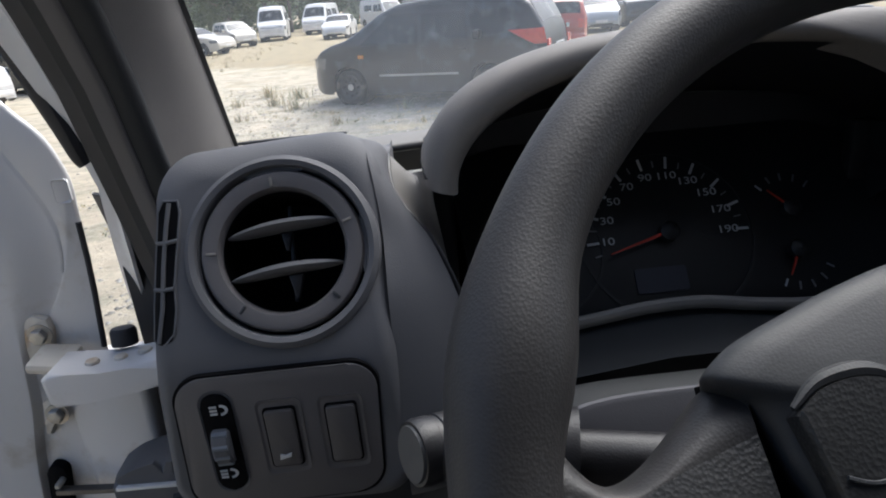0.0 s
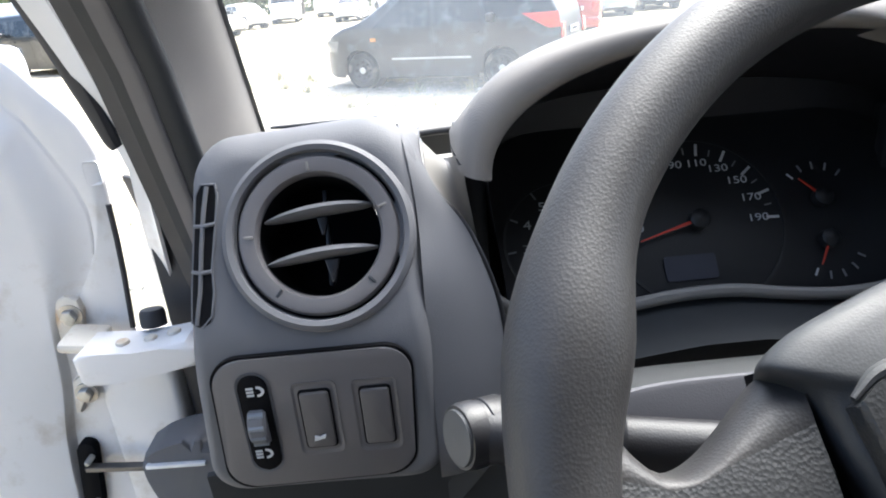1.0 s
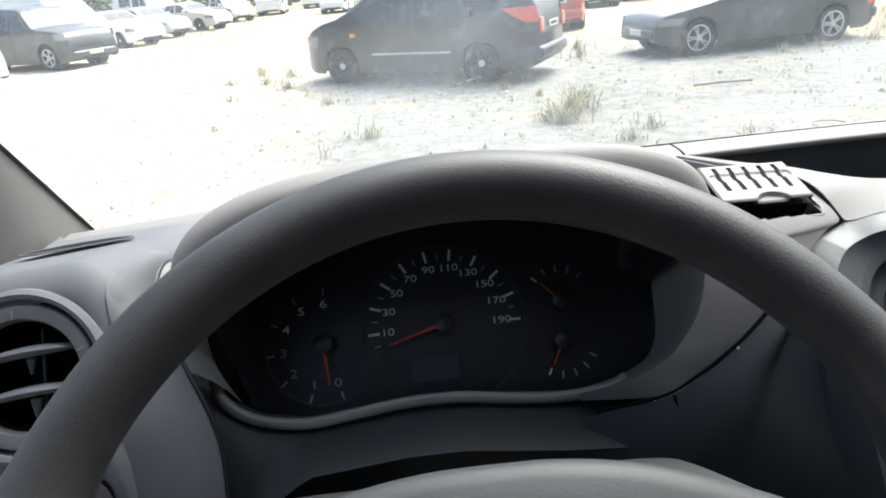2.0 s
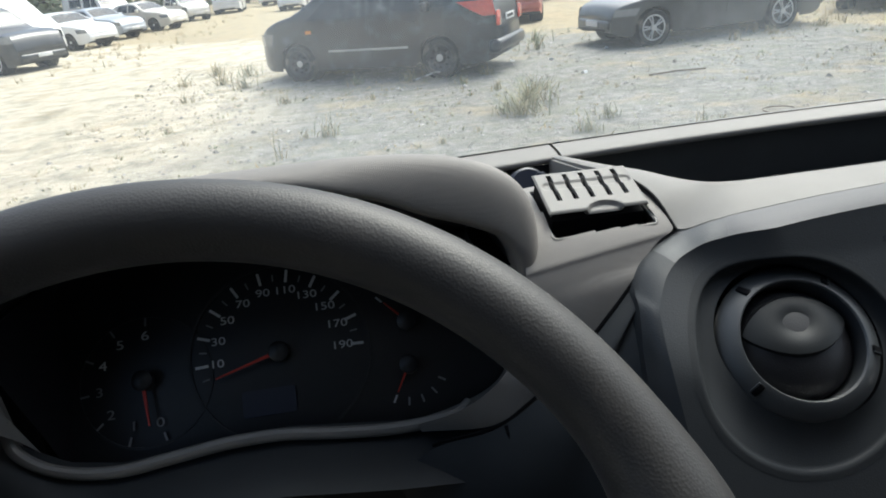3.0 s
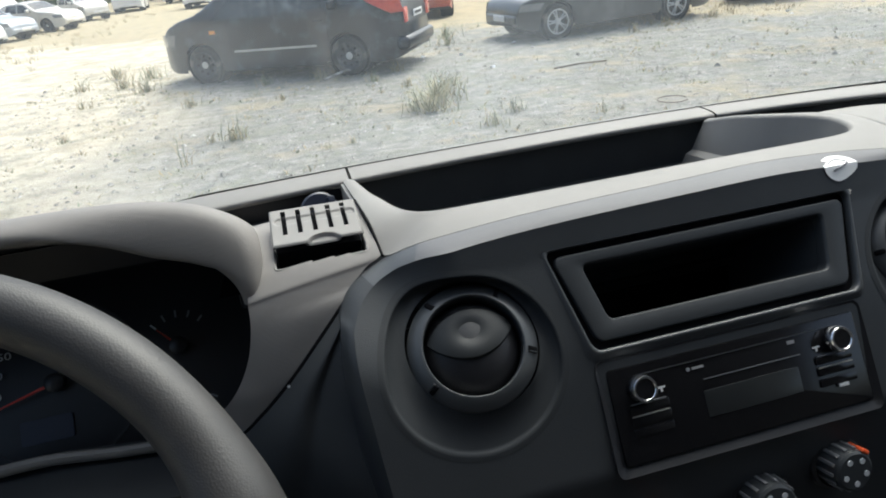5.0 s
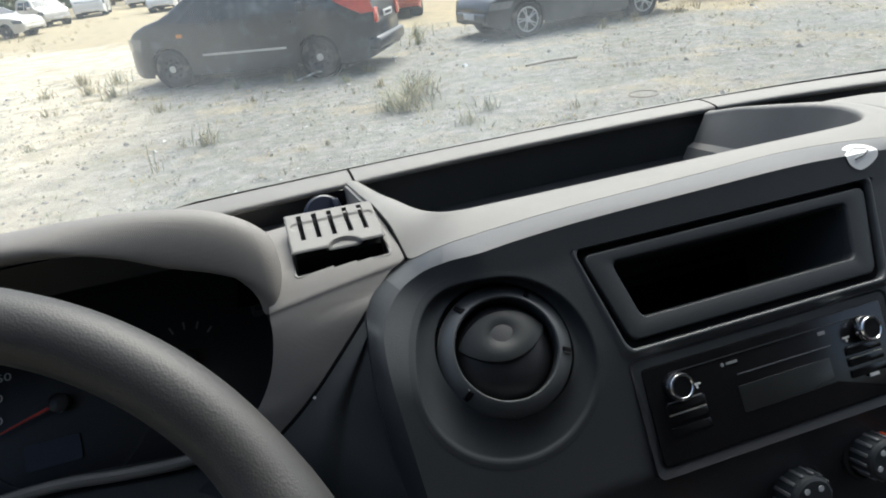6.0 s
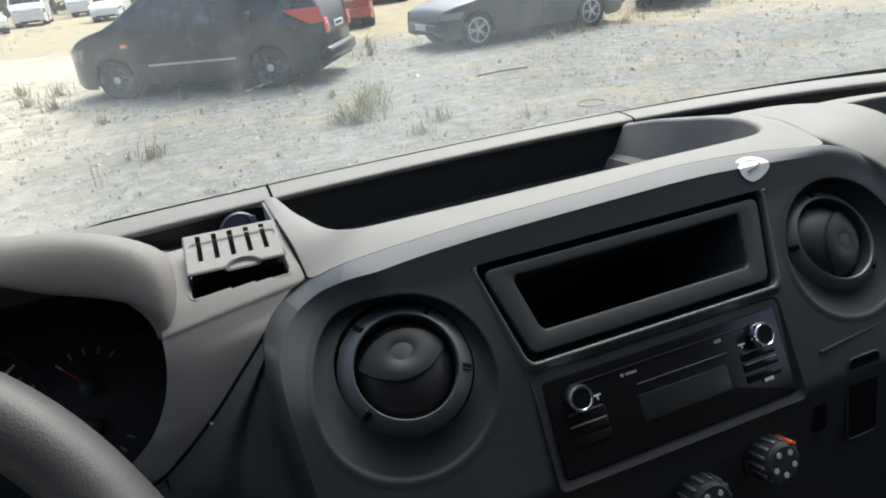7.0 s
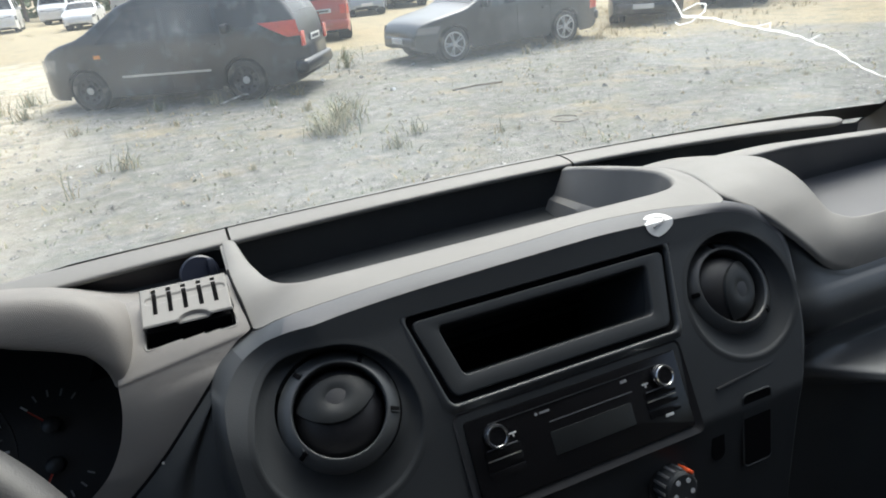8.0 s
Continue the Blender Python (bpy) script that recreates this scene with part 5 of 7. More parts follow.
def steering_wheel():
    s = thing("steering_wheel", "dark grey moulded steering wheel with grained spokes", "steering wheel", base=d(-0.4908, -0.1377, 0.0))
    tilt = 0.7184
    q = Vector((0, math.sin(tilt), math.cos(tilt)))
    u = Vector((1, 0, 0))
    nn = u.cross(q)
    m = Matrix((u, q, nn)).transposed().to_4x4()
    m.translation = d(-0.4908, -0.1377, 0.044)
    R = 0.1775
    def grip(a, b):
        t = 2 * math.pi * a
        g = sum(math.exp(-((t - c) / 0.16) ** 2) for c in (math.pi - 0.26, 0.26))
        r = 0.0148 + 0.0042 * g
        p = 2 * math.pi * b
        return m @ Vector(((R - 0.0016 * g + r * math.cos(p)) * math.cos(t), (R - 0.0016 * g + r * math.cos(p)) * math.sin(t), r * 1.02 * math.sin(p)))
    part("rim", sheet(grip, 160, 22, wrap=True), LEATHER, s)
    hub = [(0.0, 0.0655), (-0.025, 0.0648), (-0.052, 0.061), (-0.073, 0.055), (-0.088, 0.0495), (-0.1, 0.0448), (-0.109, 0.0405), (-0.1165, 0.0345), (-0.116, 0.031), (-0.1075, 0.025), (-0.1035, 0.0165),
           (-0.101, 0.007), (-0.096, -0.006), (-0.086, -0.035), (-0.066, -0.068), (-0.035, -0.086), (0.0, -0.09)]
    full = hub + [(-x, y) for x, y in hub[-2:0:-1]]
    ring = [(q.x, q.y) for q in curve([(x, y, 0) for x, y in full + full[:1]], 5)][:-1]

    def cover(u, v):
        x, y = ring[int(round(u * len(ring))) % len(ring)]
        k, h = [(0.82, -0.04), (0.95, -0.016), (0.99, -0.004), (1.0, 0.002), (0.99, 0.006), (0.965, 0.0085), (0.9, 0.011), (0.6, 0.016), (0.0, 0.018)][int(round(v * 8))]
        return m @ Vector((x * k, y * k, h))
    part("hub_cover", sheet(cover, len(ring), 8, wrap=True), HUBSKIN, s, angle=60)
    # grained pad below an arched crest over each horn button
    crest = curve([(-0.1005, 0.0195, 0), (-0.0925, 0.0255, 0), (-0.082, 0.0277, 0), (-0.0735, 0.026, 0), (-0.067, 0.0205, 0), (-0.05, 0.012, 0), (-0.02, 0.009, 0), (0.0, 0.0085, 0)], 6)
    arc = [(q.x, q.y) for q in crest]
    arc += [(-x, y) for x, y in arc[-2::-1]]
    pad = arc + [(0.093, -0.01), (0.083, -0.036), (0.06, -0.066), (0.03, -0.08), (0.0, -0.083), (-0.03, -0.08), (-0.06, -0.066), (-0.083, -0.036), (-0.093, -0.01)]
    air = part("airbag_pad", prism(pad, 0.0, 0.0155, m, r=0.002, seg=2), PEBBLE, s, "grained airbag pad")
    for sx in (-1, 1):
        part("pad_crest", tube([m @ Vector((-sx * q.x, q.y + 0.002, 0.0135)) for q in crest[:26]], lambda t: 0.0009 + 0.0016 * math.sin(math.pi * t), 8), HUBSKIN, air)
        for y, w in ((0.0035, 0.0075), (-0.004, 0.005)):
            part("horn_mark", tube([m @ Vector((sx * (0.0855 - w + 2 * w * k / 8), y - 0.002 * math.cos(math.pi * (k / 8 - 0.5)), 0.016)) for k in range(9)], 0.0007, 6), DARK, air)
        # grained spoke with a smooth upper edge, and the dark gap between it and the hub
        top = curve([(-0.178, 0.03, 0), (-0.163, 0.023, 0), (-0.1555, 0.013, 0), (-0.1515, 0.009, 0), (-0.1455, 0.0073, 0), (-0.1368, 0.011, 0), (-0.127, 0.019, 0), (-0.116, 0.029, 0), (-0.107, 0.034, 0)], 6)
        grain = curve([(-0.178, 0.012, 0), (-0.166, 0.008, 0), (-0.1545, 0.0045, 0), (-0.149, 0.003, 0), (-0.1414, 0.004, 0), (-0.1355, 0.0065, 0), (-0.1295, 0.009, 0), (-0.119, 0.0125, 0), (-0.107, 0.0165, 0)], 6)

        def edge(a, b):
            p, q = at(top, a), at(grain, a)
            t = b * math.pi / 2
            return m @ (Vector((-sx * (p.x + (q.x - p.x) * (1 - math.cos(t))), p.y + (q.y - p.y) * (1 - math.cos(t)), -0.012 + 0.0165 * math.sin(t))))
        part("spoke_edge", sheet(edge, 48, 14), LEATHER, s)

        def face(a, b):
            q = at(grain, a)
            return m @ Vector((-sx * q.x, q.y + (-0.062 - q.y) * b, 0.0045 + 0.004 * math.sin(math.pi * min(b * 1.4, 1))))
        part("spoke", sheet(face, 30, 24), PEBBLE, s)
        part("spoke_gap", prism([(sx * 0.1075, 0.034), (sx * 0.1075, -0.06), (sx * 0.08, -0.06), (sx * 0.08, 0.034)], -0.03, -0.012, m), DEEP, s)
        part("spoke_end", sheet(lambda a, b: m @ Vector((sx * (0.107 - 0.004 * b), 0.034 - 0.095 * a, 0.004 - 0.024 * b)), 12, 3), BLACK, s)
    part("lower_spoke", prism([(-0.03, -0.06), (0.03, -0.06), (0.036, -0.168), (-0.036, -0.168)], -0.012, 0.008, m, r=0.006), GRAIN, s)


steering_wheel()


HUBSKIN_K = mat("knob_plastic", (0.05, 0.052, 0.054), 0.5, var=0.06, scale=12)


def column():
    c = thing("steering_column", "charcoal plastic steering column shroud", "steering column", base=d(-0.49, 0.0, -0.15))
    # shroud: a rounded box round the column, a pale face towards the driver and a darker top that slopes away
    steps = [(0.0, 0.0, 0.0), (0.0, 0.0, 0.5), (0.0, 0.0, 0.97), (0.0008, 0.0, 0.99), (0.003, 0.0012, 1.0), (0.03, 0.017, 1.0), (0.06, 0.033, 0.99), (0.075, 0.04, 0.97), (0.13, 0.085, 0.9)]

    def shroud(i0, i1):
        def f(u, v):
            t = 2 * math.pi * u
            c2, s2 = math.cos(t), math.sin(t)
            x = 0.15 * math.copysign(abs(c2) ** 0.22, c2)
            h = 0.055 * math.copysign(abs(s2) ** 0.22, s2)
            k = steps[i0 + int(round(v * (i1 - i0)))]
            y = -0.05 + k[0] + 0.55 * (h * k[2] - 0.055)
            return d(-0.4905 + x * k[2] * (1 - 0.5 * k[0]), y, 0.02 - 0.055 + h * k[2] - k[1])
        return sheet(f, 96, i1 - i0, wrap=True)
    part("shroud_face", shroud(0, 4), SHROUD, c, "lilac grey face of the column shroud", angle=50)
    part("shroud_body", shroud(4, 8), HUBSKIN, c, angle=50)
    # indicator stalk
    st = part("stalk", tube([d(-0.6, -0.09, 0.017), d(-0.64, -0.081, 0.018), d(-0.682, -0.0715, 0.019)], 0.0105, 18), BLACK, c)
    ax = (d(-0.699, -0.0745, 0.0205) - d(-0.675, -0.063, 0.016)).normalized()
    mm = ax.to_track_quat("Z", "Y").to_matrix().to_4x4()
    mm.translation = d(-0.674, -0.063, 0.0165)
    part("stalk_knob", lathe([(0.011, 0.0), (0.0128, 0.004), (0.0128, 0.012), (0.0122, 0.0125), (0.0122, 0.0145), (0.0128, 0.015), (0.0128, 0.02), (0.012, 0.0225), (0.0, 0.023)], 36, mm), BLACK, st)
    part("knob_cap", lathe([(0.0108, 0.0224), (0.0104, 0.0236), (0.0, 0.024)], 32, mm), HUBSKIN_K, st, "grey end cap")
    part("stalk_collar", lathe([(0.0, 0.034), (0.011, 0.0335), (0.0155, 0.031), (0.0175, 0.025), (0.018, 0.014), (0.017, 0.0135), (0.017, 0.012), (0.0185, 0.0115), (0.0195, 0.0), (0.0, -0.001)], 36, Matrix.Translation(d(-0.634, -0.0785, 0.0142)) @ (d(-0.69, -0.07, 0.02) - d(-0.6, -0.09, 0.0155)).to_track_quat("Z", "Y").to_matrix().to_4x4()), BLACK, c)


column()


# ---------- centre stack ----------
def ball_vent(centre, ring, turn, notches):
    """A ball vent: notched ring, ball and a dimpled shutter that swings about an axis across the ball."""
    vx, vw = centre
    v = thing("air_vent", "round charcoal ball vent with a closed dimpled flap", "air vent", "air vents of the dashboard", base=d(vx, ring[0] + 0.01, vw - 0.05))
    up = Vector((0, ring[1], 1)).normalized()
    across = Vector((1, ring[2], 0)).normalized()
    out = across.cross(up).normalized()
    m = Matrix((across, out.cross(across), out)).transposed().to_4x4()
    m.translation = d(vx, ring[0], vw)
    part("ring", lathe([(0.0446, -0.006), (0.0443, -0.0022), (0.0435, -0.0008), (0.0362, 0.0048), (0.0346, 0.0052), (0.0337, 0.0042), (0.0332, -0.026)], 80, m), FRAME, v)
    for a in notches:
        mn = m @ Matrix.Rotation(radians(a), 4, "Z")
        part("notch", box(0.0078, 0.0034, 0.003, mn @ Matrix.Translation((0.0395, 0, 0.0022)) @ Matrix.Rotation(0.65, 4, "Y"), r=0.0007), DEEP, v)
        part("notch_lip", box(0.0074, 0.0009, 0.0032, mn @ Matrix.Translation((0.0395, -0.0021, 0.0024)) @ Matrix.Rotation(0.65, 4, "Y"), r=0.0003), DARK, v)

    mt = m @ Matrix.Rotation(radians(turn), 4, "Z")

    def flap(a, b):
        """A lens with pointed ends that follows the ball, with a thumb dimple."""
        k, e = 2 * a - 1, 2 * b - 1
        x = 0.0297 * k
        y = 0.0082 + 0.0185 * (1 - k * k) ** 0.8 * e
        z = 0.0082 - 0.0085 * ((x / 0.0297) ** 2 + (y / 0.0297) ** 2) - 0.0035 * smooth01(0.93, 1.0, abs(e))
        z -= 0.004 * math.exp(-((x / 0.0105) ** 2 + ((y - 0.009) / 0.009) ** 2))
        return mt @ Vector((x, y, z))
    # same plastic as the flap; shade on the ball is put into a blacker colour
    part("ball", lathe([(0.0331, -0.03), (0.0331, -0.012), (0.0318, -0.006), (0.0285, -0.0025), (0.0225, 0.0012), (0.0135, 0.0042), (0.0, 0.0055)], 56, m), BLACK, v)
    part("flap", sheet(flap, 56, 44), VENTRING, v)
    part("flap_edge", tube([flap(k / 30, 0.0) for k in range(1, 30)], 0.0007, 6), DEEP, v)


ball_vent(VENT_L, RING_L, 4, (128, 55, -14, 218))
ball_vent(VENT_R, RING_R, -124, (93, 178, -47))


def cubby():
    c = thing("storage_cubby", "empty charcoal storage cubby with a framed opening", "storage compartment", base=d(0.002, 0.06, 0.03))
    m = plane(0.0025, 0.0400, 0.0555, 0.72)
    outer = rounded(0.238, 0.0645, 0.0065, 6, 0, 0, 0.145)
    inner = rounded(0.196, 0.0405, 0.005, 6, 0.0, 0.0025, 0.1)
    def grown(o, g):
        return [(x * (1 + g / 0.115), y * (1 + g / 0.031)) for x, y in o]

    def loops(steps):
        bm = bmesh.new()
        rings = [[bm.verts.new(m @ Vector((x, y, h))) for x, y in o] for o, h in steps]
        n = len(outer)
        for a, b in zip(rings, rings[1:]):
            for k in range(n):
                bm.faces.new((a[k], a[(k + 1) % n], b[(k + 1) % n], b[k]))
        return bm
    part("opening_edge", loops([(grown(outer, 0.012), -0.003), (grown(outer, 0.0085), 0.0002), (grown(outer, 0.0068), 0.0018), (grown(outer, 0.0054), 0.002), (grown(outer, 0.0046), 0.001), (grown(outer, 0.0042), -0.005)]), FRAME, c, angle=70)
    part("groove", loops([(grown(outer, 0.0048), -0.004), (grown(outer, -0.003), -0.004)]), DEEP, c)
    part("frame", loops([(grown(outer, -0.0005), -0.006), (grown(outer, -0.0005), -0.0012), (grown(outer, -0.0009), -0.0005), (grown(outer, -0.0018), -0.0002), (grown(inner, 0.0022), -0.0004), (grown(inner, 0.0016), -0.0006),
                         (grown(inner, 0.0004), -0.0022), (inner, -0.0034), (inner, -0.012)]), DARK, c, angle=50)
    def f(u, v):
        x, y = inner[int(round(u * len(inner))) % len(inner)]
        return m @ Vector((x * (1 - 0.2 * v), y, -0.011 - 0.09 * v))
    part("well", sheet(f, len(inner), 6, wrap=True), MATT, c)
    # black back: the shade deep in the well is put into its colour
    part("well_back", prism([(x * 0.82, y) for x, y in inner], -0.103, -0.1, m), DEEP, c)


cubby()


def radio():
    r = thing("car_radio", "black car radio with two chrome ringed knobs", "car radio", base=d(0, -0.01, -0.05))
    m = plane(0.0, -0.0035, -0.0165, 0.58)
    part("recess_edge", ringframe(rounded(0.212, 0.08, 0.006), rounded(0.2, 0.068, 0.004), -0.006, -0.001, 0.0015, m, -0.012), BLACK, r)
    part("face", prism(rounded(0.198, 0.066, 0.003, 4), -0.02, 0.0015, m, r=0.0012), GLOSS, r)
    part("display", prism(rounded(0.076, 0.0185, 0.001, 3, 0.006, -0.0055), 0.0, 0.0022, m, r=0.0003), LCD, r)
    part("display_line", box(0.078, 0.0006, 0.0008, m @ Matrix.Translation((0.009, 0.0115, 0.0016))), POD, r)
    part("slot_line", box(0.16, 0.0006, 0.0008, m @ Matrix.Translation((0.0, 0.0255, 0.0016))), DARK, r)
    part("wordmark_bar", box(0.009, 0.0017, 0.0006, m @ Matrix.Translation((-0.032, 0.0205, 0.0017))), DIMPRINT, r)
    part("wordmark_dot", lathe([(0.0014, 0), (0.0014, 0.0006), (0, 0.0006)], 12, m @ Matrix.Translation((-0.0395, 0.0205, 0.0015))), DIMPRINT, r)
    part("wordmark_bar", box(0.006, 0.0024, 0.0006, m @ Matrix.Translation((0.043, 0.0215, 0.0017))), DIMPRINT, r)
    for sx in (-1, 1):
        k = m @ Matrix.Translation((sx * 0.0775, 0.0165, 0.001))
        kn = part("knob", lathe([(0.0092, 0.0), (0.0092, 0.008), (0.0085, 0.0095), (0.0, 0.0095)], 36, k), GLOSS, r)
        part("knob_ring", lathe([(0.0093, 0.004), (0.0094, 0.0088), (0.0085, 0.0102), (0.0072, 0.0102), (0.0068, 0.0096)], 36, k), CHROME, kn)
        for row, y in enumerate((0.0045, -0.0035, -0.0115)):
            part("button", box(0.03, 0.0055, 0.0018, m @ Matrix.Translation((sx * 0.0735, y - 0.001, 0.0018)), r=0.0006), GLOSS, r)
            if row < 2:
                part("button_edge", box(0.028 if row else 0.026, 0.0008, 0.0008, m @ Matrix.Translation((sx * 0.0735, y + 0.0022, 0.0027))), STEEL if row else POD, r)
        part("button_mark", box(0.006, 0.0012, 0.0005, m @ Matrix.Translation((sx * 0.062, 0.0135, 0.0017))), PRINT, r)
        part("button_mark", box(0.0014, 0.003, 0.0005, m @ Matrix.Translation((sx * 0.062, 0.012, 0.0017))), PRINT, r)
    part("usb_mark", box(0.008, 0.0022, 0.0006, m @ Matrix.Translation((0.076, -0.0165, 0.0028))), PRINT, r)


radio()


# grey for the dials' black ribs, the highlights on them put into the colour
RIBS = mat("rib_highlight_grey", (0.2, 0.2, 0.205), 0.35, 0.3, var=0.06, scale=20)


def dial(x, w, rad, mark):
    k = thing("rotary_dial", "black ribbed heater dial with an orange mark", "dial", "heater dials under the radio", base=d(x, panel_y(w), w - rad))
    m = plane(x, panel_y(w), w, 0.32)
    part("collar", lathe([(rad * 1.32, -0.004), (rad * 1.3, 0.002), (rad * 1.15, 0.0035), (rad * 1.1, 0.001)], 40, m), BLACK, k)
    part("grip", lathe([(rad, 0.0), (rad * 0.97, 0.012), (rad * 0.9, 0.018), (rad * 0.8, 0.0195), (0.0, 0.0195)], 40, m), DARK, k)
    for j in range(14):
        part("rib", box(0.0016, 0.0026, 0.015, m @ Matrix.Rotation(2 * math.pi * j / 14, 4, "Z") @ Matrix.Translation((rad * 0.985, 0, 0.0085)), r=0.0005), RIBS, k)
    part("orange_mark", box(0.003, 0.0062, 0.014, m @ Matrix.Rotation(radians(mark), 4, "Z") @ Matrix.Translation((rad * 0.98, 0, 0.0125)), r=0.0008), ORANGE, k)
    for j in range(5):
        a = radians(200 + j * 70)
        part("symbol", lathe([(0.0022, 0), (0.0022, 0.0006), (0, 0.0006)], 10, m @ Matrix.Translation((rad * 0.55 * math.cos(a), rad * 0.55 * math.sin(a), 0.0195))), PRINT, k)


dial(0.070, -0.091, 0.0165, 52)
dial(0.006, -0.102, 0.0185, -60)
dial(-0.058, -0.108, 0.0165, 140)


# ---------- things on top of the dashboard ----------
def coin_holder():
    c = thing("coin_holder", "taupe coin tray with five slots, tipped open", "coin tray", base=d(-0.27, 0.135, 0.085))
    lean = Vector((0, 0.043, 0.012)).normalized()
    u = Vector((1, 0.03, -0.03)).normalized()
    n = u.cross(lean)
    m = Matrix((u, lean, n)).transposed().to_4x4()
    m.translation = d(-0.2695, 0.138, 0.1075)
    slots = [-0.0225 + 0.0112 * k for k in range(5)]

    def top(x, y):
        """The lid's relief: a shallow channel across the slots and a thumb dish at the front edge."""
        chan = smooth01(0.0045, 0.003, math.hypot(max(abs(x - 0.0005) - 0.026, 0), y - 0.0075))
        dish = smooth01(0.0115, 0.0095, math.hypot((x - 0.004) * 0.9, (y + 0.0235) * 1.15))
        return -0.0012 * chan - 0.003 * dish

    def f(u, v):
        x, y = -0.0325 + 0.065 * u, -0.021 + 0.0445 * v
        edge = min(x + 0.0325, 0.0325 - x, y + 0.021, 0.0235 - y)
        return m @ Vector((x, y, 0.0018 + top(x, y) - 0.0012 * smooth01(0.0012, 0.0, edge)))

    def skip(u, v):
        x, y = -0.0325 + 0.065 * u, -0.021 + 0.0445 * v
        return -0.0095 < y < 0.0195 and any(abs(x - s) < 0.00175 for s in slots)
    part("lid", thick(tidy(sheet(f, 130, 60, skip=skip)), 0.003), BEIGE_PLAIN, c, "taupe lid with five coin slots and a thumb dish")
    # two black blocks paint the shade under the lid and in the pocket
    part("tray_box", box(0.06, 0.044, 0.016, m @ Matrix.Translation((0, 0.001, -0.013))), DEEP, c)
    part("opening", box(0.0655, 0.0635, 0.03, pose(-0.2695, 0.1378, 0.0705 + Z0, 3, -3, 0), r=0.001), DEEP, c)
    for x in (-0.014, 0.004):
        part("tray_rib", box(0.009, 0.004, 0.004, Matrix.Translation(d(-0.268 + x, 0.1165, 0.0845))), DARK, c)


coin_holder()


def dash_recess():
    r = thing("rear_recess", "dark open recess behind the coin tray with a blue clip", "storage recess", base=d(-0.3, 0.27, 0.0))
    part("recess_floor", sheet(lambda u, v: d(-0.34 + 0.112 * u, 0.18 + 0.2 * v, 0.035), 6, 6), DARK, r)
    part("divider", prism([(0.18, 0.0), (0.18, 0.094), (0.2, 0.093), (0.25, 0.0835), (0.3, 0.0742), (0.35, 0.065), (0.366, 0.06), (0.366, 0.0)], -0.2345, -0.2285,
         Matrix(((0, 0, 1, 0), (1, 0, 0, 0), (0, 1, 0, Z0), (0, 0, 0, 1))), r=0.002), BEIGE_PLAIN, r)
    part("back_wall", sheet(lambda u, v: d(-0.45 + 0.22 * u, lip_y(-0.3) - 0.012, 0.0 + 0.058 * v), 6, 3), BLACK, r)
    clip = part("blue_clip", lathe([(0.021, 0.0), (0.021, 0.006), (0.019, 0.008), (0.0, 0.008)], 32, pose(-0.262, 0.345, 0.04 + Z0, 65, 0, 10)), NAVY, r, "dark blue plastic clip")
    part("clip_tab", box(0.008, 0.02, 0.012, pose(-0.248, 0.34, 0.047 + Z0, 65, 0, 10), r=0.002), NAVY, clip)


dash_recess()


def sticker():
    """A thin oval label that bends over the crease of the panel's top edge."""
    wc = 0.1037
    def on(a, b, lift=0.0007):
        x, s = 0.1245 + 0.0145 * a, 0.0125 * b
        if s < 0:
            w = wc + s * 0.89
            return d(x, panel_y(w) - lift, w + 0.3 * lift)
        return d(x, panel_y(wc) + 0.965 * s - 0.4 * lift, wc + 0.26 * s + lift)
    def f(u, v):
        t, r = 2 * math.pi * u, v
        tear = 1.0 - 0.16 * max(0, math.cos(2 * (t - 5.2))) * (math.sin(t) < 0)
        return on(r * math.cos(t) * tear, r * math.sin(t) * tear)
    s = part("sticker", sheet(f, 40, 10, wrap=True), STICKER)
    tagged(s, "small white oval sticker on the charcoal panel", "sticker")
    for k, (a0, a1, b) in enumerate(((-0.5, -0.2, -0.25), (-0.12, 0.1, -0.15), (0.18, 0.45, -0.02))):
        part("sticker_bar", tube([on(a0, b, 0.001), on(a1, b + 0.12, 0.001)], 0.0007, 5), DIMPRINT, s)
    part("sticker_arc", tube([on(-0.6 + 1.1 * k / 10, 0.25 + 0.3 * math.sin(math.pi * k / 10), 0.0009) for k in range(11)], 0.0004, 5), DIMPRINT, s)


sticker()


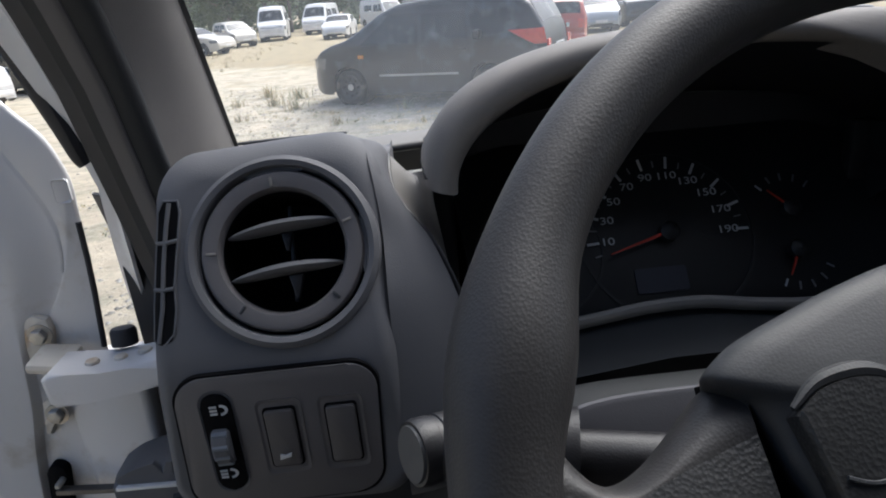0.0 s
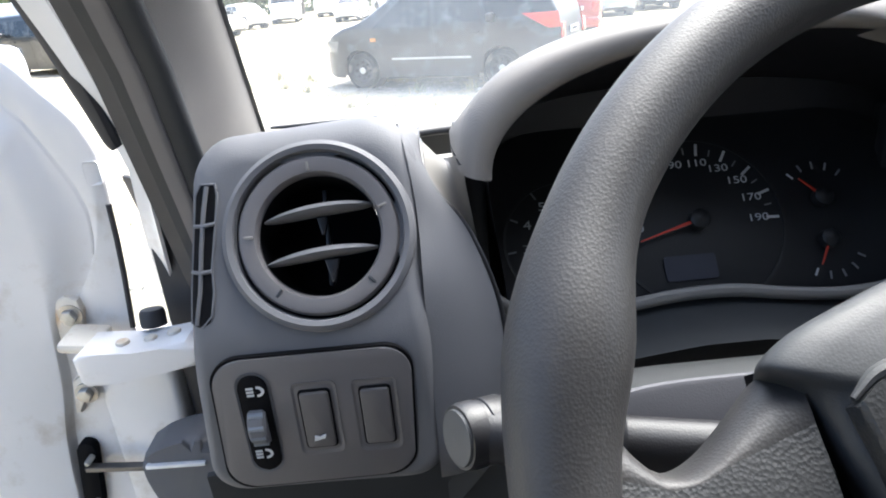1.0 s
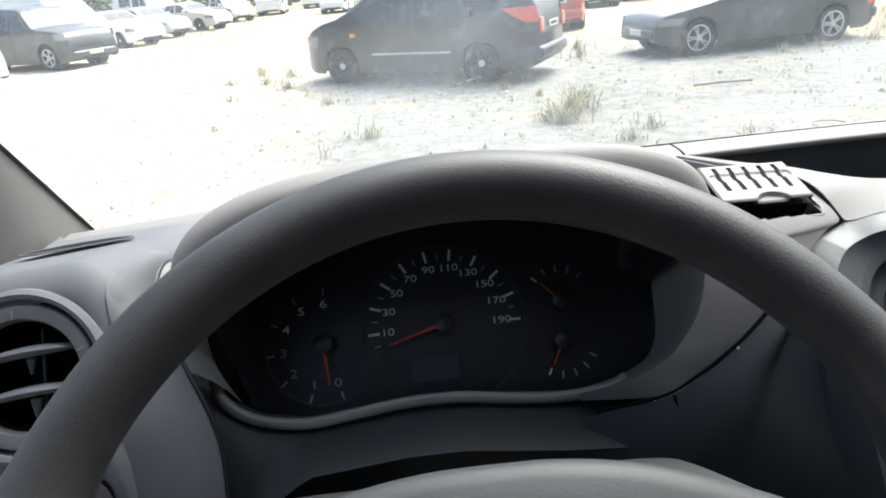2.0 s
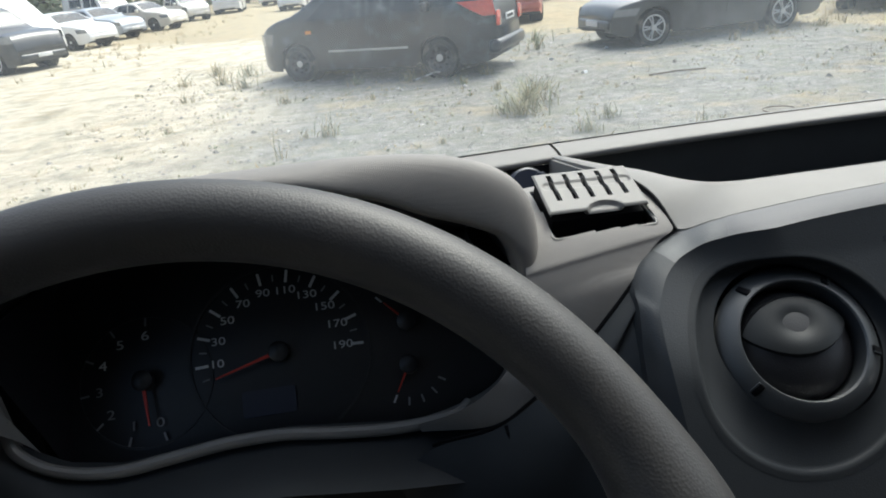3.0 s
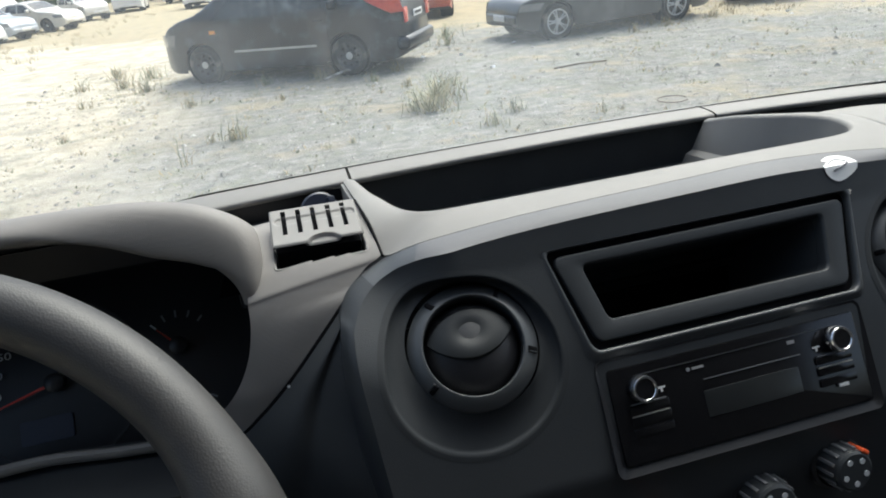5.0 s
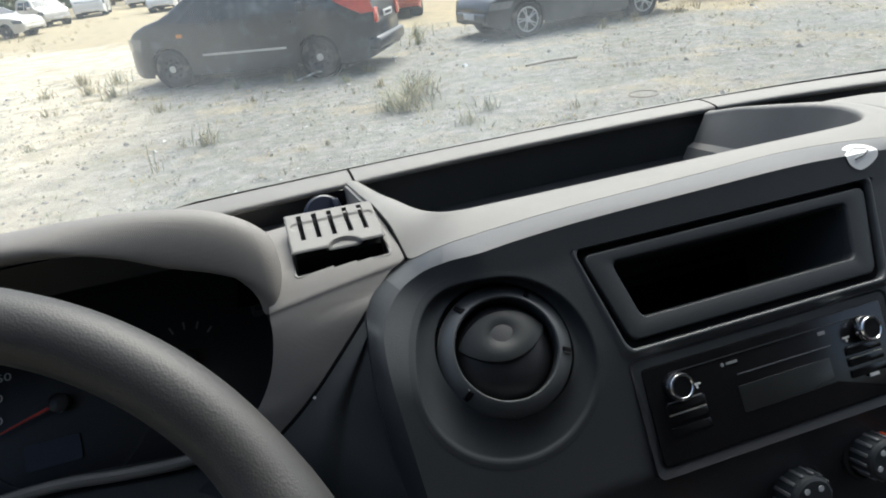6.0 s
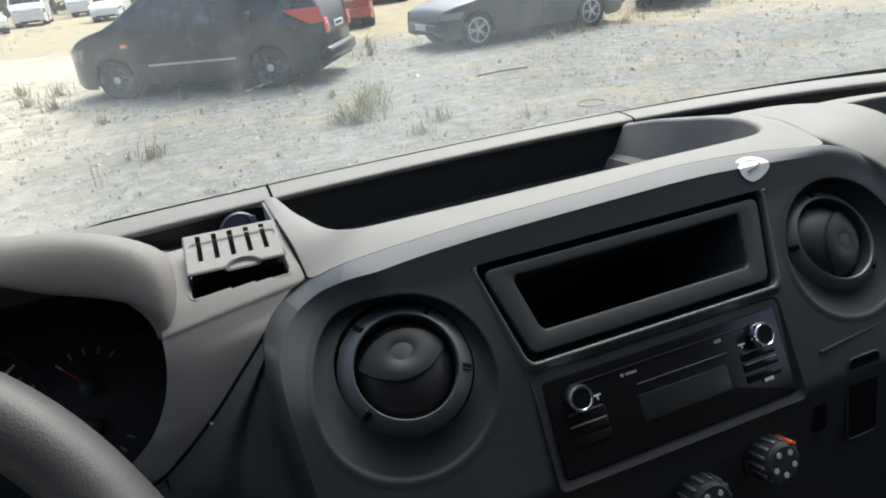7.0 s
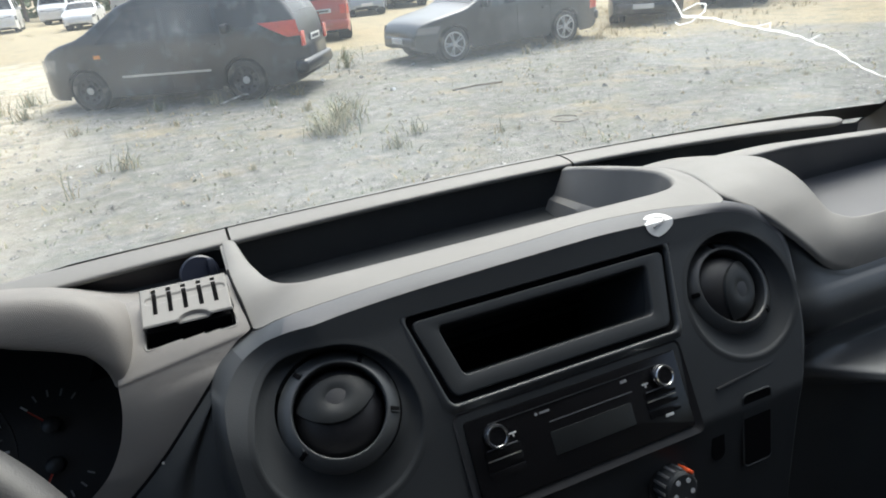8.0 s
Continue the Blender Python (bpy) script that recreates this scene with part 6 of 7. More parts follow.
def crack():
    """The long pale crack in the windscreen, lying in the pane."""
    def on(x, w):
        return d(x, ws_y(x, w) + 0.003, w)
    c = thing("windscreen_crack", "long white crack across the dusty windscreen", "crack", base=on(0.45, 0.21))
    white = bpy.data.materials.new("crack_white")
    white.use_nodes = True
    nt = white.node_tree
    tl = nt.nodes.new("ShaderNodeBsdfTranslucent")
    tl.inputs["Color"].default_value = (0.95, 0.95, 0.94, 1)
    gl = nt.nodes.new("ShaderNodeBsdfTransparent")
    mx = nt.nodes.new("ShaderNodeMixShader")
    mx.inputs[0].default_value = 0.25
    nt.links.new(tl.outputs[0], mx.inputs[1])
    nt.links.new(gl.outputs[0], mx.inputs[2])
    nt.links.new(mx.outputs[0], nt.nodes["Material Output"].inputs["Surface"])
    main = curve([(0.256, 0.256, 0), (0.304, 0.248, 0), (0.368, 0.232, 0), (0.459, 0.211, 0), (0.52, 0.192, 0), (0.583, 0.172, 0), (0.649, 0.146, 0), (0.752, 0.11, 0), (0.84, 0.09, 0)], 6)
    pts = [on(q.x + 0.0004 * math.sin(31 * k), q.y + 0.0005 * math.sin(17 * k)) for k, q in enumerate(main)]
    part("main_crack", tube(pts, lambda t: 0.0013 - 0.0005 * t + 0.0003 * math.sin(40 * t), 6), white, c)
    loop = [(0.256, 0.256), (0.251, 0.262), (0.262, 0.268), (0.275, 0.266), (0.282, 0.258), (0.276, 0.248), (0.262, 0.246), (0.253, 0.25)]
    part("chip_ring", tube([on(*q) for q in loop[1:]], 0.0008, 6), white, c)
    part("branch", tube([on(0.256, 0.256), on(0.238, 0.268), on(0.223, 0.277), on(0.21, 0.31)], 0.0008, 6), white, c)
    part("branch", tube([on(0.38, 0.23), on(0.4, 0.232), on(0.408, 0.224)], 0.0007, 6), white, c)
    part("branch", tube([on(0.5, 0.198), on(0.51, 0.205)], 0.0007, 6), white, c)
    mark = thing("screen_mark", "small grey maker's mark on the windscreen corner", "marking", base=on(0.74, 0.044))
    for k in range(3):
        part("mark_bar", box(0.03 - 0.004 * k, 0.001, 0.0022, Matrix.Translation(on(0.735 + 0.003 * k, 0.048 - 0.005 * k))), DIMPRINT, mark)


crack()


# ---------- cars ----------
TYRE = mat("tyre_rubber", (0.02, 0.02, 0.02), 0.8, var=0.2, scale=20, wear=(0.16, 0.14, 0.11), wearscale=4, wearpos=0.6)
ALLOY = mat("alloy", (0.55, 0.56, 0.58), 0.35, 0.8, var=0.08, scale=10)
HUBCAP = mat("steel_wheel", (0.03, 0.03, 0.034), 0.5, 0.3, var=0.2, scale=12, wear=(0.2, 0.19, 0.17), wearscale=5)
CARGLASS = mat("dark_car_glass", (0.02, 0.025, 0.03), 0.08, var=0.2, scale=3, wear=(0.16, 0.17, 0.17), wearscale=1.6, wearpos=0.58)
REDLAMP = mat("red_lamp", (0.62, 0.06, 0.03), 0.2, var=0.15, scale=12, coat=0.6)
AMBER = mat("amber_lamp", (0.75, 0.3, 0.06), 0.2, var=0.1, scale=12, coat=0.6)
CLEARLAMP = mat("clear_lamp", (0.2, 0.21, 0.22), 0.15, 0.3, var=0.12, scale=20, coat=0.6)
PLATE = mat("number_plate", (0.7, 0.7, 0.68), 0.5, var=0.05)
DARKTRIM = mat("black_car_trim", (0.018, 0.018, 0.02), 0.6, var=0.2, scale=8)
SILVERTRIM = mat("silver_trim", (0.5, 0.5, 0.49), 0.35, 0.4, var=0.1, scale=10)


def paint(name, c, dust=(0.33, 0.30, 0.25), pos=0.6, rough=0.3):
    return mat(name, c, rough, var=0.06, scale=2, wear=tuple(a * 0.6 + b * 0.4 for a, b in zip(c, dust)), wearscale=1.3, wearpos=pos, coat=0.5)


P_BLACK = mat("black_car_paint", (0.008, 0.012, 0.02), 0.3, var=0.1, scale=4, wear=(0.05, 0.066, 0.085), wearscale=3.2, wearpos=0.6, coat=0.25)
P_GREY = paint("dark_grey_car_paint", (0.026, 0.029, 0.033), (0.12, 0.12, 0.12), 0.6)
P_RED = paint("red_car_paint", (0.42, 0.075, 0.05), pos=0.66)
P_SILVER = paint("silver_car_paint", (0.36, 0.39, 0.43), pos=0.64, rough=0.35)
P_WHITE = paint("white_car_paint", (0.74, 0.74, 0.73), pos=0.66)
P_CREAM = paint("cream_car_paint", (0.6, 0.57, 0.5), pos=0.6)


def car(name, label, L, W, H, wb, rear, belt, wheel, top, side, front_glass, rear_glass, colour, rims="spokes", category="car",
        lamp_z=0.68, lamp_h=0.16, tail=None, strip=None, roof_rail=False, indicator=None, mirrors=True, plate_rear=True, grille_h=0.16, nose_round=0.2):
    """A car with its front towards local +x, standing on z = 0. top: (length, height) line from tail to nose; side: windows as
    (rear foot, front foot, foot height, rear head, front head, head height); glass: length range of the screens."""
    c = thing(name, label, category, "parked cars")
    x0 = -L / 2
    rw, fw = x0 + rear, x0 + rear + wb
    clear, arch_r = 0.2, wheel * 1.17

    def z_top(l):
        return sum(interp(l + k, top) for k in (-0.04, 0, 0.04)) / 3

    def nose_x(z):
        """How far forward the nose reaches at height z."""
        return max(k / 100 * L for k in range(0, 51) if z_top(k / 100 * L) >= z - 0.02)

    def plan(l):
        a = max(0.0, (abs(l) - (L / 2 - 0.75)) / 0.75)
        return 1 - nose_round * a ** 2.6

    def hw(l, z):
        t = max(0.0, (z - belt) / (H - belt))
        low = max(0.0, (0.5 - z) / 0.5)
        return W / 2 * plan(l) * (1 - 0.21 * t ** 1.25 - 0.05 * low ** 2)

    def z_low(l):
        z = clear + 0.1 * max(0, (abs(l) - (L / 2 - 0.35)) / 0.35) ** 2
        for a in (rw, fw):
            if abs(l - a) < arch_r:
                z = max(z, wheel + math.sqrt(arch_r ** 2 - (l - a) ** 2))
        return z

    # stations crowd where the arches are, so that they come out round
    ls = sorted({round(x0 + L * k / 60, 4) for k in range(61)} | {round(a + arch_r * math.sin(math.pi * (k / 16 - 0.5)), 4) for a in (rw, fw) for k in range(17)})
    bm = bmesh.new()
    loops = []
    for l in ls:
        zt, zl = z_top(l), z_low(l)
        row = []
        nz = 12
        edge = 0.10 if zt > belt + 0.15 else 0.05
        for k in range(nz + 1):
            z = zl + (zt - edge - zl) * k / nz
            row.append((hw(l, z), z))
        y1 = row[-1][0]
        for k in range(1, 5):
            a = math.pi / 2 * k / 4
            row.append((y1 - edge * 1.1 * (1 - math.cos(a)), zt - edge + edge * math.sin(a)))
        y2 = row[-1][0]
        for k in range(1, 5):
            row.append((y2 * (1 - k / 4), zt + 0.035 * (1 - (1 - k / 4) ** 2)))
        loops.append(row)
    for s in (1, -1):
        vs = [[bm.verts.new((l, s * y, z)) for y, z in row] for l, row in zip(ls, loops)]
        for a, b in zip(vs, vs[1:]):
            for k in range(len(a) - 1):
                bm.faces.new((a[k], a[k + 1], b[k + 1], b[k]))
        for end in (vs[0], vs[-1]):
            mid = [bm.verts.new((v.co.x, 0, v.co.z)) for v in end]
            for k in range(len(end) - 1):
                bm.faces.new((end[k], end[k + 1], mid[k + 1], mid[k]))
    bmesh.ops.remove_doubles(bm, verts=bm.verts, dist=0.0005)
    body = part("body", bm, colour, c, angle=50)
    part("underside", box(L * 0.9, W * 0.8, 0.32, Matrix.Translation((0, 0, 0.38)), r=0.05), DARKTRIM, c)

    def patch(nm, quad, s, material, out=0.006, parent=None, nu=8, nv=5):
        """A plate that lies on the flank: quad is rear foot, front foot, foot height, rear head, front head, head height."""
        ra, fa, za, rb, fb, zb = quad
        def f(u, v):
            z = za + (zb - za) * v
            l = (ra + (rb - ra) * v) * (1 - u) + (fa + (fb - fa) * v) * u
            return Vector((l, s * (hw(l, z) + out), z))
        return part(nm, sheet(f, nu, nv), material, parent or c)
    def screen(nm, a, b, out=0.008):
        def f(u, v):
            l = a + (b - a) * u
            y = (2 * v - 1) * (hw(l, z_top(l) - 0.08) - 0.12)
            return Vector((l, y, z_top(l) + 0.035 * (1 - abs(2 * v - 1) ** 2) + out))
        part(nm, sheet(f, 12, 10), CARGLASS, c)
    for s in (1, -1):
        for q in side:
            w = patch("side_window", q, s, CARGLASS)
        # door joint lines
        for q in side[:2]:
            x = q[0] - 0.03
            part("door_joint", tube([(x, s * (hw(x, z) + 0.001), z) for z in [clear + 0.12 + (belt - clear - 0.14) * k / 8 for k in range(9)]], 0.004, 5), DARKTRIM, c)
        part("handle", box(0.16, 0.03, 0.03, Matrix.Translation((side[0][0] + 0.12, s * (hw(0, belt - 0.14) + 0.012), belt - 0.14)), r=0.01), colour, c)
        if strip:
            patch("side_strip", strip, s, SILVERTRIM, 0.018, nv=1)
        if indicator:
            l, z = indicator
            patch("indicator", (l - 0.06, l + 0.06, z - 0.03, l - 0.06, l + 0.06, z + 0.03), s, AMBER, 0.012, nu=2, nv=1)
        patch("headlamp", (L / 2 - 0.42, L / 2 - 0.02, lamp_z - lamp_h / 2, L / 2 - 0.5, L / 2 - 0.06, lamp_z + lamp_h / 2), s, CLEARLAMP, 0.01)
        q = tail or (x0 + 0.02, x0 + 0.3, lamp_z - 0.02, x0 + 0.05, x0 + 0.3, lamp_z + 0.24)
        patch("tail_lamp", q, s, REDLAMP, 0.012)
        part("front_lamp", box(0.05, W * 0.2, lamp_h * 0.9, Matrix.Translation((nose_x(lamp_z + lamp_h * 0.4) - 0.02, s * W * 0.28, lamp_z)), r=0.02, seg=3), CLEARLAMP, c)
        part("rear_lamp", box(0.03, W * 0.1, 0.24, Matrix.Translation((x0 - 0.004, s * W * 0.345, lamp_z + 0.12)), r=0.012), REDLAMP, c)
        if mirrors:
            mx = side[-1][1] - 0.12
            part("mirror", box(0.12, 0.2, 0.15, Matrix.Translation((mx, s * (hw(mx, belt) + 0.11), belt + 0.09)), r=0.04, seg=3), colour, c)
        if roof_rail:
            part("roof_rail", tube([(l, s * (hw(l, z_top(l) - 0.05) - 0.06), z_top(l) + 0.03) for l in [x0 + 0.35 + (L * 0.48) * k / 12 for k in range(13)]], 0.018, 6), SILVERTRIM, c)
    screen("windscreen", *front_glass)
    screen("rear_screen", *rear_glass)
    part("front_grille", box(0.03, W * 0.36, grille_h, Matrix.Translation((nose_x(lamp_z + grille_h * 0.45) + 0.006, 0, lamp_z - 0.02)), r=0.012), DARKTRIM, c)
    part("front_intake", box(0.03, W * 0.55, 0.12, Matrix.Translation((L / 2 + 0.002, 0, 0.36)), r=0.012), DARKTRIM, c)
    for k in (-1, 1):
        part("grille_bar", box(0.012, W * 0.35, 0.018, Matrix.Translation((nose_x(lamp_z + grille_h * 0.45) + 0.022, 0, lamp_z - 0.02 + 0.04 * k)), r=0.004), SILVERTRIM, c)
    part("front_bumper", box(0.2, W * (0.94 - nose_round * 0.9), 0.2, Matrix.Translation((L / 2 - 0.07, 0, 0.42)), r=0.07, seg=3), colour, c)
    part("rear_bumper", box(0.22, W * 0.86, 0.22, Matrix.Translation((x0 + 0.05, 0, 0.46)), r=0.07, seg=3), colour, c)
    part("front_plate", box(0.012, 0.48, 0.105, Matrix.Translation((L / 2 + 0.05, 0, 0.44)), r=0.004), PLATE, c)
    if plate_rear:
        p = part("rear_plate", box(0.012, 0.5, 0.11, Matrix.Translation((x0 - 0.014, 0, lamp_z + 0.1)), r=0.004), PLATE, c)
        part("plate_bar", box(0.004, 0.36, 0.05, Matrix.Translation((x0 - 0.021, 0, lamp_z + 0.1))), DARKTRIM, p)
    for a in (rw, fw):
        for s in (1, -1):
            m = Matrix.Translation((a, s * (W / 2 - 0.115), wheel)) @ Matrix.Rotation(-s * math.pi / 2, 4, "X")
            wob = part("wheel", lathe([(wheel * 0.68, -0.1), (wheel * 0.9, -0.105), (wheel, -0.07), (wheel, 0.07), (wheel * 0.94, 0.1), (wheel * 0.7, 0.095), (wheel * 0.66, 0.06)], 40, m), TYRE, c)
            if rims == "spokes":
                part("rim", lathe([(wheel * 0.72, 0.085), (wheel * 0.7, 0.1), (wheel * 0.63, 0.1), (wheel * 0.6, 0.03), (0.0, 0.02)], 40, m), HUBCAP, wob)
                part("rim_flange", lathe([(wheel * 0.73, 0.09), (wheel * 0.72, 0.104), (wheel * 0.64, 0.103), (wheel * 0.62, 0.08)], 40, m), ALLOY, wob)
                for k in range(5):
                    for o in (-0.15, 0.15):
                        part("rim_spoke", box(wheel * 0.6, wheel * 0.075, 0.03, m @ Matrix.Rotation(2 * math.pi * k / 5 + o, 4, "Z") @ Matrix.Translation((wheel * 0.36, 0, 0.085)), r=0.006), ALLOY, wob)
                part("hub", lathe([(wheel * 0.18, 0.05), (wheel * 0.17, 0.11), (0.0, 0.112)], 20, m), ALLOY, wob)
            else:
                part("rim", lathe([(wheel * 0.72, 0.085), (wheel * 0.69, 0.1), (wheel * 0.6, 0.075), (wheel * 0.3, 0.055), (wheel * 0.24, 0.085), (0.0, 0.09)], 40, m), HUBCAP, wob)
                part("hub", lathe([(wheel * 0.2, 0.06), (wheel * 0.18, 0.1), (0.0, 0.105)], 16, m), SILVERTRIM, wob)
                for k in range(8):
                    part("rim_hole", lathe([(wheel * 0.075, 0.0), (wheel * 0.07, 0.012), (0, 0.012)], 8, m @ Matrix.Rotation(2 * math.pi * k / 8, 4, "Z") @ Matrix.Translation((wheel * 0.47, 0, 0.062))), DEEP, wob)
            part("wheel_well", lathe([(arch_r * 0.98, -0.25), (arch_r * 0.98, 0.06), (arch_r * 0.93, 0.06), (arch_r * 0.93, -0.25)], 32, m), DARKTRIM, c)
    return c


# people carrier, angled to the van's nose
mpv = car("people_carrier", "dusty black people carrier parked in thin weeds", 4.80, 1.86, 1.78, 2.84, 1.0, 1.08, 0.33,
          [(-2.4, 0.62), (-2.37, 1.05), (-2.3, 1.25), (-2.1, 1.62), (-1.9, 1.72), (-1.2, 1.77), (-0.2, 1.78), (0.35, 1.74), (0.7, 1.62), (1.3, 1.26), (1.45, 1.18), (1.8, 1.1), (2.1, 0.99), (2.28, 0.87), (2.37, 0.7), (2.4, 0.45)],
          [(-1.05, -0.18, 1.12, -0.98, -0.14, 1.55), (-0.1, 1.12, 1.08, -0.06, 0.48, 1.58), (-2.0, -1.15, 1.16, -1.85, -1.05, 1.55)],
          (0.62, 1.3), (-2.28, -2.02), P_BLACK, rims="steel", lamp_z=0.78, lamp_h=0.2, tail=(-2.37, -2.2, 0.95, -2.33, -1.78, 1.2),
          strip=(-0.85, 0.75, 0.52, -0.85, 0.75, 0.555), roof_rail=True, indicator=(1.12, 0.88), nose_round=0.34)
mpv.matrix_basis = pose(0.071, 12.58, 0, 0, 0, 151)

sedan = car("sedan", "dark grey sedan with bright ten spoke alloy wheels", 4.54, 1.80, 1.42, 2.76, 0.99, 0.92, 0.325,
            [(-2.27, 0.6), (-2.24, 0.9), (-2.1, 1.0), (-1.6, 1.04), (-1.45, 1.08), (-0.75, 1.37), (-0.3, 1.42), (0.2, 1.41), (0.5, 1.33), (1.05, 1.0), (1.2, 0.95), (1.9, 0.82), (2.15, 0.74), (2.25, 0.64), (2.27, 0.5)],
            [(-0.85, -0.08, 0.96, -0.62, -0.06, 1.32), (0.0, 0.88, 0.95, 0.02, 0.42, 1.32)],
            (0.52, 1.02), (-1.42, -0.82), P_GREY, lamp_z=0.64, lamp_h=0.13)
sedan.matrix_basis = pose(6.38, 12.92, 0, 0, 0, 186.4)

HATCH_TOP = [(-1.87, 0.6), (-1.85, 0.95), (-1.75, 1.15), (-1.55, 1.42), (-1.3, 1.52), (-0.4, 1.54), (0.2, 1.5), (0.5, 1.38), (1.0, 1.02), (1.15, 0.98), (1.55, 0.88), (1.78, 0.72), (1.86, 0.5)]
HATCH_SIDE = [(-1.2, -0.3, 0.98, -1.1, -0.28, 1.38), (-0.22, 0.85, 0.96, -0.2, 0.4, 1.4)]


def hatch(label, colour, x, y, rz, name="hatchback"):
    h = car(name, label, 3.72, 1.66, 1.54, 2.43, 0.62, 0.95, 0.29, HATCH_TOP, HATCH_SIDE, (0.5, 0.98), (-1.78, -1.56), colour, rims="steel", lamp_z=0.72, lamp_h=0.2)
    h.matrix_basis = pose(x, y, 0, 0, 0, rz)
    return h


hatch("small red hatchback seen from its tail", P_RED, 4.25, 20.6, 82)
hatch("silver blue hatchback with its nose outwards", P_SILVER, 7.9, 28.6, 262)
hatch("white hatchback in the far row", P_WHITE, 13.2, 29.2, 250)
hatch("pale cream hatchback in the far row", P_CREAM, -10.9, 44.0, -55)

SUV_TOP = [(-2.35, 0.7), (-2.32, 1.1), (-2.25, 1.3), (-2.05, 1.75), (-1.8, 1.83), (-0.3, 1.86), (0.25, 1.83), (0.5, 1.72), (0.95, 1.28), (1.1, 1.2), (1.9, 1.12), (2.2, 1.04), (2.32, 0.9), (2.36, 0.55)]
SUV_SIDE = [(-1.0, -0.12, 1.22, -0.95, -0.1, 1.68), (-0.04, 0.86, 1.2, -0.02, 0.42, 1.68), (-1.95, -1.08, 1.24, -1.85, -1.02, 1.66)]


def suv(label, colour, x, y, rz, name="off_roader"):
    s = car(name, label, 4.72, 1.9, 1.86, 2.79, 0.98, 1.18, 0.37, SUV_TOP, SUV_SIDE, (0.46, 0.92), (-2.24, -2.02), colour, lamp_z=0.95, lamp_h=0.2, grille_h=0.26, nose_round=0.12)
    s.matrix_basis = pose(x, y, 0, 0, 0, rz)
    return s


suv("dark grey off-roader with a bright bumper bar", P_GREY, -12.0, 22.4, -28)
suv("white off-roader with a grey grille", P_WHITE, -13.0, 17.6, -24)
suv("black off-roader in the far row", P_BLACK, 10.6, 31.2, 262)

ESTATE_TOP = [(-2.3, 0.6), (-2.27, 0.92), (-2.1, 1.02), (-1.5, 1.05), (-1.35, 1.1), (-0.75, 1.38), (0.0, 1.42), (0.35, 1.36), (0.9, 1.02), (1.05, 0.96), (1.8, 0.88), (2.1, 0.78), (2.26, 0.66), (2.3, 0.5)]


def saloon(label, colour, x, y, rz, rims="steel"):
    s = car("saloon", label, 4.6, 1.76, 1.42, 2.65, 1.02, 0.94, 0.31, ESTATE_TOP, [(-0.8, -0.1, 0.98, -0.6, -0.08, 1.32), (-0.02, 0.75, 0.97, 0.0, 0.3, 1.32)],
            (0.38, 0.88), (-1.34, -0.8), colour, rims=rims, lamp_z=0.68, lamp_h=0.15)
    s.matrix_basis = pose(x, y, 0, 0, 0, rz)
    return s


saloon("dark saloon at the edge of dry grass", P_GREY, 11.9, 14.6, 228)
saloon("black saloon beside dry grass", P_BLACK, 15.8, 15.2, 215)
saloon("dark saloon parked beyond dry grass", P_GREY, 19.6, 14.6, 205)
saloon("white saloon beside the sandy drive", P_WHITE, -12.6, 29.6, -30)
saloon("silver saloon beside the sandy drive", P_SILVER, -12.6, 33.4, -28)
saloon("cream saloon beside the sandy drive", P_CREAM, -11.6, 37.2, -25)
saloon("white saloon by the tree line", P_WHITE, -4.2, 44.6, -95)

VAN_TOP = [(-2.7, 0.8), (-2.68, 1.9), (-2.6, 2.2), (-2.4, 2.3), (0.9, 2.3), (1.3, 2.2), (1.55, 1.95), (2.1, 1.3), (2.25, 1.2), (2.6, 1.05), (2.7, 0.85), (2.72, 0.5)]


def white_van(label, x, y, rz):
    v = car("white_van", label, 5.4, 1.95, 2.3, 3.2, 1.0, 1.25, 0.34, VAN_TOP, [(0.1, 0.95, 1.3, 0.1, 0.9, 1.85), (1.0, 1.75, 1.3, 1.0, 1.35, 1.9), (-1.6, -0.2, 1.35, -1.6, -0.2, 1.85)],
            (1.5, 2.08), (-2.69, -2.6), P_WHITE, rims="steel", category="van", lamp_z=0.85, lamp_h=0.24, nose_round=0.12)
    v.matrix_basis = pose(x, y, 0, 0, 0, rz)
    return v


white_van("white passenger van with dark side windows", -14.2, 27.0, -24)
white_van("white van parked under trees with its nose outwards", -9.4, 50.5, -85)
white_van("white van at the tree line beside a saloon", -6.6, 57.0, -100)
white_van("white van at the tree line", -1.6, 60.5, -60)
white_van("white van behind the far row", 6.0, 62.0, -40)
white_van("white van among trees", -17.5, 48.0, -40)


# ---------- weeds, litter and trees ----------
GRASS = mat("weed_green", (0.28, 0.31, 0.2), 0.8, var=0.4, scale=3, wear=(0.33, 0.3, 0.18), wearscale=1.5, wearpos=0.5)
STRAW = mat("dry_straw", (0.42, 0.34, 0.2), 0.9, var=0.25, scale=3)
LEAF = mat("leaf_green", (0.075, 0.1, 0.045), 0.7, var=0.45, scale=2.5)
BARK = mat("bark", (0.16, 0.13, 0.1), 0.9, var=0.3, scale=5)
STONE = mat("pale_stone", (0.43, 0.41, 0.37), 0.9, var=0.5, scale=9, wear=(0.2, 0.19, 0.165), wearscale=6, wearpos=0.5)


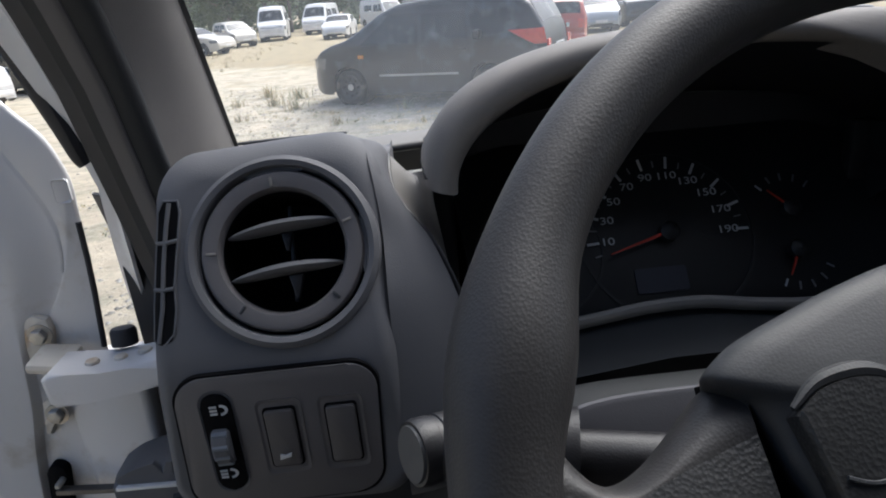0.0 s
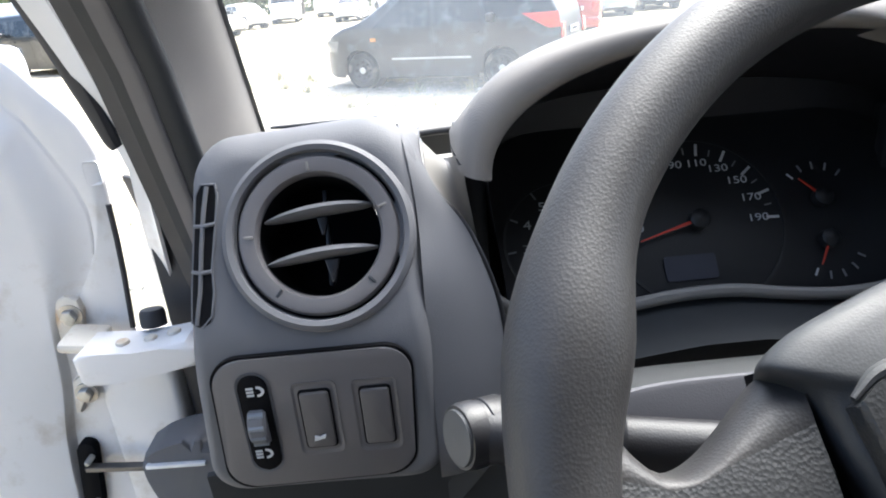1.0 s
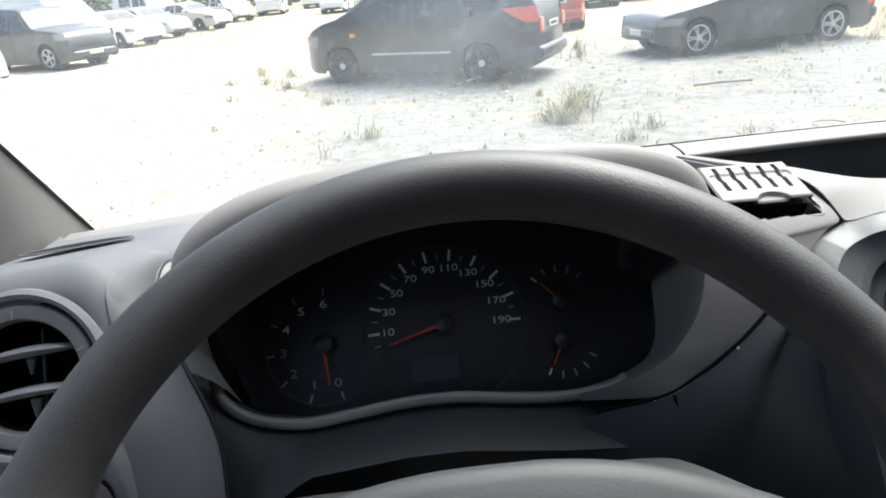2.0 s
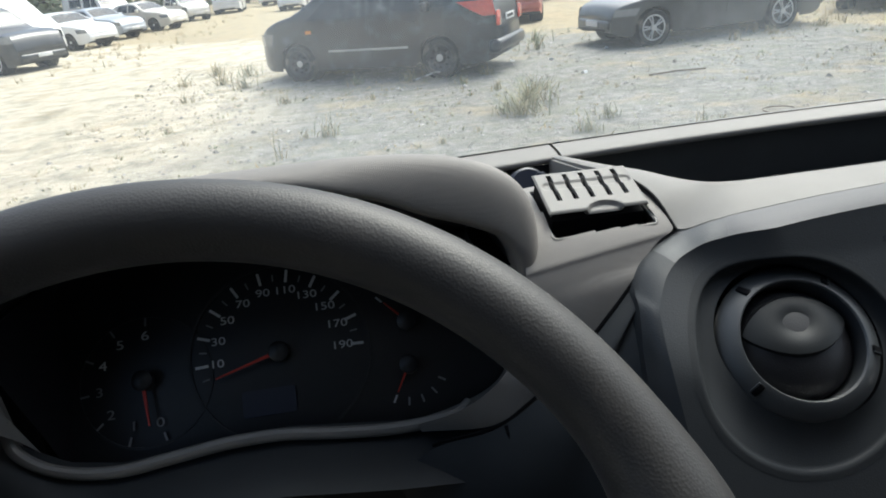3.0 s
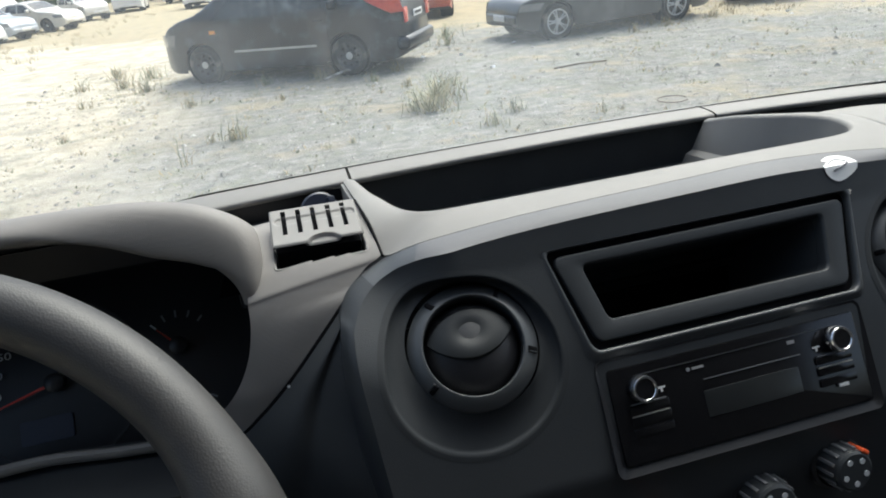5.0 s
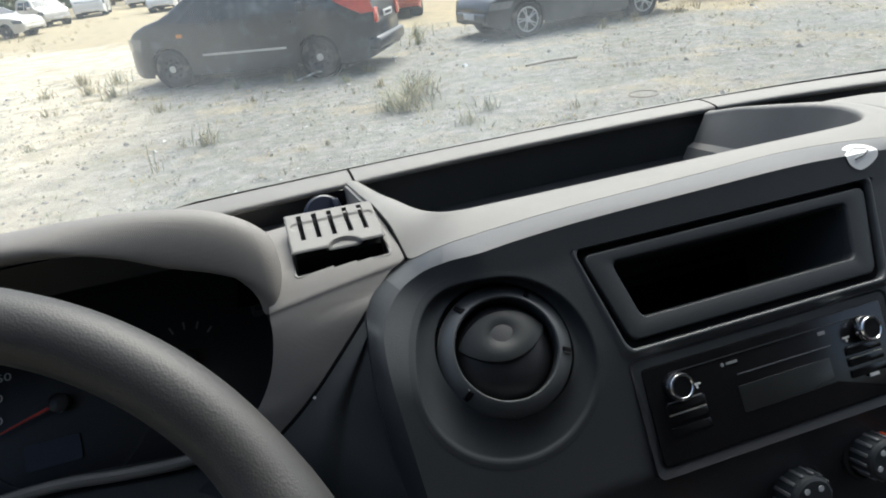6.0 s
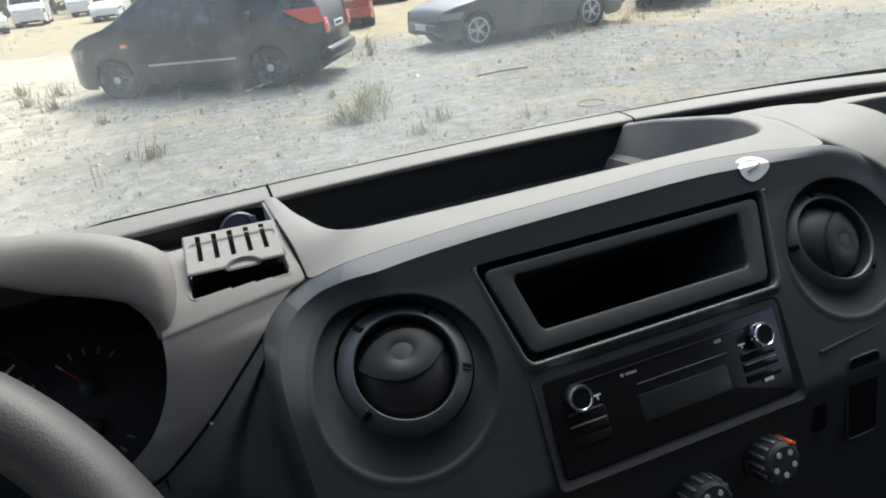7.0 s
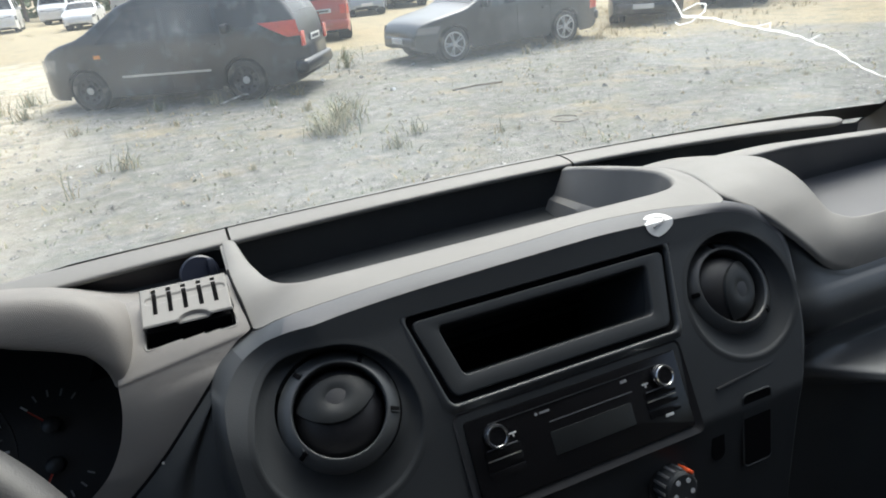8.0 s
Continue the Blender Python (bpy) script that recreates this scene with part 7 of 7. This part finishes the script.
def weeds():
    rng = random.Random(4)
    verts, faces, dverts, dfaces = [], [], [], []

    def blade(x, y, h, lean, az, wd, dry):
        v, f = (dverts, dfaces) if dry else (verts, faces)
        n = len(v)
        px, py = -math.sin(az) * wd, math.cos(az) * wd
        for k, (t, ws) in enumerate(((0, 1.0), (0.55, 0.8), (1.0, 0.12))):
            cx, cy, cz = x + lean * t * t * math.cos(az), y + lean * t * t * math.sin(az), h * t
            v.append((cx + px * ws, cy + py * ws, cz))
            v.append((cx - px * ws, cy - py * ws, cz))
        f.append((n, n + 1, n + 3, n + 2))
        f.append((n + 2, n + 3, n + 5, n + 4))

    def tuft(x, y, size, count, dry_share):
        for _ in range(int(count * 1.1)):
            a, r = rng.uniform(0, 6.283), abs(rng.gauss(0, 0.35)) * size
            blade(x + r * math.cos(a), y + r * math.sin(a), size * rng.uniform(0.2, 0.8), size * rng.uniform(0.2, 0.8), rng.uniform(0, 6.283), size * 0.012 + 0.0018, rng.random() < dry_share)
    for x, y, s, n, dshare in ((-1.01, 7.69, 0.36, 34, 0.35), (-1.25, 7.75, 0.16, 20, 0.5), (-1.74, 10.39, 0.26, 40, 0.5), (0.02, 6.6, 0.12, 22, 0.4), (0.31, 6.68, 0.12, 22, 0.4), (0.78, 7.0, 0.14, 18, 0.4),
                               (-3.3, 13.4, 0.36, 70, 0.4), (-3.7, 15.0, 0.42, 80, 0.35), (-4.1, 13.7, 0.32, 50, 0.45), (-3.6, 11.6, 0.26, 40, 0.5), (-3.24, 9.04, 0.16, 36, 0.5), (-2.75, 12.6, 0.34, 70, 0.4), (-2.9, 14.2, 0.4, 70, 0.3),
                               (1.39, 7.6, 0.46, 70, 0.15), (1.6, 8.0, 0.5, 90, 0.12), (1.8, 8.4, 0.46, 80, 0.12), (1.25, 7.9, 0.3, 40, 0.2), (1.87, 6.45, 0.26, 50, 0.2), (2.28, 6.9, 0.28, 44, 0.25), (3.07, 6.25, 0.2, 10, 0.3), (-0.38, 9.86, 0.2, 26, 0.4),
                               (1.1, 10.27, 0.26, 36, 0.3), (1.48, 9.4, 0.24, 34, 0.3), (2.06, 8.94, 0.28, 40, 0.25), (-0.6, 11.4, 0.3, 40, 0.3), (0.3, 11.2, 0.3, 46, 0.3), (1.6, 10.9, 0.3, 44, 0.3), (3.1, 13.2, 0.4, 60, 0.25), (3.4, 14.4, 0.45, 60, 0.25),
                               (7.2, 11.6, 0.25, 30, 0.5), (6.4, 11.4, 0.3, 30, 0.5), (8.4, 11.9, 0.3, 40, 0.7)):
        tuft(x, y, s, n, dshare)
    for _ in range(360):
        x, y = rng.uniform(-5, 9), rng.uniform(4.5, 17)
        if noise.noise((x * 0.5, y * 0.5, 3)) < -0.05:
            continue
        tuft(x, y, rng.uniform(0.05, 0.13), rng.randint(6, 16), 0.55)
    for x, y, h in ((-1.54, 6.84, 0.42), (-1.5, 6.9, 0.3), (3.07, 6.25, 0.22), (-0.95, 7.72, 0.4)):
        for k in range(5):
            blade(x + 0.02 * k, y, h * (1 - 0.12 * k), 0.05 + 0.03 * k, 1.3 * k, 0.005, k % 2 == 0)
    # low creeping weeds
    for _ in range(1700):
        x, y = rng.uniform(-5, 12), rng.uniform(3.5, 17)
        if noise.noise((x * 0.8, y * 0.8, 7)) < 0.05:
            continue
        for _ in range(rng.randint(4, 9)):
            s = rng.uniform(0.015, 0.045)
            blade(x + rng.gauss(0, 0.06), y + rng.gauss(0, 0.06), s, s * 1.5, rng.uniform(0, 6.283), s * 0.22, rng.random() < 0.2)
    for _ in range(700):
        x, y = rng.uniform(7, 24), rng.uniform(9.5, 18)
        if y < 11.2 + 0.1 * (x - 7):
            continue
        tuft(x, y, rng.uniform(0.1, 0.3), rng.randint(6, 14), 0.92)
    for _ in range(260):
        tuft(rng.uniform(-20, -6.5), rng.uniform(18, 42), rng.uniform(0.12, 0.4), rng.randint(8, 16), 0.7)
    for nm, v, f, material, lab in (("weeds", verts, faces, GRASS, "sparse green weeds in sandy gravel"), ("dry_grass", dverts, dfaces, STRAW, "dry straw coloured grass on gravel")):
        me = bpy.data.meshes.new(nm)
        me.from_pydata(v, [], f)
        me.materials.append(material)
        tagged(new(nm, me), lab, "grass", kind="stuff")
    # loose stones and crumbs
    sv, sf = [], []
    for _ in range(9000):
        x, y = rng.uniform(-5, 12), 3.5 + 13.5 * rng.random() ** 1.3
        s = rng.uniform(0.008, 0.03) * (2.0 if rng.random() < 0.04 else 1)
        n = len(sv)
        for k in range(4):
            a = 1.5708 * k + rng.uniform(-0.4, 0.4)
            sv.append((x + s * math.cos(a), y + s * math.sin(a), 0.004))
        sv.append((x + rng.uniform(-0.3, 0.3) * s, y, s * rng.uniform(0.5, 0.9)))
        sf += [(n + k, n + (k + 1) % 4, n + 4) for k in range(4)]
    me = bpy.data.meshes.new("gravel")
    me.from_pydata(sv, [], sf)
    me.materials.append(STONE)
    tagged(new("gravel", me), "scattered pale stones on the lot", "gravel", kind="stuff")


weeds()


def litter():
    stick = part("stick", tube([(3.68, 9.0, 0.02), (4.1, 9.03, 0.03), (4.55, 9.02, 0.015)], 0.014, 6), BARK)
    tagged(stick, "thin dark stick lying on gravel", "stick")
    limb = part("branch", tube([(0.35, 10.95, 0.03), (0.75, 11.1, 0.1), (1.2, 11.22, 0.08), (1.55, 11.32, 0.12)], 0.018, 6), STONE)
    tagged(limb, "pale dead branch lying beside the people carrier", "branch")
    ring = part("wire_loop", tube([(3.95 + 0.17 * math.cos(a), 6.25 + 0.16 * math.sin(a), 0.02) for a in [2 * math.pi * k / 24 for k in range(22)]], 0.006, 6), BARK)
    tagged(ring, "loop of dark wire lying on gravel", "wire")
    rng = random.Random(8)
    for x, y in ((2.95, 11.58), (1.95, 9.3), (4.2, 12.2), (3.0, 9.9), (9.6, 11.2), (2.3, 11.9)):
        m = pose(x, y, 0.02, rng.uniform(-20, 20), rng.uniform(-20, 20), rng.uniform(0, 360))
        s = part("paper_scrap", sheet(lambda u, v: m @ Vector((0.09 * (u - 0.5), 0.06 * (v - 0.5), 0.02 * math.sin(5 * u + 3 * v))), 5, 4), STICKER)
        tagged(s, "crumpled white scrap of paper on gravel", "litter", "paper scraps on the lot")


litter()


def tree(seed, height, spread):
    rng = random.Random(seed)
    t = thing("tree", "bushy green tree behind the parked vans", "tree", "trees along the lot's edge")
    bm = bmesh.new()
    tube([(0, 0, 0), (0.1, 0.05, height * 0.2), (0.0, 0.1, height * 0.45), (0.15, 0, height * 0.8)], lambda k: 0.2 * (1 - 0.8 * k), 8, bm=bm)
    tips = []
    for k in range(9):
        a, z = rng.uniform(0, 6.28), height * rng.uniform(0.15, 0.6)
        r = spread * rng.uniform(0.45, 0.9)
        end = Vector((r * math.cos(a), r * math.sin(a), z + height * rng.uniform(0.1, 0.32)))
        tube([(0, 0, z), end * 0.5 + Vector((0, 0, z * 0.55)), end], lambda q: 0.08 * (1 - 0.8 * q), 5, bm=bm)
        tips.append(end)
    tips.append(Vector((0.1, 0, height * 0.85)))
    part("trunk", bm, BARK, t)
    verts, faces = [], []
    for c in tips:
        for _ in range(5):
            q = c + Vector((rng.gauss(0, 0.35), rng.gauss(0, 0.35), rng.gauss(0, 0.25))) * spread * 0.5
            rad = spread * rng.uniform(0.14, 0.3)
            for _ in range(70):
                e = Vector((rng.gauss(0, 1), rng.gauss(0, 1), rng.gauss(0, 1))).normalized() * rad * rng.uniform(0.5, 1.05)
                s = rng.uniform(0.07, 0.16)
                a = Vector((rng.gauss(0, 1), rng.gauss(0, 1), rng.gauss(0, 1))).normalized()
                b = a.orthogonal().normalized() * s * 0.6
                n = len(verts)
                p = q + e
                verts += [p - a * s, p + b, p + a * s, p - b]
                faces.append((n, n + 1, n + 2, n + 3))
    me = bpy.data.meshes.new("crown")
    me.from_pydata(verts, [], faces)
    me.materials.append(LEAF)
    o = new("crown", me)
    o.parent = t
    return t


rng_t = random.Random(2)
kinds = [tree(k, h, s) for k, (h, s) in enumerate(((7.5, 3.4), (5.5, 3.0), (9.0, 3.6), (4.2, 2.6)))]
spots = [(x, 66 + rng_t.uniform(-4, 6)) for x in range(-52, 62, 5)] + [(-24, 40), (-21, 52), (-14, 57), (-2, 66), (-30, 33), (-26, 28)]
for k, (x, y) in enumerate(spots):
    m = pose(x + rng_t.uniform(-1.5, 1.5), y, 0, 0, 0, rng_t.uniform(0, 360))
    if k < 4:
        kinds[k].matrix_basis = m
    else:
        copy_thing(kinds[k % 4], m)


def far_hedge():
    """A belt of far scrub that closes the view behind the trees."""
    rng = random.Random(5)
    verts, faces = [], []
    for _ in range(9000):
        x = rng.uniform(-95, 110)
        p = Vector((x, 78 + rng.uniform(-3, 4), abs(rng.gauss(0, 2.2)) * (1 + 0.35 * noise.noise((x * 0.12, 0, 0)))))
        a = Vector((rng.gauss(0, 1), rng.gauss(0, 1), rng.gauss(0, 1))).normalized() * rng.uniform(0.25, 0.6)
        b = a.orthogonal() * 0.6
        n = len(verts)
        verts += [p - a, p + b, p + a, p - b]
        faces.append((n, n + 1, n + 2, n + 3))
    me = bpy.data.meshes.new("far_scrub")
    me.from_pydata(verts, [], faces)
    me.materials.append(LEAF)
    tagged(new("far_scrub", me), "belt of green scrub behind the lot", "bushes", kind="stuff")


far_hedge()
